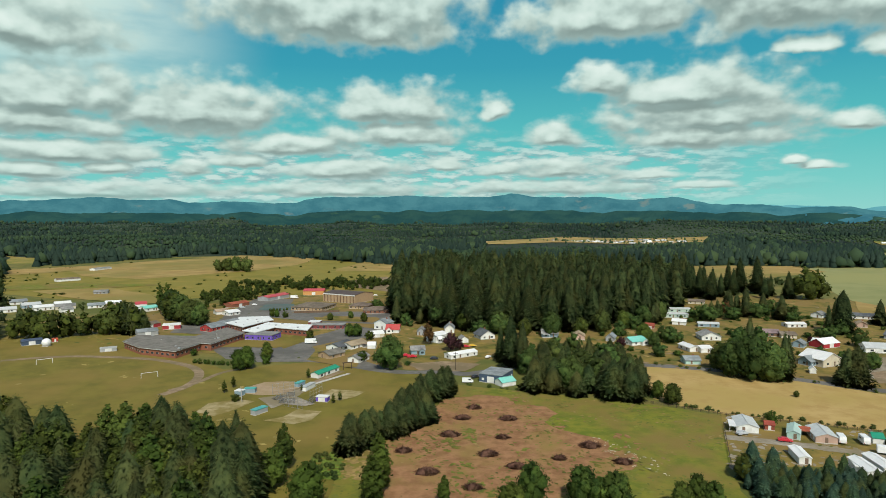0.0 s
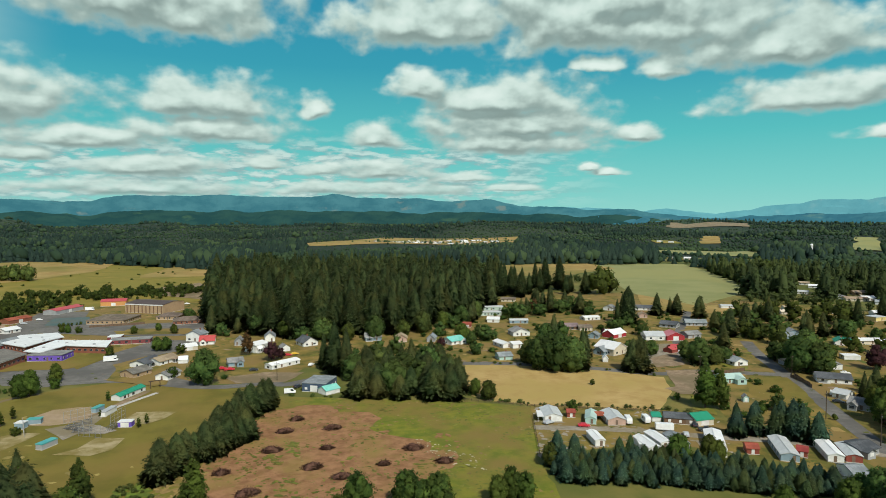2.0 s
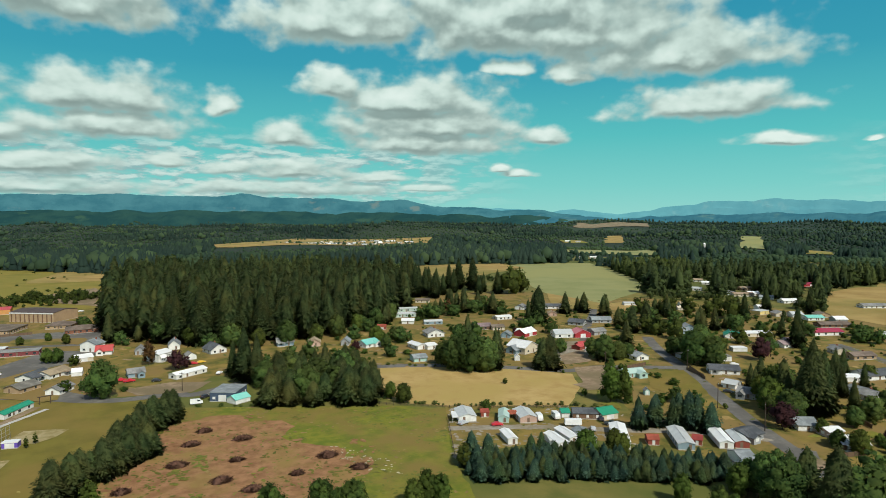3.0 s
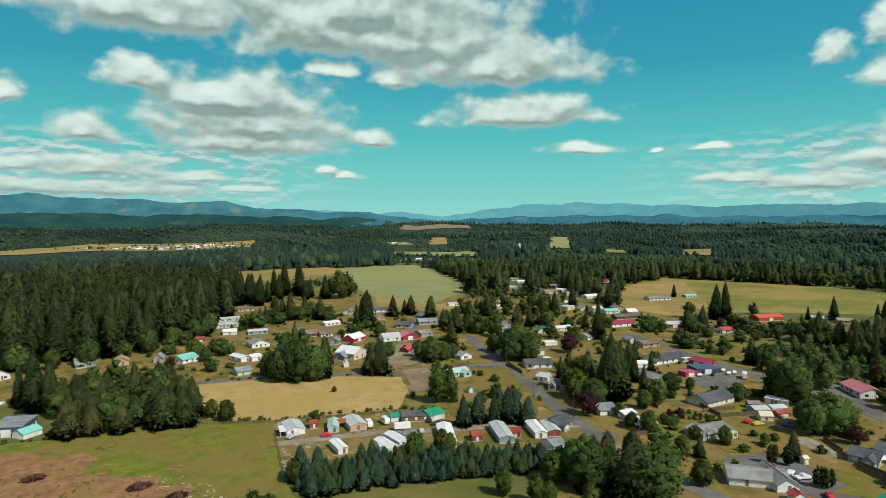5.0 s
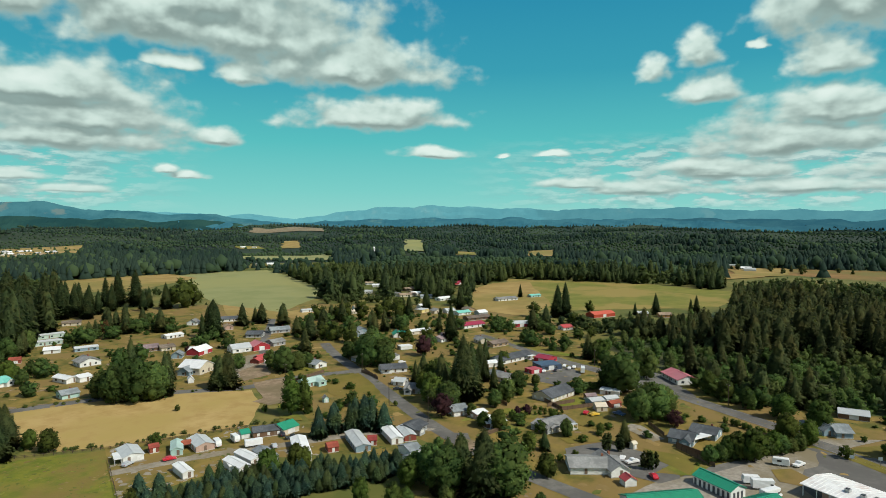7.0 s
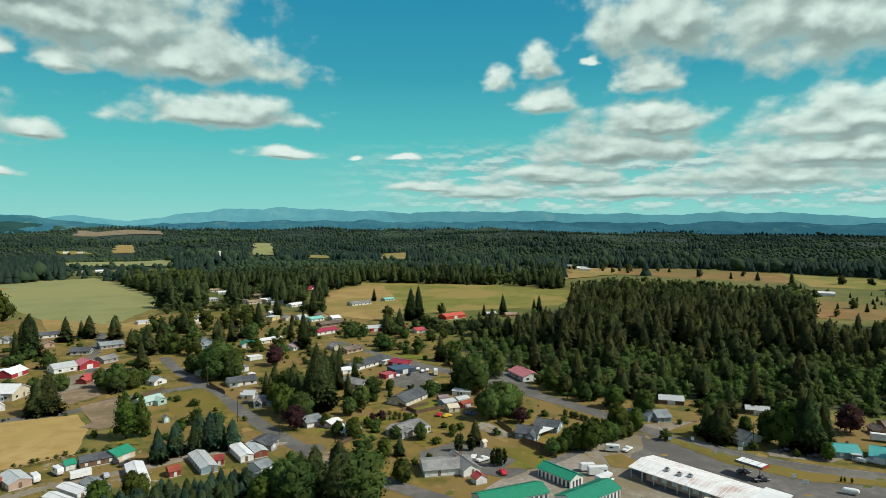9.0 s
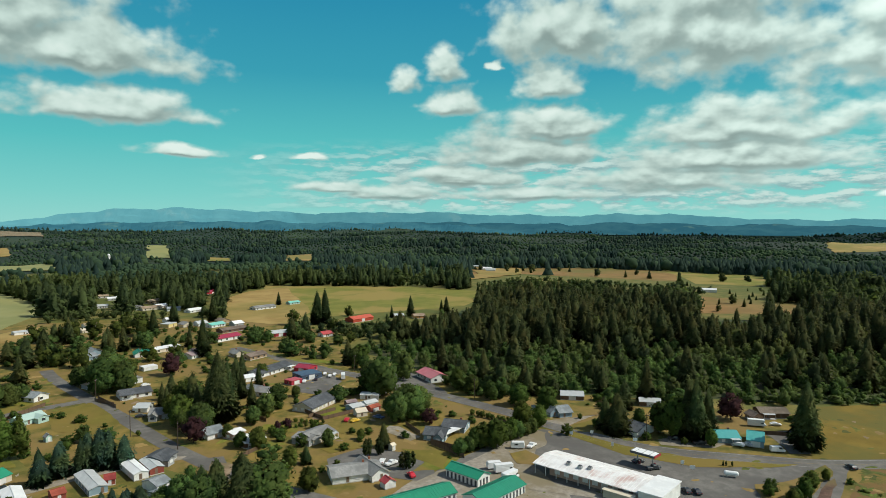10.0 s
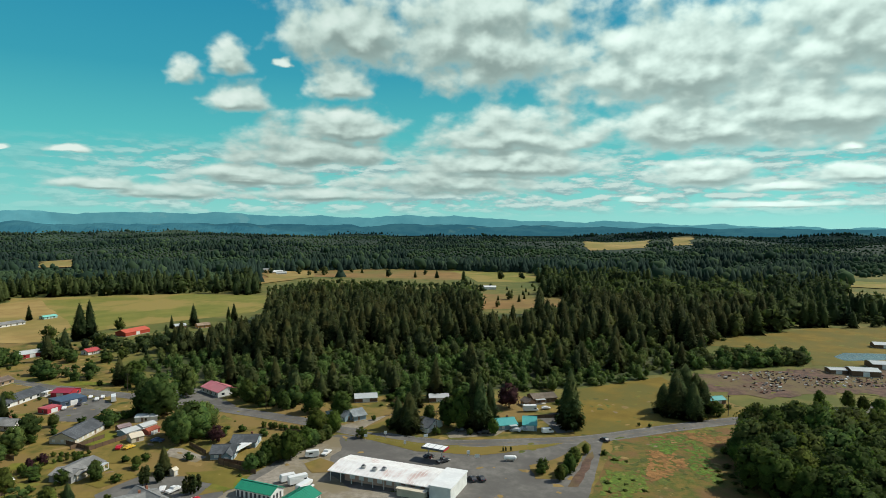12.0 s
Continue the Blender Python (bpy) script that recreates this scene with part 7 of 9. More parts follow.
def store(x, y, turn, w, d):
    home = new("store")
    home.location, home.rotation_euler = (x, y, 0.08), (0, 0, radians(turn))
    tagged(home, "long low store with ribbed white metal roof, rust-stained", "store")
    part("wall", boxed(-w / 2 + 5, -d / 2 + 2.2, 0, w / 2, d / 2, 3.3), WALLS["PINKW"], home)
    r = part("roof", roof_mesh(w, d, 1.1, "x", 0.3, 0.2), STREAKED, home, "ribbed white metal roof with rust streaks")
    r.location.z = 3.4
    roof_ribs(r, w, d, 1.1, 0.3, 0.2, 1.25, ROOFS["WHITE"])
    for k in range(10):
        px = -w / 2 + 0.5 + k * (w - 1) / 9
        part("post", boxed(px - 0.1, -d / 2 + 0.1, 0, px + 0.1, -d / 2 + 0.3, 3.4), TRIM, home)
    for k in range(9):
        px = -w / 2 + 8 + k * (w - 10) / 8
        window(home, px, -d / 2 + 2.2, 1.6, 180, 1.6, 1.3)
    for px, py in ((-8, -3.0), (-3.5, -3.4), (-0.5, -2.2)):
        u = part("roof_unit", boxed(px - 0.7, py - 0.6, 3.9, px + 0.7, py + 0.6, 5.1), STEEL, home, "grey rooftop cooling unit")
        part("fan_hood", boxed(px - 0.45, py - 0.4, 5.1, px + 0.45, py + 0.4, 5.35), ROOFS["CHARCOAL"], u)
    annex = part("annex", boxed(w / 2, -d / 2 - 1.0, 0, w / 2 + 7.2, d / 2 - 1.0, 4.4), WALLS["WHITEW"], home, "white block annex")
    part("annex_roof", boxed(w / 2 - 0.2, -d / 2 - 1.3, 4.4, w / 2 + 7.5, d / 2 - 0.7, 4.75), ROOFS["WHITE"], annex)
    porch = part("lean_to", boxed(w / 2 - 11, -d / 2 - 2.4, 0, w / 2 - 1.2, -d / 2 + 0.1, 2.4), WALLS["CREAM"], home, "cream lean-to")
    part("lean_to_roof", boxed(w / 2 - 11.3, -d / 2 - 2.7, 2.4, w / 2 - 0.9, -d / 2 + 0.1, 2.6), ROOFS["CREAMR"], porch)
    return home


store(213.0, 5.7, -115.3, 38.0, 15.4)


def fuel_canopy(x, y, turn):
    home = new("fuel_canopy")
    home.location, home.rotation_euler = (x, y, 0.08), (0, 0, radians(turn))
    tagged(home, "flat white fuel canopy with dark edge on two posts", "fuel canopy")
    deck = part("deck", boxed(-4.6, -2.4, 4.3, 4.6, 2.4, 5.0), ROOFS["CHARCOAL"], home, "dark canopy edge")
    part("top", boxed(-4.3, -2.1, 5.0, 4.3, 2.1, 5.06), ROOFS["WHITE"], deck)
    for k in (-1, 0, 1):
        part("gutter", boxed(k * 2.6 - 0.1, -2.1, 5.06, k * 2.6 + 0.1, 2.1, 5.18), ROOFS["GREYW"], deck)
    part("end_panel", boxed(4.6, -2.4, 4.3, 4.75, 2.4, 5.05), WALLS["RED"], deck, "red end panel")
    for s in (-1, 1):
        part("post", boxed(s * 2.8 - 0.15, -0.15, 0, s * 2.8 + 0.15, 0.15, 4.3), STEEL, home)
        part("island", boxed(s * 2.8 - 1.4, -0.5, 0, s * 2.8 + 1.4, 0.5, 0.16), CONCRETE, home)
        pump = part("pump", boxed(s * 2.8 + 0.5, -0.3, 0.16, s * 2.8 + 1.2, 0.3, 1.9), WALLS["REDBRW"], home, "dark red fuel pump")
        part("dial_panel", boxed(s * 2.8 + 0.6, -0.33, 1.2, s * 2.8 + 1.1, -0.3, 1.7), TRIM, pump)
    return home


fuel_canopy(230.9, -11.2, -119.5)

# ---- vehicles ----
PAINTS = {"white": ((0.70, 0.70, 0.69), (0.78, 0.78, 0.77)), "silver": ((0.38, 0.40, 0.42), (0.46, 0.48, 0.50)), "dark": ((0.02, 0.022, 0.028), (0.04, 0.042, 0.05)),
          "red": ((0.45, 0.015, 0.03), (0.52, 0.025, 0.04)), "blue": ((0.05, 0.10, 0.22), (0.07, 0.14, 0.28)), "yellow": ((0.65, 0.40, 0.04), (0.70, 0.45, 0.06))}
PAINTS = {k: surface(k + "_car_paint", a, b, 0.8, rough=0.3, spec=0.6) for k, (a, b) in PAINTS.items()}
RUBBER = surface("tyre_rubber", (0.015, 0.015, 0.015), (0.03, 0.03, 0.03), 5.0, rough=0.9)
LAMP_RED = surface("red_lens", (0.40, 0.01, 0.01), (0.45, 0.02, 0.02), 3.0, rough=0.2)
SIDES = {
    "car": ([(-2.25, 0.35), (2.2, 0.35), (2.25, 0.7), (1.3, 0.9), (0.55, 1.42), (-1.1, 1.45), (-1.75, 1.0), (-2.25, 0.92)], [(0.98, 0.95), (0.5, 1.36), (-1.05, 1.38), (-1.55, 0.98)], 1.8),
    "pickup": ([(-2.7, 0.45), (2.6, 0.45), (2.65, 0.95), (1.5, 1.08), (0.85, 1.72), (-0.6, 1.74), (-0.75, 1.1), (-2.7, 1.08)], [(1.2, 1.12), (0.8, 1.64), (-0.55, 1.66), (-0.62, 1.12)], 1.95),
    "van": ([(-2.6, 0.4), (2.5, 0.4), (2.55, 1.0), (1.9, 1.25), (1.3, 2.15), (-2.5, 2.25), (-2.62, 1.2)], [(1.65, 1.28), (1.15, 2.0), (0.2, 2.02), (0.2, 1.28)], 2.0),
    "motorhome": ([(-3.6, 0.5), (3.5, 0.5), (3.55, 1.1), (2.8, 1.4), (2.5, 1.95), (3.0, 2.3), (2.9, 3.0), (-3.6, 3.05)], [(2.75, 1.42), (2.48, 1.9), (1.6, 1.9), (1.6, 1.42)], 2.35),
    "camper_trailer": ([(-2.6, 0.55), (2.4, 0.55), (2.7, 1.3), (2.3, 2.6), (-2.4, 2.7), (-2.7, 1.6)], [(1.2, 1.5), (1.2, 2.1), (-0.2, 2.1), (-0.2, 1.5)], 2.3),
    "box_trailer": ([(-3.2, 0.6), (3.2, 0.6), (3.2, 2.7), (-3.2, 2.7)], [(-1.0, 1.5), (-1.0, 2.0), (-1.8, 2.0), (-1.8, 1.5)], 2.4),
}


def prism(side, half, taper=0.0):
    bm = bmesh.new()
    rows = [[bm.verts.new((x, s * (half - (taper if z > 1.2 else 0)), z)) for x, z in side] for s in (-1, 1)]
    bm.faces.new(rows[0])
    bm.faces.new(rows[1][::-1])
    n = len(side)
    for k in range(n):
        bm.faces.new((rows[0][k], rows[1][k], rows[1][(k + 1) % n], rows[0][(k + 1) % n]))
    bmesh.ops.recalc_face_normals(bm, faces=bm.faces[:])
    return bm


def vehicle(kind, paint):
    side, glass, width = SIDES[kind]
    ob = new(kind)
    words = kind.replace("_", " ")
    tagged(ob, f"{paint} {words} parked on open ground", words.split()[-1] if kind != "camper_trailer" else "camper", "parked vehicles")
    bm = prism(side, width / 2, 0.12)
    bmesh.ops.bevel(bm, geom=bm.edges[:], offset=0.06, segments=1, affect="EDGES")
    part("body", bm, PAINTS[paint], ob)
    part("side_glass", prism(glass, width / 2 - 0.09), GLASS, ob, "dark side windows")
    front = max(p[0] for p in side)
    back = min(p[0] for p in side)
    for s in (-1, 1):
        part("headlight", boxed(front - 0.12, s * width * 0.36 - 0.18, 0.62, front - 0.01, s * width * 0.36 + 0.18, 0.78), TRIM, ob)
        part("tail_light", boxed(back - 0.01, s * width * 0.38 - 0.12, 0.75, back + 0.06, s * width * 0.38 + 0.12, 0.95), LAMP_RED, ob)
        for at in ((front * 0.62, back * 0.62) if "trailer" not in kind else (-0.4, 0.4)):
            bm = bmesh.new()
            bmesh.ops.create_cone(bm, cap_ends=True, segments=14, radius1=0.34, radius2=0.34, depth=0.24, matrix=Matrix.Translation((at, s * (width / 2 - 0.14), 0.34)) @ Matrix.Rotation(math.pi / 2, 4, "X"))
            w = part("wheel", bm, RUBBER, ob)
            bm = bmesh.new()
            bmesh.ops.create_cone(bm, cap_ends=True, segments=10, radius1=0.2, radius2=0.16, depth=0.26, matrix=Matrix.Translation((at, s * (width / 2 - 0.14), 0.34)) @ Matrix.Rotation(math.pi / 2, 4, "X"))
            part("rim", bm, STEEL, w)
    return ob


CAR_STOCK = {}


def park(kind, paint, x, y, turn):
    m = pose(x, y, 0.16, 0, 0, turn)
    if (kind, paint) not in CAR_STOCK:
        CAR_STOCK[kind, paint] = vehicle(kind, paint)
        CAR_STOCK[kind, paint].matrix_basis = m
        return CAR_STOCK[kind, paint]
    return copy_thing(CAR_STOCK[kind, paint], m)


PARKED = [("car", "red", 114, 206, -20), ("car", "silver", 103, 213, 20), ("car", "dark", 154, 195, 60), ("pickup", "dark", 154, 189, -25), ("car", "silver", 144, 187, 60),
          ("camper_trailer", "white", 132, 205, 70), ("camper_trailer", "white", 139, 204, 75), ("box_trailer", "white", 140, 194, -25), ("car", "white", 24, 334, 60),
          ("car", "dark", -5, 331, 0), ("pickup", "red", -17, 335, 10), ("pickup", "red", -21, 338, 5), ("car", "red", 13, 362, 0), ("car", "yellow", 17, 364, 10),
          ("motorhome", "white", -80, 375, 10), ("van", "white", 11, 283, 0), ("car", "dark", 15, 292, 40), ("car", "white", -165, 545, 15), ("car", "silver", -170, 528, 20)]
PARKED_TOWN = [("motorhome", "white", -141, 591, 0), ("car", "white", -66, 609, 0), ("car", "red", -52, 609, 0), ("car", "white", 277, 240, -30), ("pickup", "dark", 267, 236, -30),
               ("van", "white", 239, 211, -50), ("car", "dark", 231, 203, -50), ("pickup", "yellow", 246, 211, -20), ("car", "white", 321, 154, 20), ("car", "white", 325, 153, 20),
               ("motorhome", "white", 319, 145, 25), ("car", "white", 209, 80, 10), ("pickup", "white", 208, 76, -30), ("car", "red", 200, 66, 40), ("car", "silver", 178, 125, -40),
               ("car", "white", 172, 120, -40), ("pickup", "blue", 257, 100, 80), ("car", "red", 250, 112, 10), ("car", "yellow", 250, 108, -30)]
PARKED_YARD = [("camper_trailer", "white", 214, 40, -60), ("motorhome", "white", 212, 36, -60), ("motorhome", "white", 206, 33, -30), ("camper_trailer", "white", 236, 35, 100), ("pickup", "white", 239, 30, -20),
               ("pickup", "dark", 228, -14, -60), ("pickup", "dark", 262, -24, -90), ("car", "dark", 233, -9, -60), ("car", "white", 325, 159, 20), ("car", "dark", 312, 158, 20), ("car", "white", 306, 162, 20),
               ("car", "white", 261, -47, 60), ("car", "silver", 262, -50, 60), ("van", "white", 258, -60, -80), ("pickup", "dark", 259, -33, -80), ("car", "dark", 211, -23, 20), ("car", "dark", 211, -26, 20),
               ("motorhome", "white", 289, -59, -90), ("car", "white", 292, -67, -80), ("car", "dark", 247, -81, 20), ("pickup", "red", 205, 302, 60)]
for row in PARKED + PARKED_TOWN + PARKED_YARD:
    park(*row)


# ---- poles, signs, tank ----
def utility_pole(x, y, height, turn):
    ob = new("utility_pole")
    ob.location, ob.rotation_euler = (x, y, 0), (0, 0, radians(turn))
    tagged(ob, "weathered brown wooden utility pole with crossarm", "utility pole", "utility poles")
    bm = bmesh.new()
    bmesh.ops.create_cone(bm, cap_ends=True, segments=8, radius1=0.17, radius2=0.11, depth=height, matrix=Matrix.Translation((0, 0, height / 2)))
    part("pole", bm, BARK, ob)
    arm = part("crossarm", boxed(-1.2, -0.16, height - 0.9, 1.2, -0.04, height - 0.75), BARK, ob)
    for k in (-1.05, -0.5, 0.5, 1.05):
        bm = bmesh.new()
        bmesh.ops.create_cone(bm, cap_ends=True, segments=6, radius1=0.05, radius2=0.03, depth=0.18, matrix=Matrix.Translation((k, -0.1, height - 0.66)))
        part("insulator", bm, TRIM, arm)
    return ob


for x, y, hgt, turn in [(208, 188, 11, 40), (201, 160, 11, 40), (210, 263, 9, 0), (106, 419, 11, 0), (300, 66, 10, 60), (258, -13, 11, 80), (276, -148, 10, 80), (7, 436, 15, 0), (-1, 436, 11, 0), (6, 308, 9, 0), (337, 146, 10, 60), (250, 246, 10, 20)]:
    utility_pole(x, y, hgt, turn)


def roadside_sign(x, y, w, h, high):
    ob = new("roadside_sign")
    ob.location, ob.rotation_euler = (x, y, 0), (0, 0, radians(-90))
    tagged(ob, "small white roadside sign on a post", "sign", "roadside signs")
    part("post", boxed(-0.06, -0.06, 0, 0.06, 0.06, high), STEEL, ob)
    part("panel", boxed(-w / 2, -0.12, high - h, w / 2, -0.06, high), ROOFS["WHITE"], ob)
    return ob


for x, y, w, h, high in [(254, 16, 1.4, 1.2, 2.6), (255, 8, 1.2, 1.2, 3.4), (246, 0, 1.0, 1.4, 2.4), (234, -24, 1.2, 1.4, 2.2), (231, -27, 1.8, 1.2, 1.8), (238, -8, 1.6, 1.2, 7.5)]:
    roadside_sign(x, y, w, h, high)


def gas_tank(x, y, turn):
    ob = new("gas_tank")
    ob.location, ob.rotation_euler = (x, y, 0.08), (0, 0, radians(turn))
    tagged(ob, "white horizontal gas tank on two saddles", "tank")
    bm = bmesh.new()
    bmesh.ops.create_uvsphere(bm, u_segments=16, v_segments=12, radius=0.8)
    for v in bm.verts:
        v.co.x += 1.6 if v.co.x > 0.01 else -1.6 if v.co.x < -0.01 else 0
        v.co.z += 1.3
    part("shell", bm, ROOFS["WHITE"], ob)
    for s in (-1, 1):
        part("saddle", boxed(s * 1.3 - 0.15, -0.6, 0, s * 1.3 + 0.15, 0.6, 0.75), CONCRETE, ob)
    return ob


gas_tank(228, -39, -95)


# ---- the school's main blocks ----
school_hall([(-187.6, 363.1), (-188.0, 383.2), (-150.9, 378.7), (-142.1, 408.7), (-124.2, 389.0), (-132.5, 354.7), (-138.9, 356.7), (-144.4, 334.6), (-169.7, 345.5)], 4.3, "BROWNG", "BRICK", "long low red brick school with grey-brown roof")
school_hall([(-149.7, 426.9), (-148.1, 453.3), (-128.0, 456.7), (-119.5, 439.0), (-125.6, 428.1), (-131.9, 409.8)], 4.2, "WHITE", "BRICK", "red brick school wing with white flat roof")
school_hall([(-128.6, 396.9), (-121.0, 429.0), (-88.0, 418.1), (-86.7, 397.2), (-110.6, 408.4), (-118.3, 390.1)], 4.2, "WHITE", "BRICK", "angled red brick school wing with white roof")


# ---- heaps of brush on the clearing ----
BRUSH = surface("brush_twigs", (0.066, 0.031, 0.022), (0.140, 0.068, 0.046), 1.5, (0.090, 0.046, 0.028), 0.4, rough=0.95)


def brush_pile(x, y, size, seed):
    rng = np.random.default_rng(seed)
    n = 26
    v, f = [(0, 0, size * 0.52)], []
    for ring, (r, z) in enumerate(((0.35, 0.46), (0.7, 0.26), (1.0, 0.0))):
        for k in range(n):
            a = k * math.tau / n
            q = r * size * (1 + 0.22 * math.sin(2 * a + seed) + 0.12 * math.sin(5 * a + 2 * seed)) * rng.uniform(0.8, 1.15)
            v.append((q * math.cos(a), q * math.sin(a) * 0.8, z * size * rng.uniform(0.7, 1.25)))
    for k in range(n):
        f.append((0, 1 + k, 1 + (k + 1) % n))
        for ring in range(2):
            a, b = 1 + ring * n, 1 + (ring + 1) * n
            f += [(a + k, b + k, b + (k + 1) % n), (a + k, b + (k + 1) % n, a + (k + 1) % n)]
    for _ in range(420):
        r, a = size * math.sqrt(rng.random()) * 1.25, rng.random() * 6.283
        p = np.array((r * math.cos(a), r * math.sin(a) * 0.8, size * 0.50 * max(0.05, 1 - r / size)))
        d = rng.normal(size=3) * (1, 1, 0.45)
        d *= rng.uniform(0.5, 1.3) / np.linalg.norm(d)
        s = np.cross(d, (0.3, 0.2, 1.0))
        s *= 0.06 / np.linalg.norm(s)
        k = len(v)
        v += [tuple(p - d - s), tuple(p - d + s), tuple(p + d + s * 0.4), tuple(p + d + (0, 0, 0.1))]
        f += [(k, k + 1, k + 2), (k, k + 2, k + 3), (k + 1, k + 3, k + 2)]
    ob = new("brush_heap")
    ob.location = (x, y, 0.08)
    mound = new("mound", mesh_tris("mound", np.array(v), np.array(f), BRUSH))
    mound.parent = ob
    for k in range(14):
        r, a = size * rng.uniform(0.2, 0.9), rng.random() * 6.283
        limb = new("branch", BRANCHES[k % 3])
        limb.parent = ob
        limb.matrix_basis = pose(r * math.cos(a), r * math.sin(a) * 0.8, size * 0.5 * (1 - r / size) + 0.15, 0, rng.uniform(-25, 25), rng.uniform(0, 360))
    return tagged(ob, "heap of dark brown cut brush on cleared soil", "brush pile", "brush heaps on the clearing")


def cut_limb(length, seed):
    """A crooked, tapering cut branch with one fork."""
    rng = random.Random(seed)
    v, f = [], []
    for reach, turn, start, thick in ((length, 0.0, 0.0, 0.10), (length * 0.5, 0.6, length * 0.4, 0.06)):
        k0 = len(v)
        for k in range(4):
            u = k / 3
            cx, cy, cz = start + reach * u * math.cos(turn) - length / 2, reach * u * math.sin(turn) + rng.uniform(-0.1, 0.1), rng.uniform(-0.08, 0.08)
            q = thick * (1 - 0.75 * u)
            v += [(cx, cy + q * math.cos(j * 2.094), cz + q * math.sin(j * 2.094)) for j in range(3)]
        for k in range(3):
            for j in range(3):
                a, b = k0 + 3 * k + j, k0 + 3 * k + (j + 1) % 3
                f += [(a, b, b + 3), (a, b + 3, a + 3)]
    return mesh_tris("branch", np.array(v), np.array(f), BRUSH)


BRANCHES = [cut_limb(q, k) for k, q in enumerate((2.6, 3.4, 2.0))]
for k, (x, y) in enumerate([(12, 245), (7, 232), (24, 231), (2, 214), (20, 211), (-13, 199), (14, 196), (-5, 182), (22, 186), (36, 192), (48, 203), (55, 189), (8, 171)]):
    brush_pile(x, y, (2.3, 2.5, 2.7, 2.8, 1.8, 2.2, 2.7, 2.8, 2.5, 1.7, 2.9, 2.4, 2.2)[k], k)


# ---- fences ----
def fence(x0, y0, x1, y1, high, label, gap=3.0):
    ob = new("fence")
    ob.location = (x0, y0, 0)
    tagged(ob, label, "fence")
    dx, dy = x1 - x0, y1 - y0
    length = math.hypot(dx, dy)
    ob.rotation_euler = (0, 0, math.atan2(dy, dx))
    n = int(length / gap)
    for k in range(n + 1):
        part("post", boxed(k * gap - 0.07, -0.07, 0, k * gap + 0.07, 0.07, high), BARK, ob)
    for z in (0.4, 0.75):
        part("rail", boxed(0, -0.1, z * high, length, -0.06, z * high + 0.12), BARK, ob)
    return ob


fence(101, 223, 86, 184, 1.3, "grey wooden rail fence beside the mobile homes")
fence(82, 251, 107, 234, 1.2, "old rail fence along the hay field")
fence(107, 234, 152, 214, 1.2, "old rail fence along the hay field")


# ---- playing field pieces ----
def goal(x, y, turn):
    ob = new("goal")
    ob.location, ob.rotation_euler = (x, y, 0.05), (0, 0, radians(turn))
    tagged(ob, "white tubular football goal on dry grass", "goal", "goals")
    for s in (-1, 1):
        part("upright", boxed(s * 3.6 - 0.08, -0.08, 0, s * 3.6 + 0.08, 0.08, 2.4), TRIM, ob)
        part("stay", boxed(s * 3.6 - 0.06, 0.08, 0, s * 3.6 + 0.06, 1.9, 0.12), TRIM, ob)
    part("crossbar", boxed(-3.6, -0.08, 2.4, 3.6, 0.08, 2.56), TRIM, ob)
    return ob


goal(-140, 295, 30)
goal(-209, 325, 40)


def gateway(x, y, turn):
    ob = new("gateway")
    ob.location, ob.rotation_euler = (x, y, 0.05), (0, 0, radians(turn))
    tagged(ob, "dark timber gateway beside the ball fields", "gateway")
    for s in (-1, 1):
        part("post", boxed(s * 2.0 - 0.15, -0.15, 0, s * 2.0 + 0.15, 0.15, 3.2), BARK, ob)
    part("beam", boxed(-2.8, -0.2, 3.2, 2.8, 0.2, 3.55), BARK, ob)
    return ob


gateway(-48, 310, 20)


# ---- salvage yard scrap ----
def scrap():
    rng = random.Random(9)
    bm = bmesh.new()
    for x, y in scatter([(352, -180), (360, -200), (362, -290), (318, -290), (322, -222), (312, -185)], 2.6, rng):
        if rng.random() < 0.75 and noise.noise((x * 0.05, y * 0.05, 3.0)) > -0.15:
            s, h = rng.uniform(0.25, 1.0), rng.uniform(0.2, 0.9)
            m = Matrix.Translation((x, y, 0.16)) @ Matrix.Rotation(rng.uniform(0, 3), 4, "Z")
            before = len(bm.verts)
            box(bm, -s, -s * 0.5, 0, s, s * 0.5, h)
            bm.verts.ensure_lookup_table()
            for v in bm.verts[before:]:
                v.co = m @ (v.co * Vector((1, 1, rng.uniform(0.5, 1.1))))
    me = bpy.data.meshes.new("scrap_heap")
    bm.to_mesh(me)
    bm.free()
    m, n = blank("mixed_scrap")
    isl = n.add("ShaderNodeNewGeometry").outputs["Random Per Island"]
    ramp = n.add("ShaderNodeValToRGB")
    ramp.color_ramp.interpolation = "CONSTANT"
    for at, c in ((0.15, (0.32, 0.31, 0.30)), (0.32, (0.09, 0.06, 0.045)), (0.62, (0.20, 0.09, 0.055)), (0.82, (0.16, 0.14, 0.13)), (0.92, (0.55, 0.55, 0.53))):
        e = ramp.color_ramp.elements.new(at)
        e.color = (*c, 1)
    n.set(ramp.inputs[0], isl)
    p = n.add("ShaderNodeBsdfPrincipled")
    p.inputs["Roughness"].default_value = 0.7
    n.set(p.inputs["Base Color"], ramp.outputs[0])
    n.set(n.add("ShaderNodeOutputMaterial").inputs[0], p.outputs[0])
    me.materials.append(m)
    return tagged(new("scrap_heap", me), "scattered grey and rusty scrap on brown earth", "scrap", kind="stuff")


scrap()

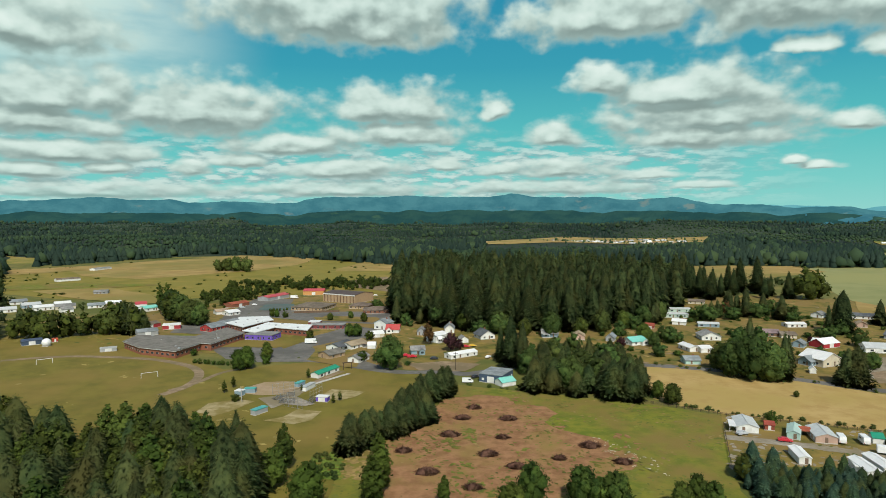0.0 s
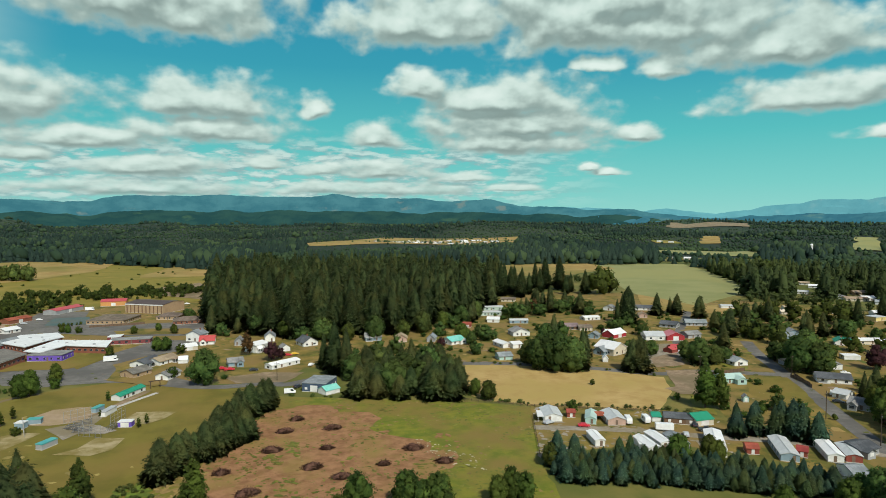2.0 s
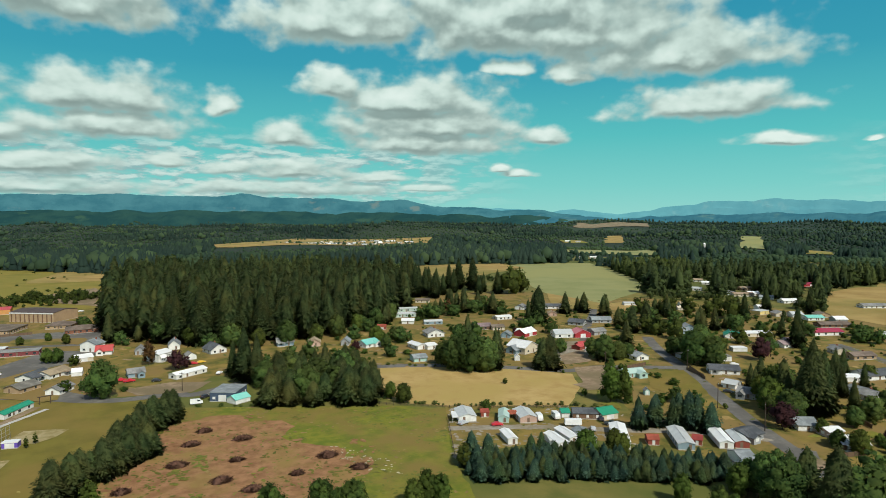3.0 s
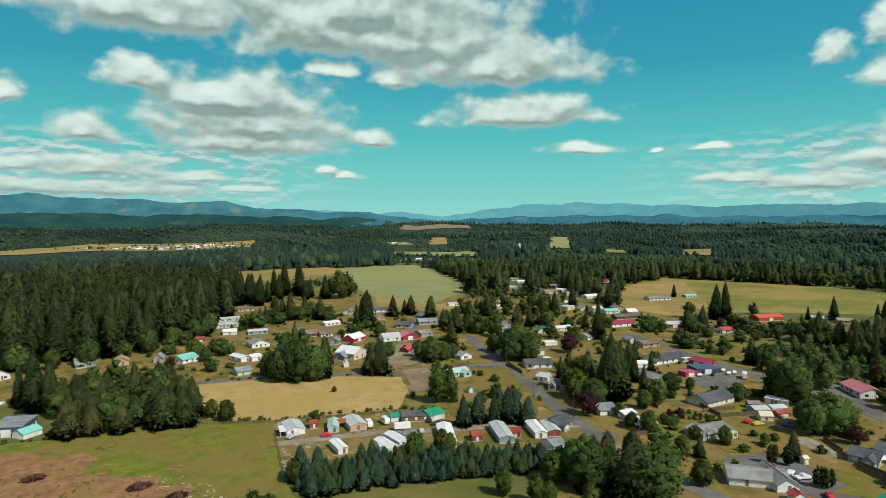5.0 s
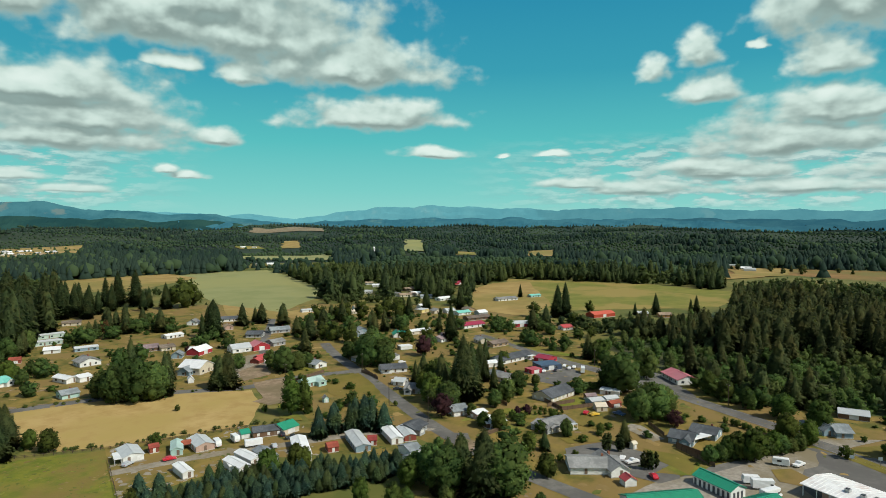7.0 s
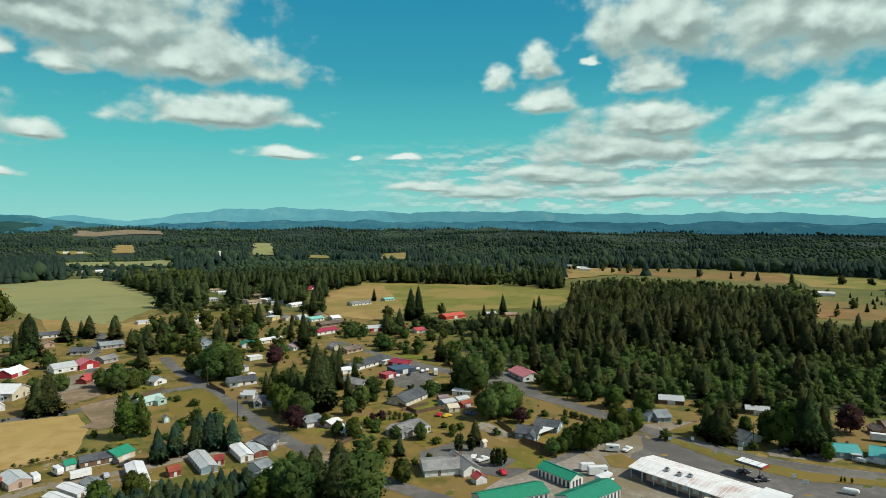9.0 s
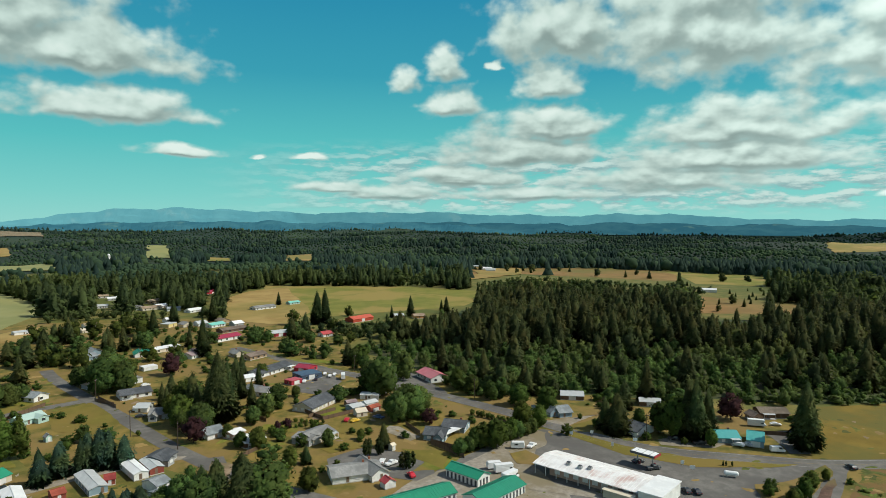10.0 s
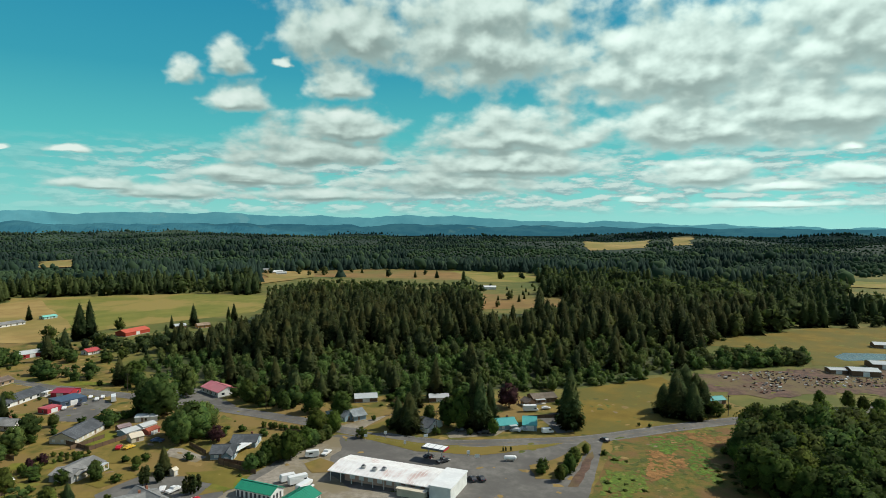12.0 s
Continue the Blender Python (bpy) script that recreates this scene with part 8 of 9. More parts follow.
# ---- far village and scattered farms ----
village_rng = random.Random(3)
for k in range(46):
    vx, vy = 330 + k * 9.5 + village_rng.uniform(-22, 22), 1630 + village_rng.uniform(0, 330) + k * 3
    building("house", round(vx), round(vy), village_rng.choice((0, 20, 90, 60)), village_rng.uniform(10, 17), 10, 3.6, 2.4, "x", village_rng.choice(("WHITE", "WHITE", "LIGHT", "GREY", "TAN", "BROWN")), village_rng.choice(("WHITEW", "CREAM", "WHITEW", "GREYW")))
for kind, x, y, turn, w, roof, wall in (("barn", 1191, 1139, -45, 26, "WHITE", "WHITEW"), ("house", 1217, 1726, -20, 16, "WHITE", "WHITEW"), ("house", 1250, 1712, -50, 14, "LIGHT", "WHITEW"), ("house", 759, 986, -30, 18, "WHITE", "WHITEW"), ("house", 737, 993, -50, 14, "GREY", "CREAM"),
                                    ("house", 1159, 240, -70, 13, "WHITE", "WHITEW"), ("barn", 1131, 219, -80, 18, "LIGHT", "WHITEW"), ("house", -358, 511, 35, 13, "LIGHT", "WHITEW"), ("house", -333, 545, 40, 12, "WHITE", "WHITEW"), ("mobile_home", -321, 529, 38, 15, "GREY", "CREAM"),
                                    ("house", -290, 548, 20, 12, "WHITE", "TANW"), ("house", -272, 512, 30, 13, "BROWN", "WHITEW"), ("mobile_home", -356, 538, 42, 14, "LIGHT", "BLUEGREY"), ("house", -382, 560, 40, 13, "SLATE", "WHITEW"), ("shed", -262, 540, 30, 9, "RED", "WHITEW")):
    farm = building(kind, x, y, turn, w, 9, 3.2, 1.8, "x", roof, wall)
    farm.location.z += 1.7 if math.hypot(x, y) > 1250 else 1.0 if math.hypot(x, y) > 900 else 0


def silo(x, y, high, radius):
    ob = new("silo")
    ob.location = (x, y, rise(x, y) + 1.6)
    tagged(ob, "tall white domed farm silo beside a barn", "silo")
    bm = bmesh.new()
    bmesh.ops.create_cone(bm, cap_ends=True, segments=20, radius1=radius, radius2=radius, depth=high, matrix=Matrix.Translation((0, 0, high / 2)))
    part("drum", bm, ROOFS["LIGHT"], ob)
    bm = bmesh.new()
    bmesh.ops.create_uvsphere(bm, u_segments=20, v_segments=10, radius=radius, matrix=Matrix.Translation((0, 0, high)))
    part("dome", bm, ROOFS["WHITE"], ob)
    return ob


silo(1216, 1150, 9, 3.4)


# ---- single trees, as (x, y, height) ----
far_firs, far_leaves = [], []
for x, y, h in [(225, 178, 14.5), (234, 190, 11.1), (268, 204, 9.2), (218, 150, 6.0), (209, 138, 6.8), (250, 197, 12.7), (260, 200, 11.7), (135, 164, 9.7), (137, 162, 8.3), (125, 166, 10.2)]:
    tree("broad", x, y, h, tree_rng.uniform(0.9, 1.2))
for x, y, h in [(173, 213, 20.5), (178, 210, 17.6)]:
    tree("broad_tall", x, y, h, tree_rng.uniform(0.9, 1.2))
for x, y, h in [(210, 186, 2.6), (169, 226, 3.3), (213, 254, 4.5), (147, 258, 2.9), (119, 224, 5.1), (259, 163, 2.0), (255, 160, 2.1)]:
    tree("bushy", x, y, h, tree_rng.uniform(0.9, 1.2))
for x, y, h in [(427, 326, 9.7)]:
    tree("column", x, y, h, tree_rng.uniform(0.8, 1.0))
for x, y, h in [(136, 291, 18.2), (147, 291, 19.5), (159, 299, 15.1), (136, 305, 14.0), (137, 295, 18.1), (142, 286, 22.1), (150, 284, 19.0), (155, 325, 18.5), (211, 305, 9.3), (221, 278, 15.5), (223, 292, 11.0), (229, 276, 11.4), (237, 278, 9.3), (258, 250, 19.7), (265, 243, 17.1), (280, 278, 10.8), (220, 164, 13.5), (223, 176, 8.9), (235, 149, 8.9), (267, 274, 11.4), (268, 256, 20.7), (280, 261, 14.9)]:
    tree("dark_broad", x, y, h, tree_rng.uniform(1.0, 1.25))
for x, y, h in [(159, 323, 25.1), (171, 308, 17.5), (156, 284, 23.8), (234, 165, 30.7), (239, 164, 27.6), (234, 176, 16.1), (246, 177, 22.1), (258, 164, 13.8), (307, 201, 14.9), (278, 193, 18.4), (235, 166, 32.9), (240, 165, 25.5), (274, 183, 21.4), (243, 176, 20.2), (270, 177, 14.6), (246, 204, 12.7), (243, 199, 12.5)]:
    tree("fir", x, y, h, tree_rng.uniform(0.85, 1.15))
for x, y, h in [(180, 276, 17.8), (183, 274, 19.5)]:
    tree("fir_wide", x, y, h, tree_rng.uniform(0.9, 1.2))
for x, y, h in [(217, 368, 4.5), (209, 159, 10.8), (301, 243, 13.0)]:
    tree("plum", x, y, h, tree_rng.uniform(0.9, 1.2))
for x, y, h in [(212, 467, 13.6)]:
    tree("rusty", x, y, h, tree_rng.uniform(0.9, 1.2))
for x, y, h in [(161, 182, 13.2), (169, 182, 13.0), (176, 177, 14.3), (178, 174, 15.6), (180, 172, 14.3), (182, 167, 12.3), (174, 178, 12.0), (113, 174, 8.7), (109, 174, 8.2), (119, 169, 6.5), (124, 168, 7.8), (139, 156, 7.3), (129, 162, 6.4)]:
    tree("spruce", x, y, h, tree_rng.uniform(0.9, 1.2))
far_leaves += [("broad_far", x, y, h, tree_rng.uniform(0.9, 1.2)) for x, y, h in [(-314, 915, 19.1), (-301, 914, 20.7), (-322, 916, 16.6), (339, 270, 11.8), (391, 365, 14.6), (541, 240, 10.7), (482, 265, 14.5), (436, 233, 8.7), (465, 219, 11.1), (418, 184, 9.8), (412, 190, 7.9)]]
far_leaves += [("broad_far", x, y, h, tree_rng.uniform(0.9, 1.2)) for x, y, h in [(331, 571, 30.5), (342, 572, 28.0)]]
far_leaves += [("broad_far", x, y, h, tree_rng.uniform(0.9, 1.2)) for x, y, h in [(-141, 508, 3.2), (-139, 509, 3.3), (-136, 510, 3.0), (-134, 511, 2.8), (-131, 512, 2.6), (-129, 514, 3.1), (180, 454, 3.1), (181, 449, 3.2), (181, 444, 3.2), (181, 438, 3.4), (181, 433, 3.2)]]
far_leaves += [("broad_far", x, y, h, tree_rng.uniform(1.0, 1.25)) for x, y, h in [(-200, 464, 21.6), (-181, 454, 17.4), (-194, 469, 17.5), (-260, 392, 18.6), (-249, 391, 19.3), (-242, 401, 17.6), (-234, 406, 15.6), (-225, 410, 16.5), (-218, 414, 22.7), (-204, 410, 19.4), (-272, 396, 14.5), (303, 309, 15.0), (303, 325, 14.2), (305, 339, 12.5), (372, 387, 17.1), (382, 376, 17.1), (357, 403, 14.7), (403, 353, 19.5), (408, 371, 17.6), (329, 281, 11.8), (301, 271, 8.8)]]
far_firs += [("fir", x, y, h, tree_rng.uniform(0.85, 1.15)) for x, y, h in [(248, 401, 20.1), (245, 615, 32.3), (256, 614, 30.1), (265, 614, 27.8), (263, 638, 27.2), (229, 583, 37.1), (242, 590, 30.7), (243, 568, 26.8), (290, 636, 31.8), (298, 628, 37.7), (309, 615, 38.8), (317, 573, 26.7), (311, 593, 22.5), (278, 598, 27.9), (297, 577, 22.3), (261, 587, 24.3), (350, 258, 27.5), (409, 346, 21.9), (460, 368, 21.3), (481, 344, 24.0), (491, 247, 30.6), (496, 242, 32.5), (557, 184, 20.7), (544, 198, 12.1), (598, 346, 15.3), (582, 156, 17.8), (597, 165, 12.4), (465, 182, 10.6)]]
far_firs += [("fir_wide", x, y, h, tree_rng.uniform(0.9, 1.2)) for x, y, h in [(257, 401, 30.0)]]
for x, y, h in [(180, 94, 8.7), (23, 161, 12.0), (17, 155, 9.0), (36, 161, 11.0), (44, 157, 11.0), (40, 158, 9.0), (65, 157, 10.0), (61, 157, 8.0), (68, 155, 9.0), (-48, 172, 12.0), (-36, 161, 12.0), (86, 176, 8.0), (132, 118, 9.0), (129, 128, 9.0), (147, 125, 10.0)]:
    tree("broad", x, y, h, tree_rng.uniform(0.9, 1.2))
for x, y, h in [(-48, 185, 15.0), (-18, 170, 17.0), (-19, 162, 14.0), (-0, 160, 9.0)]:
    tree("broad_tall", x, y, h, tree_rng.uniform(0.9, 1.2))
for x, y, h in [(165, 97, 3.5)]:
    tree("bushy", x, y, h, tree_rng.uniform(0.9, 1.2))
for x, y, h in [(153, 121, 13.9), (152, 126, 10.1), (160, 97, 17.9), (150, 113, 15.6), (158, 99, 11.0)]:
    tree("dark_broad", x, y, h, tree_rng.uniform(1.0, 1.25))
for x, y, h in [(148, 114, 14.0)]:
    tree("fir", x, y, h, tree_rng.uniform(0.85, 1.15))
for x, y, h in [(155, 102, 22.4), (160, 114, 17.2), (161, 120, 13.9)]:
    tree("fir_wide", x, y, h, tree_rng.uniform(0.9, 1.2))
for x, y, h in [(88, 176, 12.2), (94, 176, 10.3), (88, 172, 8.9), (96, 174, 6.8), (100, 171, 6.4)]:
    tree("spruce", x, y, h, tree_rng.uniform(0.9, 1.2))
for x, y, h in [(-99, 312, 12.3), (89, 257, 8.1), (92, 249, 9.0), (121, 376, 12.1)]:
    tree("broad", x, y, h, tree_rng.uniform(0.9, 1.2))
for x, y, h in [(-95, 335, 6.8), (-92, 322, 5.0), (-86, 255, 3.5), (-84, 391, 5.4), (-46, 386, 6.0), (-43, 327, 6.0), (-130, 324, 2.4), (-127, 323, 2.9), (-124, 323, 2.4), (-122, 322, 2.7), (-119, 321, 2.4), (-116, 320, 2.4), (-114, 320, 2.9), (-111, 319, 2.4)]:
    tree("bushy", x, y, h, tree_rng.uniform(0.9, 1.2))
for x, y, h in [(-27, 309, 18.4)]:
    tree("dark_broad", x, y, h, tree_rng.uniform(1.0, 1.25))
for x, y, h in [(34, 313, 28.7), (39, 307, 25.3), (30, 326, 19.4)]:
    tree("fir", x, y, h, tree_rng.uniform(0.85, 1.15))
for x, y, h in [(4, 352, 11.0), (9, 355, 6.5), (127, 396, 6.7), (103, 360, 6.5)]:
    tree("plum", x, y, h, tree_rng.uniform(0.9, 1.2))
for x, y, h in [(-235, 517, 24.9), (-229, 517, 24.9)]:
    tree("poplar", x, y, h, tree_rng.uniform(0.9, 1.2))
for x, y, h in [(-9, 371, 14.6)]:
    tree("rusty", x, y, h, tree_rng.uniform(0.9, 1.2))
for x, y, h in [(210, 131, 9.0), (355, 150, 13.2), (221, 107, 6.8), (230, 97, 4.6), (229, 53, 6.0), (234, 48, 10.4), (234, 43, 12.2), (246, 39, 9.0), (195, 109, 8.6), (230, 56, 4.8), (232, 51, 8.5), (249, 43, 5.9), (262, 37, 11.9), (265, 30, 9.7), (293, 43, 11.5), (299, 58, 10.4), (307, 69, 10.7), (314, 78, 12.2), (266, -25, 17.2), (270, -19, 13.7), (285, 29, 13.0), (258, -37, 7.2), (278, -11, 7.7), (323, 34, 8.8), (209, -53, 5.9), (215, -58, 7.7), (224, -62, 6.7), (233, -69, 4.4), (212, -55, 5.0), (227, -140, 20.0)]:
    tree("broad", x, y, h, tree_rng.uniform(0.9, 1.2))
for x, y, h in [(220, -153, 22.0), (213, -165, 18.0), (219, -122, 11.0), (194, -129, 16.0), (188, -148, 12.0), (213, -136, 18.0), (290, -201, 8.0), (279, -215, 8.0), (285, -212, 9.0), (267, -214, 10.0)]:
    tree("broad", x, y, h, tree_rng.uniform(0.9, 1.2))
for x, y, h in [(237, 121, 4.0), (237, 118, 3.0), (227, 135, 3.6), (228, 130, 2.8), (201, 94, 2.9), (216, 116, 5.5), (315, 193, 6.6), (218, -49, 4.7), (215, -48, 4.0), (258, -27, 2.9), (259, -13, 3.6), (271, 7, 3.7), (257, 18, 4.7), (280, 14, 2.6), (265, -102, 1.7), (263, -106, 1.7), (287, -154, 2.7), (234, -128, 5.0), (230, -122, 3.0), (273, 61, 2.8), (272, 58, 2.9), (271, 56, 2.9), (270, 53, 2.6), (269, 51, 2.5), (268, 48, 2.7), (267, 46, 2.7), (266, 43, 3.0), (265, 41, 2.9), (264, 38, 2.9), (263, 36, 2.8)]:
    tree("bushy", x, y, h, tree_rng.uniform(0.9, 1.2))
for x, y, h in [(262, 33, 2.9), (236, 45, 3.3), (238, 44, 3.1), (241, 42, 3.3), (243, 41, 3.0), (246, 40, 3.5), (248, 38, 3.5), (251, 37, 3.3), (253, 36, 2.9), (256, 34, 3.2), (258, 33, 3.1), (229, 137, 1.7), (231, 135, 2.0), (232, 134, 1.7), (233, 132, 1.9), (235, 131, 1.6), (236, 129, 1.7), (238, 128, 2.0), (239, 126, 1.7), (243, 133, 1.9), (243, 130, 1.9), (243, 128, 1.8), (244, 126, 1.7), (244, 123, 1.6), (245, 121, 1.9), (284, 131, 3.7), (285, 130, 4.6), (287, 129, 3.6), (288, 127, 4.2), (289, 126, 3.5)]:
    tree("bushy", x, y, h, tree_rng.uniform(0.9, 1.2))
for x, y, h in [(291, 125, 3.7), (292, 124, 4.6), (294, 123, 3.7), (252, 156, 2.1), (248, 152, 2.2), (245, 148, 2.1)]:
    tree("bushy", x, y, h, tree_rng.uniform(0.9, 1.2))
for x, y, h in [(213, 88, 7.2), (214, 87, 7.4), (216, 84, 7.2), (216, 83, 7.0), (205, 71, 6.8), (206, 70, 7.0), (206, 69, 7.0), (208, 68, 6.4), (238, -38, 2.2), (238, -39, 2.2), (238, -41, 2.2)]:
    tree("column", x, y, h, tree_rng.uniform(0.8, 1.0))
for x, y, h in [(293, 112, 20.8), (299, 121, 16.5), (353, 152, 11.6), (326, 112, 17.1), (343, 142, 9.5), (261, 86, 16.0), (254, 90, 14.8), (266, 98, 8.4), (273, 85, 11.8), (263, 90, 15.2), (249, 151, 10.6), (267, 156, 9.9), (280, 153, 5.8), (219, 106, 6.7), (228, -133, 15.0), (228, -149, 22.0), (217, -159, 20.0), (207, -166, 16.0), (205, -124, 14.0), (191, -138, 15.0), (203, -117, 11.0), (224, 55, 6.4), (228, 52, 6.2), (232, 49, 5.6), (236, 46, 7.4), (240, 43, 5.3)]:
    tree("dark_broad", x, y, h, tree_rng.uniform(1.0, 1.25))
for x, y, h in [(244, 40, 6.5), (248, 37, 7.5), (252, 34, 5.5), (256, 32, 6.6)]:
    tree("dark_broad", x, y, h, tree_rng.uniform(1.0, 1.25))
for x, y, h in [(290, 180, 13.8), (264, -32, 26.1), (265, -29, 23.3), (263, -71, 28.2), (269, -37, 21.1)]:
    tree("fir", x, y, h, tree_rng.uniform(0.85, 1.15))
for x, y, h in [(277, -124, 20.4), (273, -130, 18.1), (284, -121, 14.7), (280, -127, 18.4), (224, 85, 10.3), (201, 106, 7.1), (264, -2, 17.9), (268, 3, 14.5)]:
    tree("fir_wide", x, y, h, tree_rng.uniform(0.9, 1.2))
for x, y, h in [(255, 76, 7.2), (234, 132, 4.8), (231, 135, 4.1), (296, -50, 12.1)]:
    tree("plum", x, y, h, tree_rng.uniform(0.9, 1.2))
for x, y, h in [(446, 153, 13.7), (463, 167, 8.2), (440, 131, 11.2)]:
    tree("rusty", x, y, h, tree_rng.uniform(0.9, 1.2))
joined("far_town_firs", "tall dark firs beyond the town", far_firs, FIR)
joined("far_town_greenery", "leafy trees beyond the town", far_leaves, LEAF)


# ---- woods ----
BUILT = np.array([o.matrix_basis.translation.xy[:] for o in bpy.data.objects if o.parent is None and len(o.children) > 3 and "tree" not in o.name])
STREETS = [MAIN_ROAD, [(291, 322), (270, 289), (229, 212), (203, 165)], [(89, 320), (146, 299), (187, 268), (250, 246)]]
BUILT = np.vstack([BUILT] + [np.array([(a[0] + (b[0] - a[0]) * k / 5, a[1] + (b[1] - a[1]) * k / 5) for k in range(5)]) for line in STREETS for a, b in zip(line, line[1:])])


def hides(x, y, h, half):
    """Whether a tree would stand before a building, car or street, seen from the camera."""
    d = math.hypot(x, y)
    reach = d * 82 / (82 - min(h * 0.9, 60))
    far = np.hypot(BUILT[:, 0], BUILT[:, 1])
    ahead = BUILT[:, 0] * x + BUILT[:, 1] * y > 0
    aside = np.abs(x * BUILT[:, 1] - y * BUILT[:, 0]) / d
    return bool(np.any(ahead & (far > d - 4) & (far < reach + 3) & (aside < half * far / d + 4.5)))


def hides_field(x, y, h, polys):
    """Whether a tree would hide one of these fields from the camera."""
    k = 84 / (84 - min(h, 50))
    return any(inside((x * q, y * q), p) for p in polys for q in (1.0, 1 + (k - 1) * 0.5, k))


WOODS_NEAR = [(-245, 190), (-175, 225), (-110, 178), (-95, 196), (-62, 186), (-42, 150), (-55, 120), (-110, 105), (-175, 110)]
GROVE = [(-41, 481), (-10, 436), (28, 413), (79, 402), (146, 453), (201, 535), (249, 639), (199, 695), (77, 733), (-51, 707)]
CENTRE_WOOD = [(35, 267), (58, 260), (80, 252), (92, 285), (96, 306), (84, 318), (59, 324), (35, 306)]
EAST_WOOD = [(338, 98), (303, 72), (305, 43), (318, 8), (312, -24), (324, -45), (324, -87), (335, -116), (354, -149), (375, -181), (447, -222), (532, -341), (571, -256), (614, -160), (608, -74), (671, 70), (613, 145), (481, 164), (388, 163)]
SCRUB_BELT = [(-229, 570), (-185, 532), (-169, 657), (-58, 679), (-56, 739), (-236, 716)]
PLANTATION = [(86, 177), (105, 173), (127, 164), (143, 152), (161, 139), (152, 132), (132, 142), (111, 152), (82, 165)]

wood_rng = random.Random(5)
for x, y in scatter(WOODS_NEAR, 7.0, wood_rng):
    if wood_rng.random() < 0.55:
        tree("fir" if wood_rng.random() < 0.35 else "fir_wide", x, y, wood_rng.uniform(16, 24), wood_rng.uniform(0.95, 1.25), "near wood")
    else:
        tree("broad_tall", x, y, wood_rng.uniform(15, 23), wood_rng.uniform(1.0, 1.35), "near wood")
for k in range(30):
    u = k / 29
    x, y = (-30 + 24 * u * 2, 200 + 60 * u) if u < 0.5 else (-18 + 20 * (u - 0.5) * 2, 230 + 40 * (u - 0.5) * 2)
    tree("fir_wide", x + wood_rng.uniform(-2, 2), y + wood_rng.uniform(-2, 2), wood_rng.uniform(9.5, 14), wood_rng.uniform(1.15, 1.4), "firs between playing field and clearing")
for x, y in scatter(CENTRE_WOOD, 7.5, wood_rng):
    kind = wood_rng.choice(("fir_wide", "fir_wide", "dark_broad", "fir_wide", "fir", "fir"))
    tree(kind, x, y, wood_rng.uniform(11, 17), wood_rng.uniform(1.1, 1.45), "wood behind the clearing")
for x, y in scatter(PLANTATION, 3.0, wood_rng):
    kind = "spruce" if wood_rng.random() < 0.8 else "fir_wide"
    tree(kind, x, y, wood_rng.uniform(4.2, 7.6), wood_rng.uniform(1.0, 1.4), "rows of young spruce")
grove = []
for x, y in scatter(GROVE, 12.5, wood_rng):
    tall = wood_rng.uniform(24, 45) if wood_rng.random() < 0.8 else wood_rng.uniform(13, 24)
    shape = wood_rng.choice(("fir_wide", "fir_round", "fir")) if y < 450 else wood_rng.choice(("fir_far", "fir_round", "fir_round"))
    grove.append((shape, x, y, tall, wood_rng.uniform(0.9, 1.5) * (34 / (tall + 6)) * (0.8 if shape == "fir_wide" else 1.0)))
joined("fir_grove", "dense grove of tall dark firs", grove)

for x, y, h in [(-30, 486, 17), (-4, 440, 15), (14, 424, 13), (36, 408, 16), (52, 402, 12), (68, 400, 17), (88, 404, 12), (104, 414, 16), (122, 428, 13), (140, 440, 15), (160, 466, 14)]:
    tree("broad" if wood_rng.random() < 0.6 else "dark_broad", x, y - 5, h, wood_rng.uniform(0.9, 1.2), "leafy trees before the grove")

dark, mixed, light = [], [], []
for x, y in scatter(EAST_WOOD, 8.4, wood_rng):
    deep = 0.9 * noise.noise((x * 0.011, y * 0.011, 3)) + (x - 425) / 85
    dice = wood_rng.random()
    # shortened step by step until the camera sees past to the fields
    low = 1.0
    while low > 0.2 and hides_field(x, y, 28 * low, (SE_BROWN, SE_DRY, SE_PASTURE, EAST_FIELD, S_DRY)):
        low -= 0.15
    if low < 0.3 and wood_rng.random() < 0.6 or hides(x, y, 14, 4):
        continue
    if deep > 0.1 and dice < 0.62:
        dark.append(("fir_far" if wood_rng.random() < 0.6 else "fir_round", x, y, wood_rng.uniform(17, 33) * low, wood_rng.uniform(0.85, 1.2)))
    elif deep > 0.1 and dice < 0.88:
        mixed.append(("broad_far", x, y, wood_rng.uniform(10, 22) * low, wood_rng.uniform(0.6, 0.95)))
    elif dice < 0.045:
        dark.append(("fir_far", x, y, wood_rng.uniform(14, 27) * low, wood_rng.uniform(0.9, 1.2)))
    elif dice < 0.12:
        mixed.append(("broad_far", x, y, wood_rng.uniform(9, 17), wood_rng.uniform(0.6, 0.9)))
    else:
        light.append(("broad_far", x, y, wood_rng.uniform(3, 10), wood_rng.uniform(0.7, 1.2)))
        light.append(("broad_mid", x + wood_rng.uniform(-5, 5), y + wood_rng.uniform(-5, 5), wood_rng.uniform(1.5, 5), wood_rng.uniform(1.4, 2.2)))
BELT = [(365, -172), (367, -197), (369, -225), (376, -252), (392, -262), (402, -255), (405, -222), (386, -183)]
for x, y in scatter(BELT, 5.2, wood_rng):
    (mixed if wood_rng.random() < 0.5 else light).append(("broad_far", x, y, wood_rng.uniform(2.5, 11), wood_rng.uniform(1.0, 1.5)))
joined("dark_wood", "dense dark conifers of a mixed wood", dark, FIR)
joined("mixed_wood", "tall olive-green broadleaf trees among conifers", mixed, WOODS)
joined("alder_wood", "lighter green wood of young alders", light, ALDER)
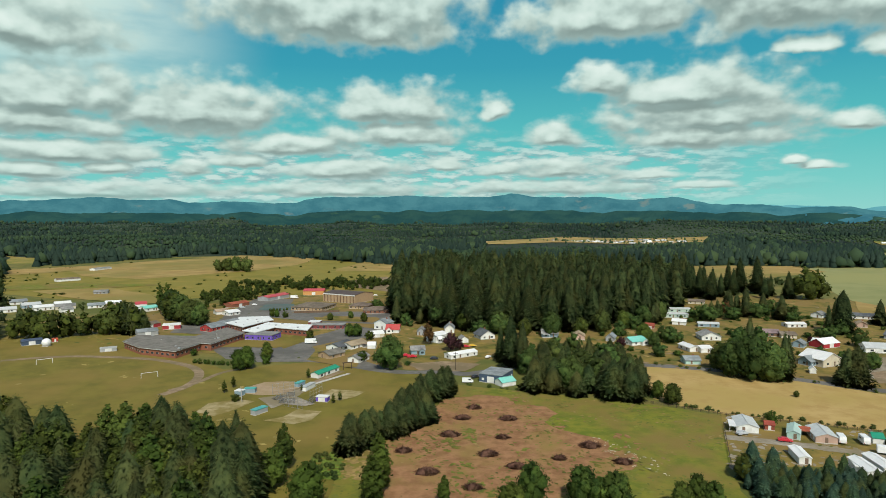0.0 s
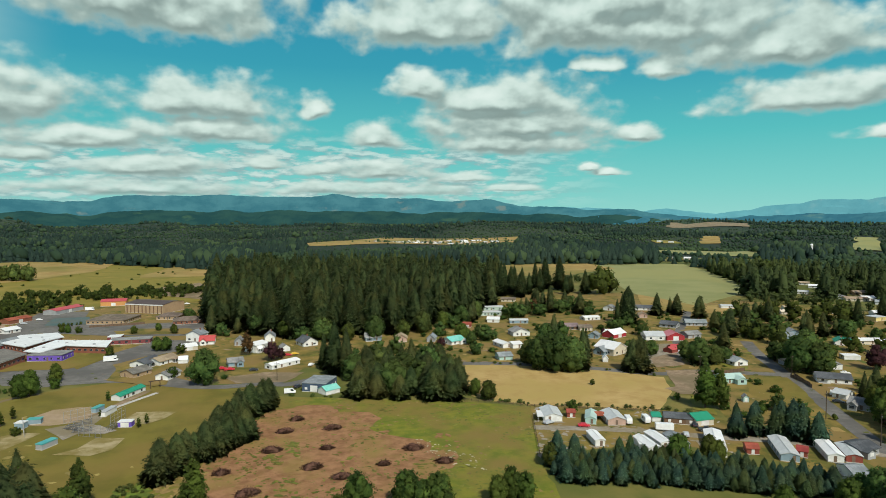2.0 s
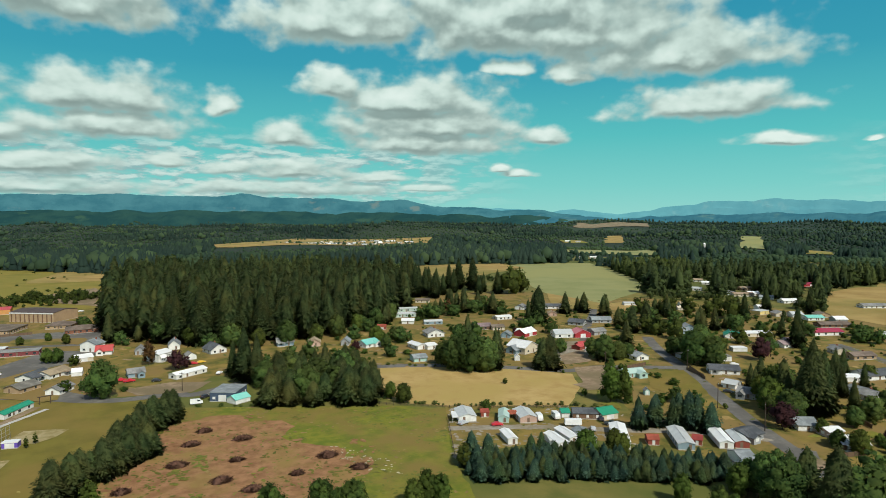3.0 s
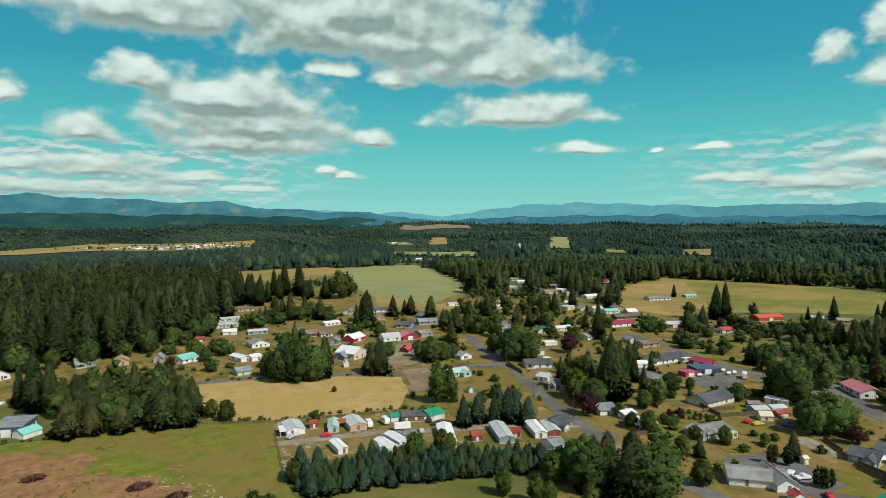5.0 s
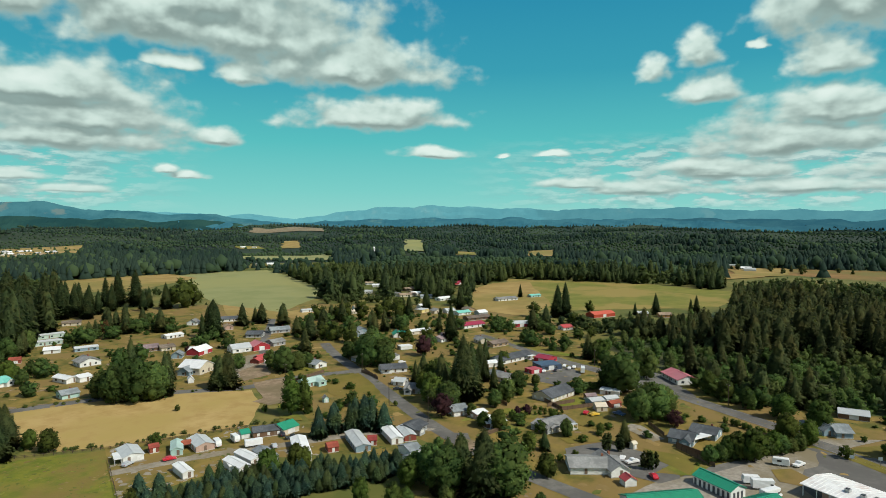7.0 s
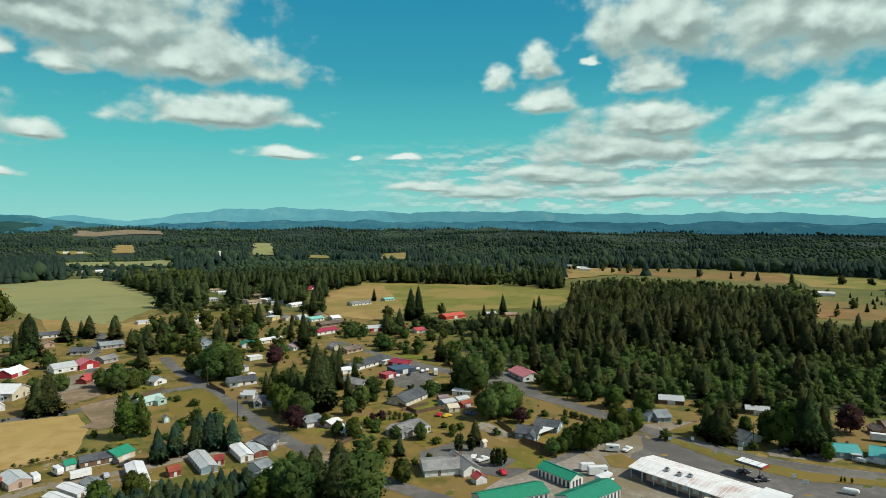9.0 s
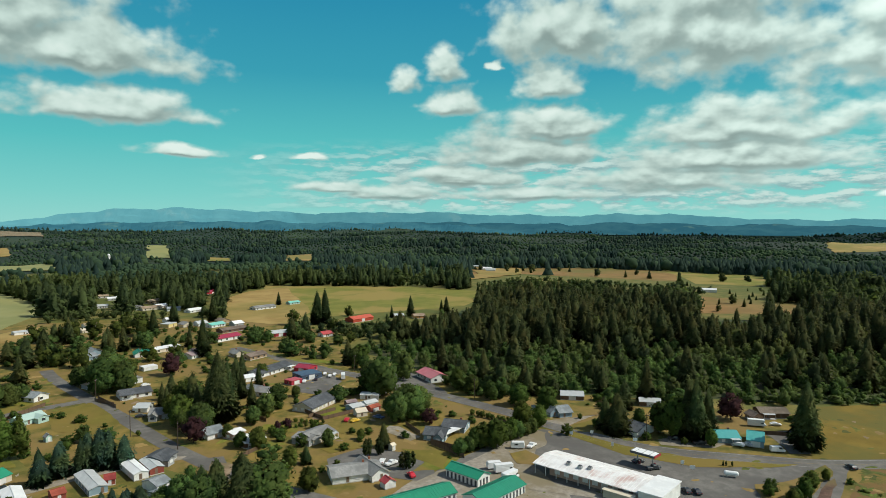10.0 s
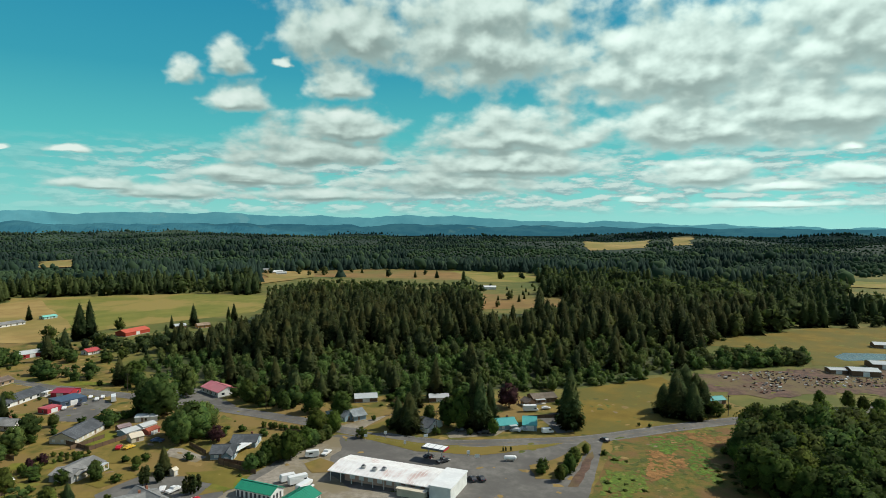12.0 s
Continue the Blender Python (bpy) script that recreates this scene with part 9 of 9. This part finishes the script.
for x, y, h, kind in [(288, -129, 21, "fir_wide"), (290, -134, 23, "fir_wide"), (287, -138, 19, "fir_wide"), (284, -140, 16, "fir_wide"), (277, -143, 7, "bushy"), (283, -75, 18, "fir"), (281, -77, 9, "bushy"), (-225, 496, 22, "poplar"), (-219, 495, 24, "poplar"), (-210, 482, 23, "dark_broad"), (-202, 466, 22, "dark_broad"),
                      (-193, 460, 21, "dark_broad"), (-180, 444, 19, "dark_broad"), (-173, 443, 17, "dark_broad"), (-213, 415, 21, "fir_wide"), (-205, 410, 22, "fir_wide"), (-219, 408, 19, "dark_broad"), (-199, 412, 18, "fir_wide"), (-99, 311, 12, "broad"), (-102, 309, 11, "broad")]:
    tree(kind, x, y, h, wood_rng.uniform(1.0, 1.2))
bramble, far_clump = [], []
for x, y in scatter(ROUGH, 6.0, wood_rng):
    if noise.noise((x * 0.05, y * 0.05, 2.5)) > 0.22:
        bramble.append(("broad_mid", x, y, wood_rng.uniform(0.6, 1.2), wood_rng.uniform(2.4, 3.6)))
for k in range(7):
    far_clump.append(("broad_far", -326 + 7 * k + wood_rng.uniform(-2, 2), 908 + wood_rng.uniform(-8, 12), wood_rng.uniform(17, 24), wood_rng.uniform(0.8, 1.1)))
joined("tree_clump", "clump of dark trees in the far meadow", far_clump, DENSE_LEAF)
joined("bramble_scrub", "low green bramble scrub in an overgrown field", bramble, LEAF)
joined("hedgerow_scrub", "loose belt of green scrub behind the school", [("broad_far", x + wood_rng.uniform(-9, 9), y + wood_rng.uniform(-14, 14), wood_rng.uniform(3.5, 7) * wood_rng.uniform(0.7, 1.7), wood_rng.uniform(1.0, 1.4)) for x, y in scatter(SCRUB_BELT, 8, wood_rng) if wood_rng.random() < 0.8], LEAF)

thicket = []
for x, y in scatter([(200, -112), (238, -132), (240, -172), (215, -200), (172, -185), (165, -125)], 7.5, wood_rng):
    if math.hypot(x, y) > 235:
        tree("dark_broad" if x > 205 and wood_rng.random() < 0.4 else "broad", x, y, wood_rng.uniform(11, 19), wood_rng.uniform(1.0, 1.3), "trees beside the scrub field")
    else:
        thicket.append(("broad", x, y, wood_rng.uniform(11, 17), wood_rng.uniform(1.0, 1.3)))
joined("thicket", "dense green broadleaf thicket beside the scrub field", thicket, LEAF)
meadow_scrub = []
for k in range(420):
    x, y = wood_rng.uniform(-640, -60), wood_rng.uniform(600, 1100)
    lines = abs(math.sin((y + 0.35 * x) * 0.028)) < 0.22 or noise.noise((x * 0.012, y * 0.012, 6.0)) > 0.22
    if inside((x, y), FAR_MEADOW) and not inside((x, y), FAR_HAY) and lines:
        meadow_scrub.append(("broad_mid", x, y, wood_rng.uniform(1.0, 3.0), wood_rng.uniform(1.5, 2.8)))
joined("meadow_scrub", "low green scrub in lines across the meadow", meadow_scrub, LEAF)
field_trees = []
for k in range(160):
    x, y = wood_rng.uniform(640, 1240), wood_rng.uniform(-260, 260)
    if (inside((x, y), SE_DRY) or inside((x, y), SE_PASTURE) or inside((x, y), SE_BROWN)) and noise.noise((x * 0.011, y * 0.011, 2.0)) > 0.08:
        field_trees.append(("fir_far" if wood_rng.random() < 0.5 else "broad_far", x, y, wood_rng.uniform(5, 16), wood_rng.uniform(0.9, 1.2)))
joined("field_trees", "scattered trees in far dry fields", field_trees, WOODS)

shapes("fir_tiny", 4, lambda: spire_shape(shape_rng), FIR, (0.9, 0.014, 0))
shapes("broad_tiny", 4, lambda: lump_shape(shape_rng), LEAF, (0.5, 0.02, 0))

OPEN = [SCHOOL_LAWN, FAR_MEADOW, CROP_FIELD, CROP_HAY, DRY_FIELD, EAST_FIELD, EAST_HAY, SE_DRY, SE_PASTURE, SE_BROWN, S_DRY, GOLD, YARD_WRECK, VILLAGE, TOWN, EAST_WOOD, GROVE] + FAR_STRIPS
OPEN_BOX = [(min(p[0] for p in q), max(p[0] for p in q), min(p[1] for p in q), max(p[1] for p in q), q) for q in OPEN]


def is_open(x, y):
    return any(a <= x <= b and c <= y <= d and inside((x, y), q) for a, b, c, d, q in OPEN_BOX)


def leaves_view_clear(x, y, h):
    """Whether a tree is off the open ground and out of the camera's line to it."""
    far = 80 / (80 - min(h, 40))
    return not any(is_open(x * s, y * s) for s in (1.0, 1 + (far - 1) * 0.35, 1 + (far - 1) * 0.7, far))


mid, far_firs_w, far_leafy_w = [], [], []
r = 470.0
while r < 4300:
    step = max(7.5, r * 0.0050)
    a = 42.0
    while a > -136:
        a -= math.degrees(step / r) * wood_rng.uniform(0.7, 1.3)
        rr = r * (1 + wood_rng.uniform(-0.022, 0.022))
        x, y = -rr * math.sin(radians(a)), rr * math.cos(radians(a))
        patch = noise.noise((x * 0.0022, y * 0.0022, 7.0)) + 0.5 * noise.noise((x * 0.009, y * 0.009, 1.0))
        firs = patch > 0.02
        h = wood_rng.uniform(15, 29) if firs else wood_rng.uniform(6, 13)
        if r > 1000:
            h *= max(0.72, 1 - (r - 1000) / 5000)
        if patch < -0.50 and r < 1500:
            continue
        # trees that block the camera's view of a field are shrunk or dropped
        if not leaves_view_clear(x, y, h):
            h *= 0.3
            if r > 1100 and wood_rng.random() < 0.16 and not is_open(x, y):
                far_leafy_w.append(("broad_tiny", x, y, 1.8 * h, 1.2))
            if wood_rng.random() < 0.75 or not leaves_view_clear(x, y, h):
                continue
        # nearer trees that would hide a building from the camera are left out
        near = r < 1000
        if near and hides(x, y, h, 3):
            continue
        fir = wood_rng.random() < (0.86 if firs else 0.06)
        kind = ("fir" if fir else "broad") + ("_mid" if near else "_tiny")
        (mid if near else far_firs_w if fir else far_leafy_w).append((kind, x, y, h, wood_rng.uniform(0.85, 1.2) * (1 if near else 0.95 + r / 4500)))
    r *= 1.027 if r < 1000 else 1.019
joined("woodland", "mixed green woodland round the town", mid, WOODS)
joined("far_fir_forest", "far fir forest out to the hills, bluish with painted haze", far_firs_w, HAZE_FIRS)
joined("far_leafy_forest", "far leafy woods out to the hills, bluish with painted haze", far_leafy_w, HAZE_LEAVES)
village_trees = []
for x, y in scatter(VILLAGE, 30, wood_rng):
    if noise.noise((x * 0.006, y * 0.012, 5.0)) > 0.12:
        village_trees.append(("fir_tiny" if wood_rng.random() < 0.3 else "broad_tiny", x, y, wood_rng.uniform(4, 10), wood_rng.uniform(1.0, 1.6)))
joined("village_trees", "green trees between far village houses and fields", village_trees, HAZE_LEAVES)

# ---- yard trees and shrubs between the houses ----
KEEP_CLEAR = [PAVE_SCHOOL, PAVE_LOT, SHED_YARD, CHURCH_LOT, DINER_LOT, GARAGE_LOT, SHOP_LOT, FORECOURT, HAY_FIELD, SCHOOL_LAWN, GREEN_FIELD, GOLD, ROUGH, PARK, GROVE, CENTRE_WOOD]
LINES = [MAIN_ROAD, [(291, 322), (270, 289), (229, 212), (203, 165), (187, 129), (178, 100), (172, 70)], [(50, 320), (89, 320), (146, 299), (187, 268), (210, 266), (250, 246)], [(200, 285), (232, 310), (263, 352), (331, 431), (361, 476)]]


def near_line(x, y, off):
    p = Vector((x, y))
    for line in LINES:
        for a, b in zip(line, line[1:]):
            a, b = Vector(a), Vector(b)
            u = min(max((p - a).dot(b - a) / (b - a).length_squared, 0), 1)
            if (p - a - (b - a) * u).length < off:
                return True
    return False


yard_rng = random.Random(8)
yard_firs, yard_leaves, yard_maples = [], [], []
for x, y in scatter(TOWN, 11.5, yard_rng):
    if math.hypot(x, y) > 560 or any(inside((x, y), q) for q in KEEP_CLEAR) or near_line(x, y, 7):
        continue
    if ((BUILT - (x, y)) ** 2).sum(1).min() < 85:
        continue
    dense = noise.noise((x * 0.02, y * 0.02, 4.0))
    if x < -100 and y < 520 or x < 20 and dense < 0.2 or dense < -0.25:
        continue
    dice = yard_rng.random()
    # heights at which a tree here leaves the camera's view of buildings free
    clear = [not hides(x, y, h, 0.35 * h) for h in (3.5, 8.0, 15.0)]
    if math.hypot(x, y) > 225:
        if dice < 0.22 and clear[2]:
            yard_firs.append(("fir_round" if dice < 0.10 else "fir_far", x, y, yard_rng.uniform(11, 22), yard_rng.uniform(1.0, 1.4)))
        elif dice < 0.65 and clear[1] and dense > -0.05:
            yard_maples.append(("broad_far", x, y, yard_rng.uniform(6, 11), yard_rng.uniform(1.1, 1.5)))
            if clear[2]:
                yard_maples.append(("broad_far", x + yard_rng.uniform(-5, 5), y + yard_rng.uniform(-5, 5), yard_rng.uniform(5, 12), yard_rng.uniform(1.1, 1.6)))
        elif clear[0]:
            yard_leaves.append(("broad_far", x, y, yard_rng.uniform(1.2, 4.0), yard_rng.uniform(1.3, 2.2)))
        elif dice < 0.5:
            yard_leaves.append(("broad_mid", x, y, yard_rng.uniform(0.7, 1.5), yard_rng.uniform(1.3, 2.2)))
    elif dice < 0.30 and clear[0]:
        tree("bushy", x, y, yard_rng.uniform(1.4, 3.2), yard_rng.uniform(0.8, 1.3))
    elif dice < 0.52 and clear[1]:
        tree("dark_broad", x, y, yard_rng.uniform(4.5, 8.5), yard_rng.uniform(0.8, 1.1))
    elif dice < 0.66 and clear[1]:
        tree("broad", x, y, yard_rng.uniform(5, 8.5), yard_rng.uniform(0.8, 1.1))
    elif dice < 0.76 and clear[2]:
        tree("fir_wide", x, y, yard_rng.uniform(5, 13), yard_rng.uniform(0.8, 1.1))
joined("yard_firs", "scattered dark firs between far houses", yard_firs, FIR)
# dark broadleaf trees of no known species
joined("yard_maples", "dense dark leafy trees between far houses", yard_maples, DENSE_LEAF)
joined("yard_greenery", "scattered leafy trees and shrubs between far houses", yard_leaves, LEAF)

verge_scrub = []
for line, gap in (([(85, 261), (94, 247), (108, 237), (130, 228), (154, 217), (168, 206)], 2.6), ([(105, 320), (139, 299), (169, 281), (186, 263)], 5.0), ([(4, 282), (28, 272), (51, 263)], 4.0)):
    for (x0, y0), (x1, y1) in zip(line, line[1:]):
        n = int(math.hypot(x1 - x0, y1 - y0) / gap)
        for k in range(n):
            u = (k + yard_rng.random()) / n
            verge_scrub.append(("broad_far", x0 + (x1 - x0) * u + yard_rng.uniform(-0.8, 0.8), y0 + (y1 - y0) * u + yard_rng.uniform(-0.8, 0.8), yard_rng.uniform(0.7, 2.2), yard_rng.uniform(1.3, 2.2)))
for x, y in scatter([(-40, 178), (-42, 194), (-35, 199), (-31, 190), (-30, 177)], 3.0, yard_rng):
    verge_scrub.append(("bushy", x, y, yard_rng.uniform(0.8, 2.4), yard_rng.uniform(1.0, 1.5)))
joined("verge_scrub", "low green bushes along field edges", verge_scrub, ALDER)
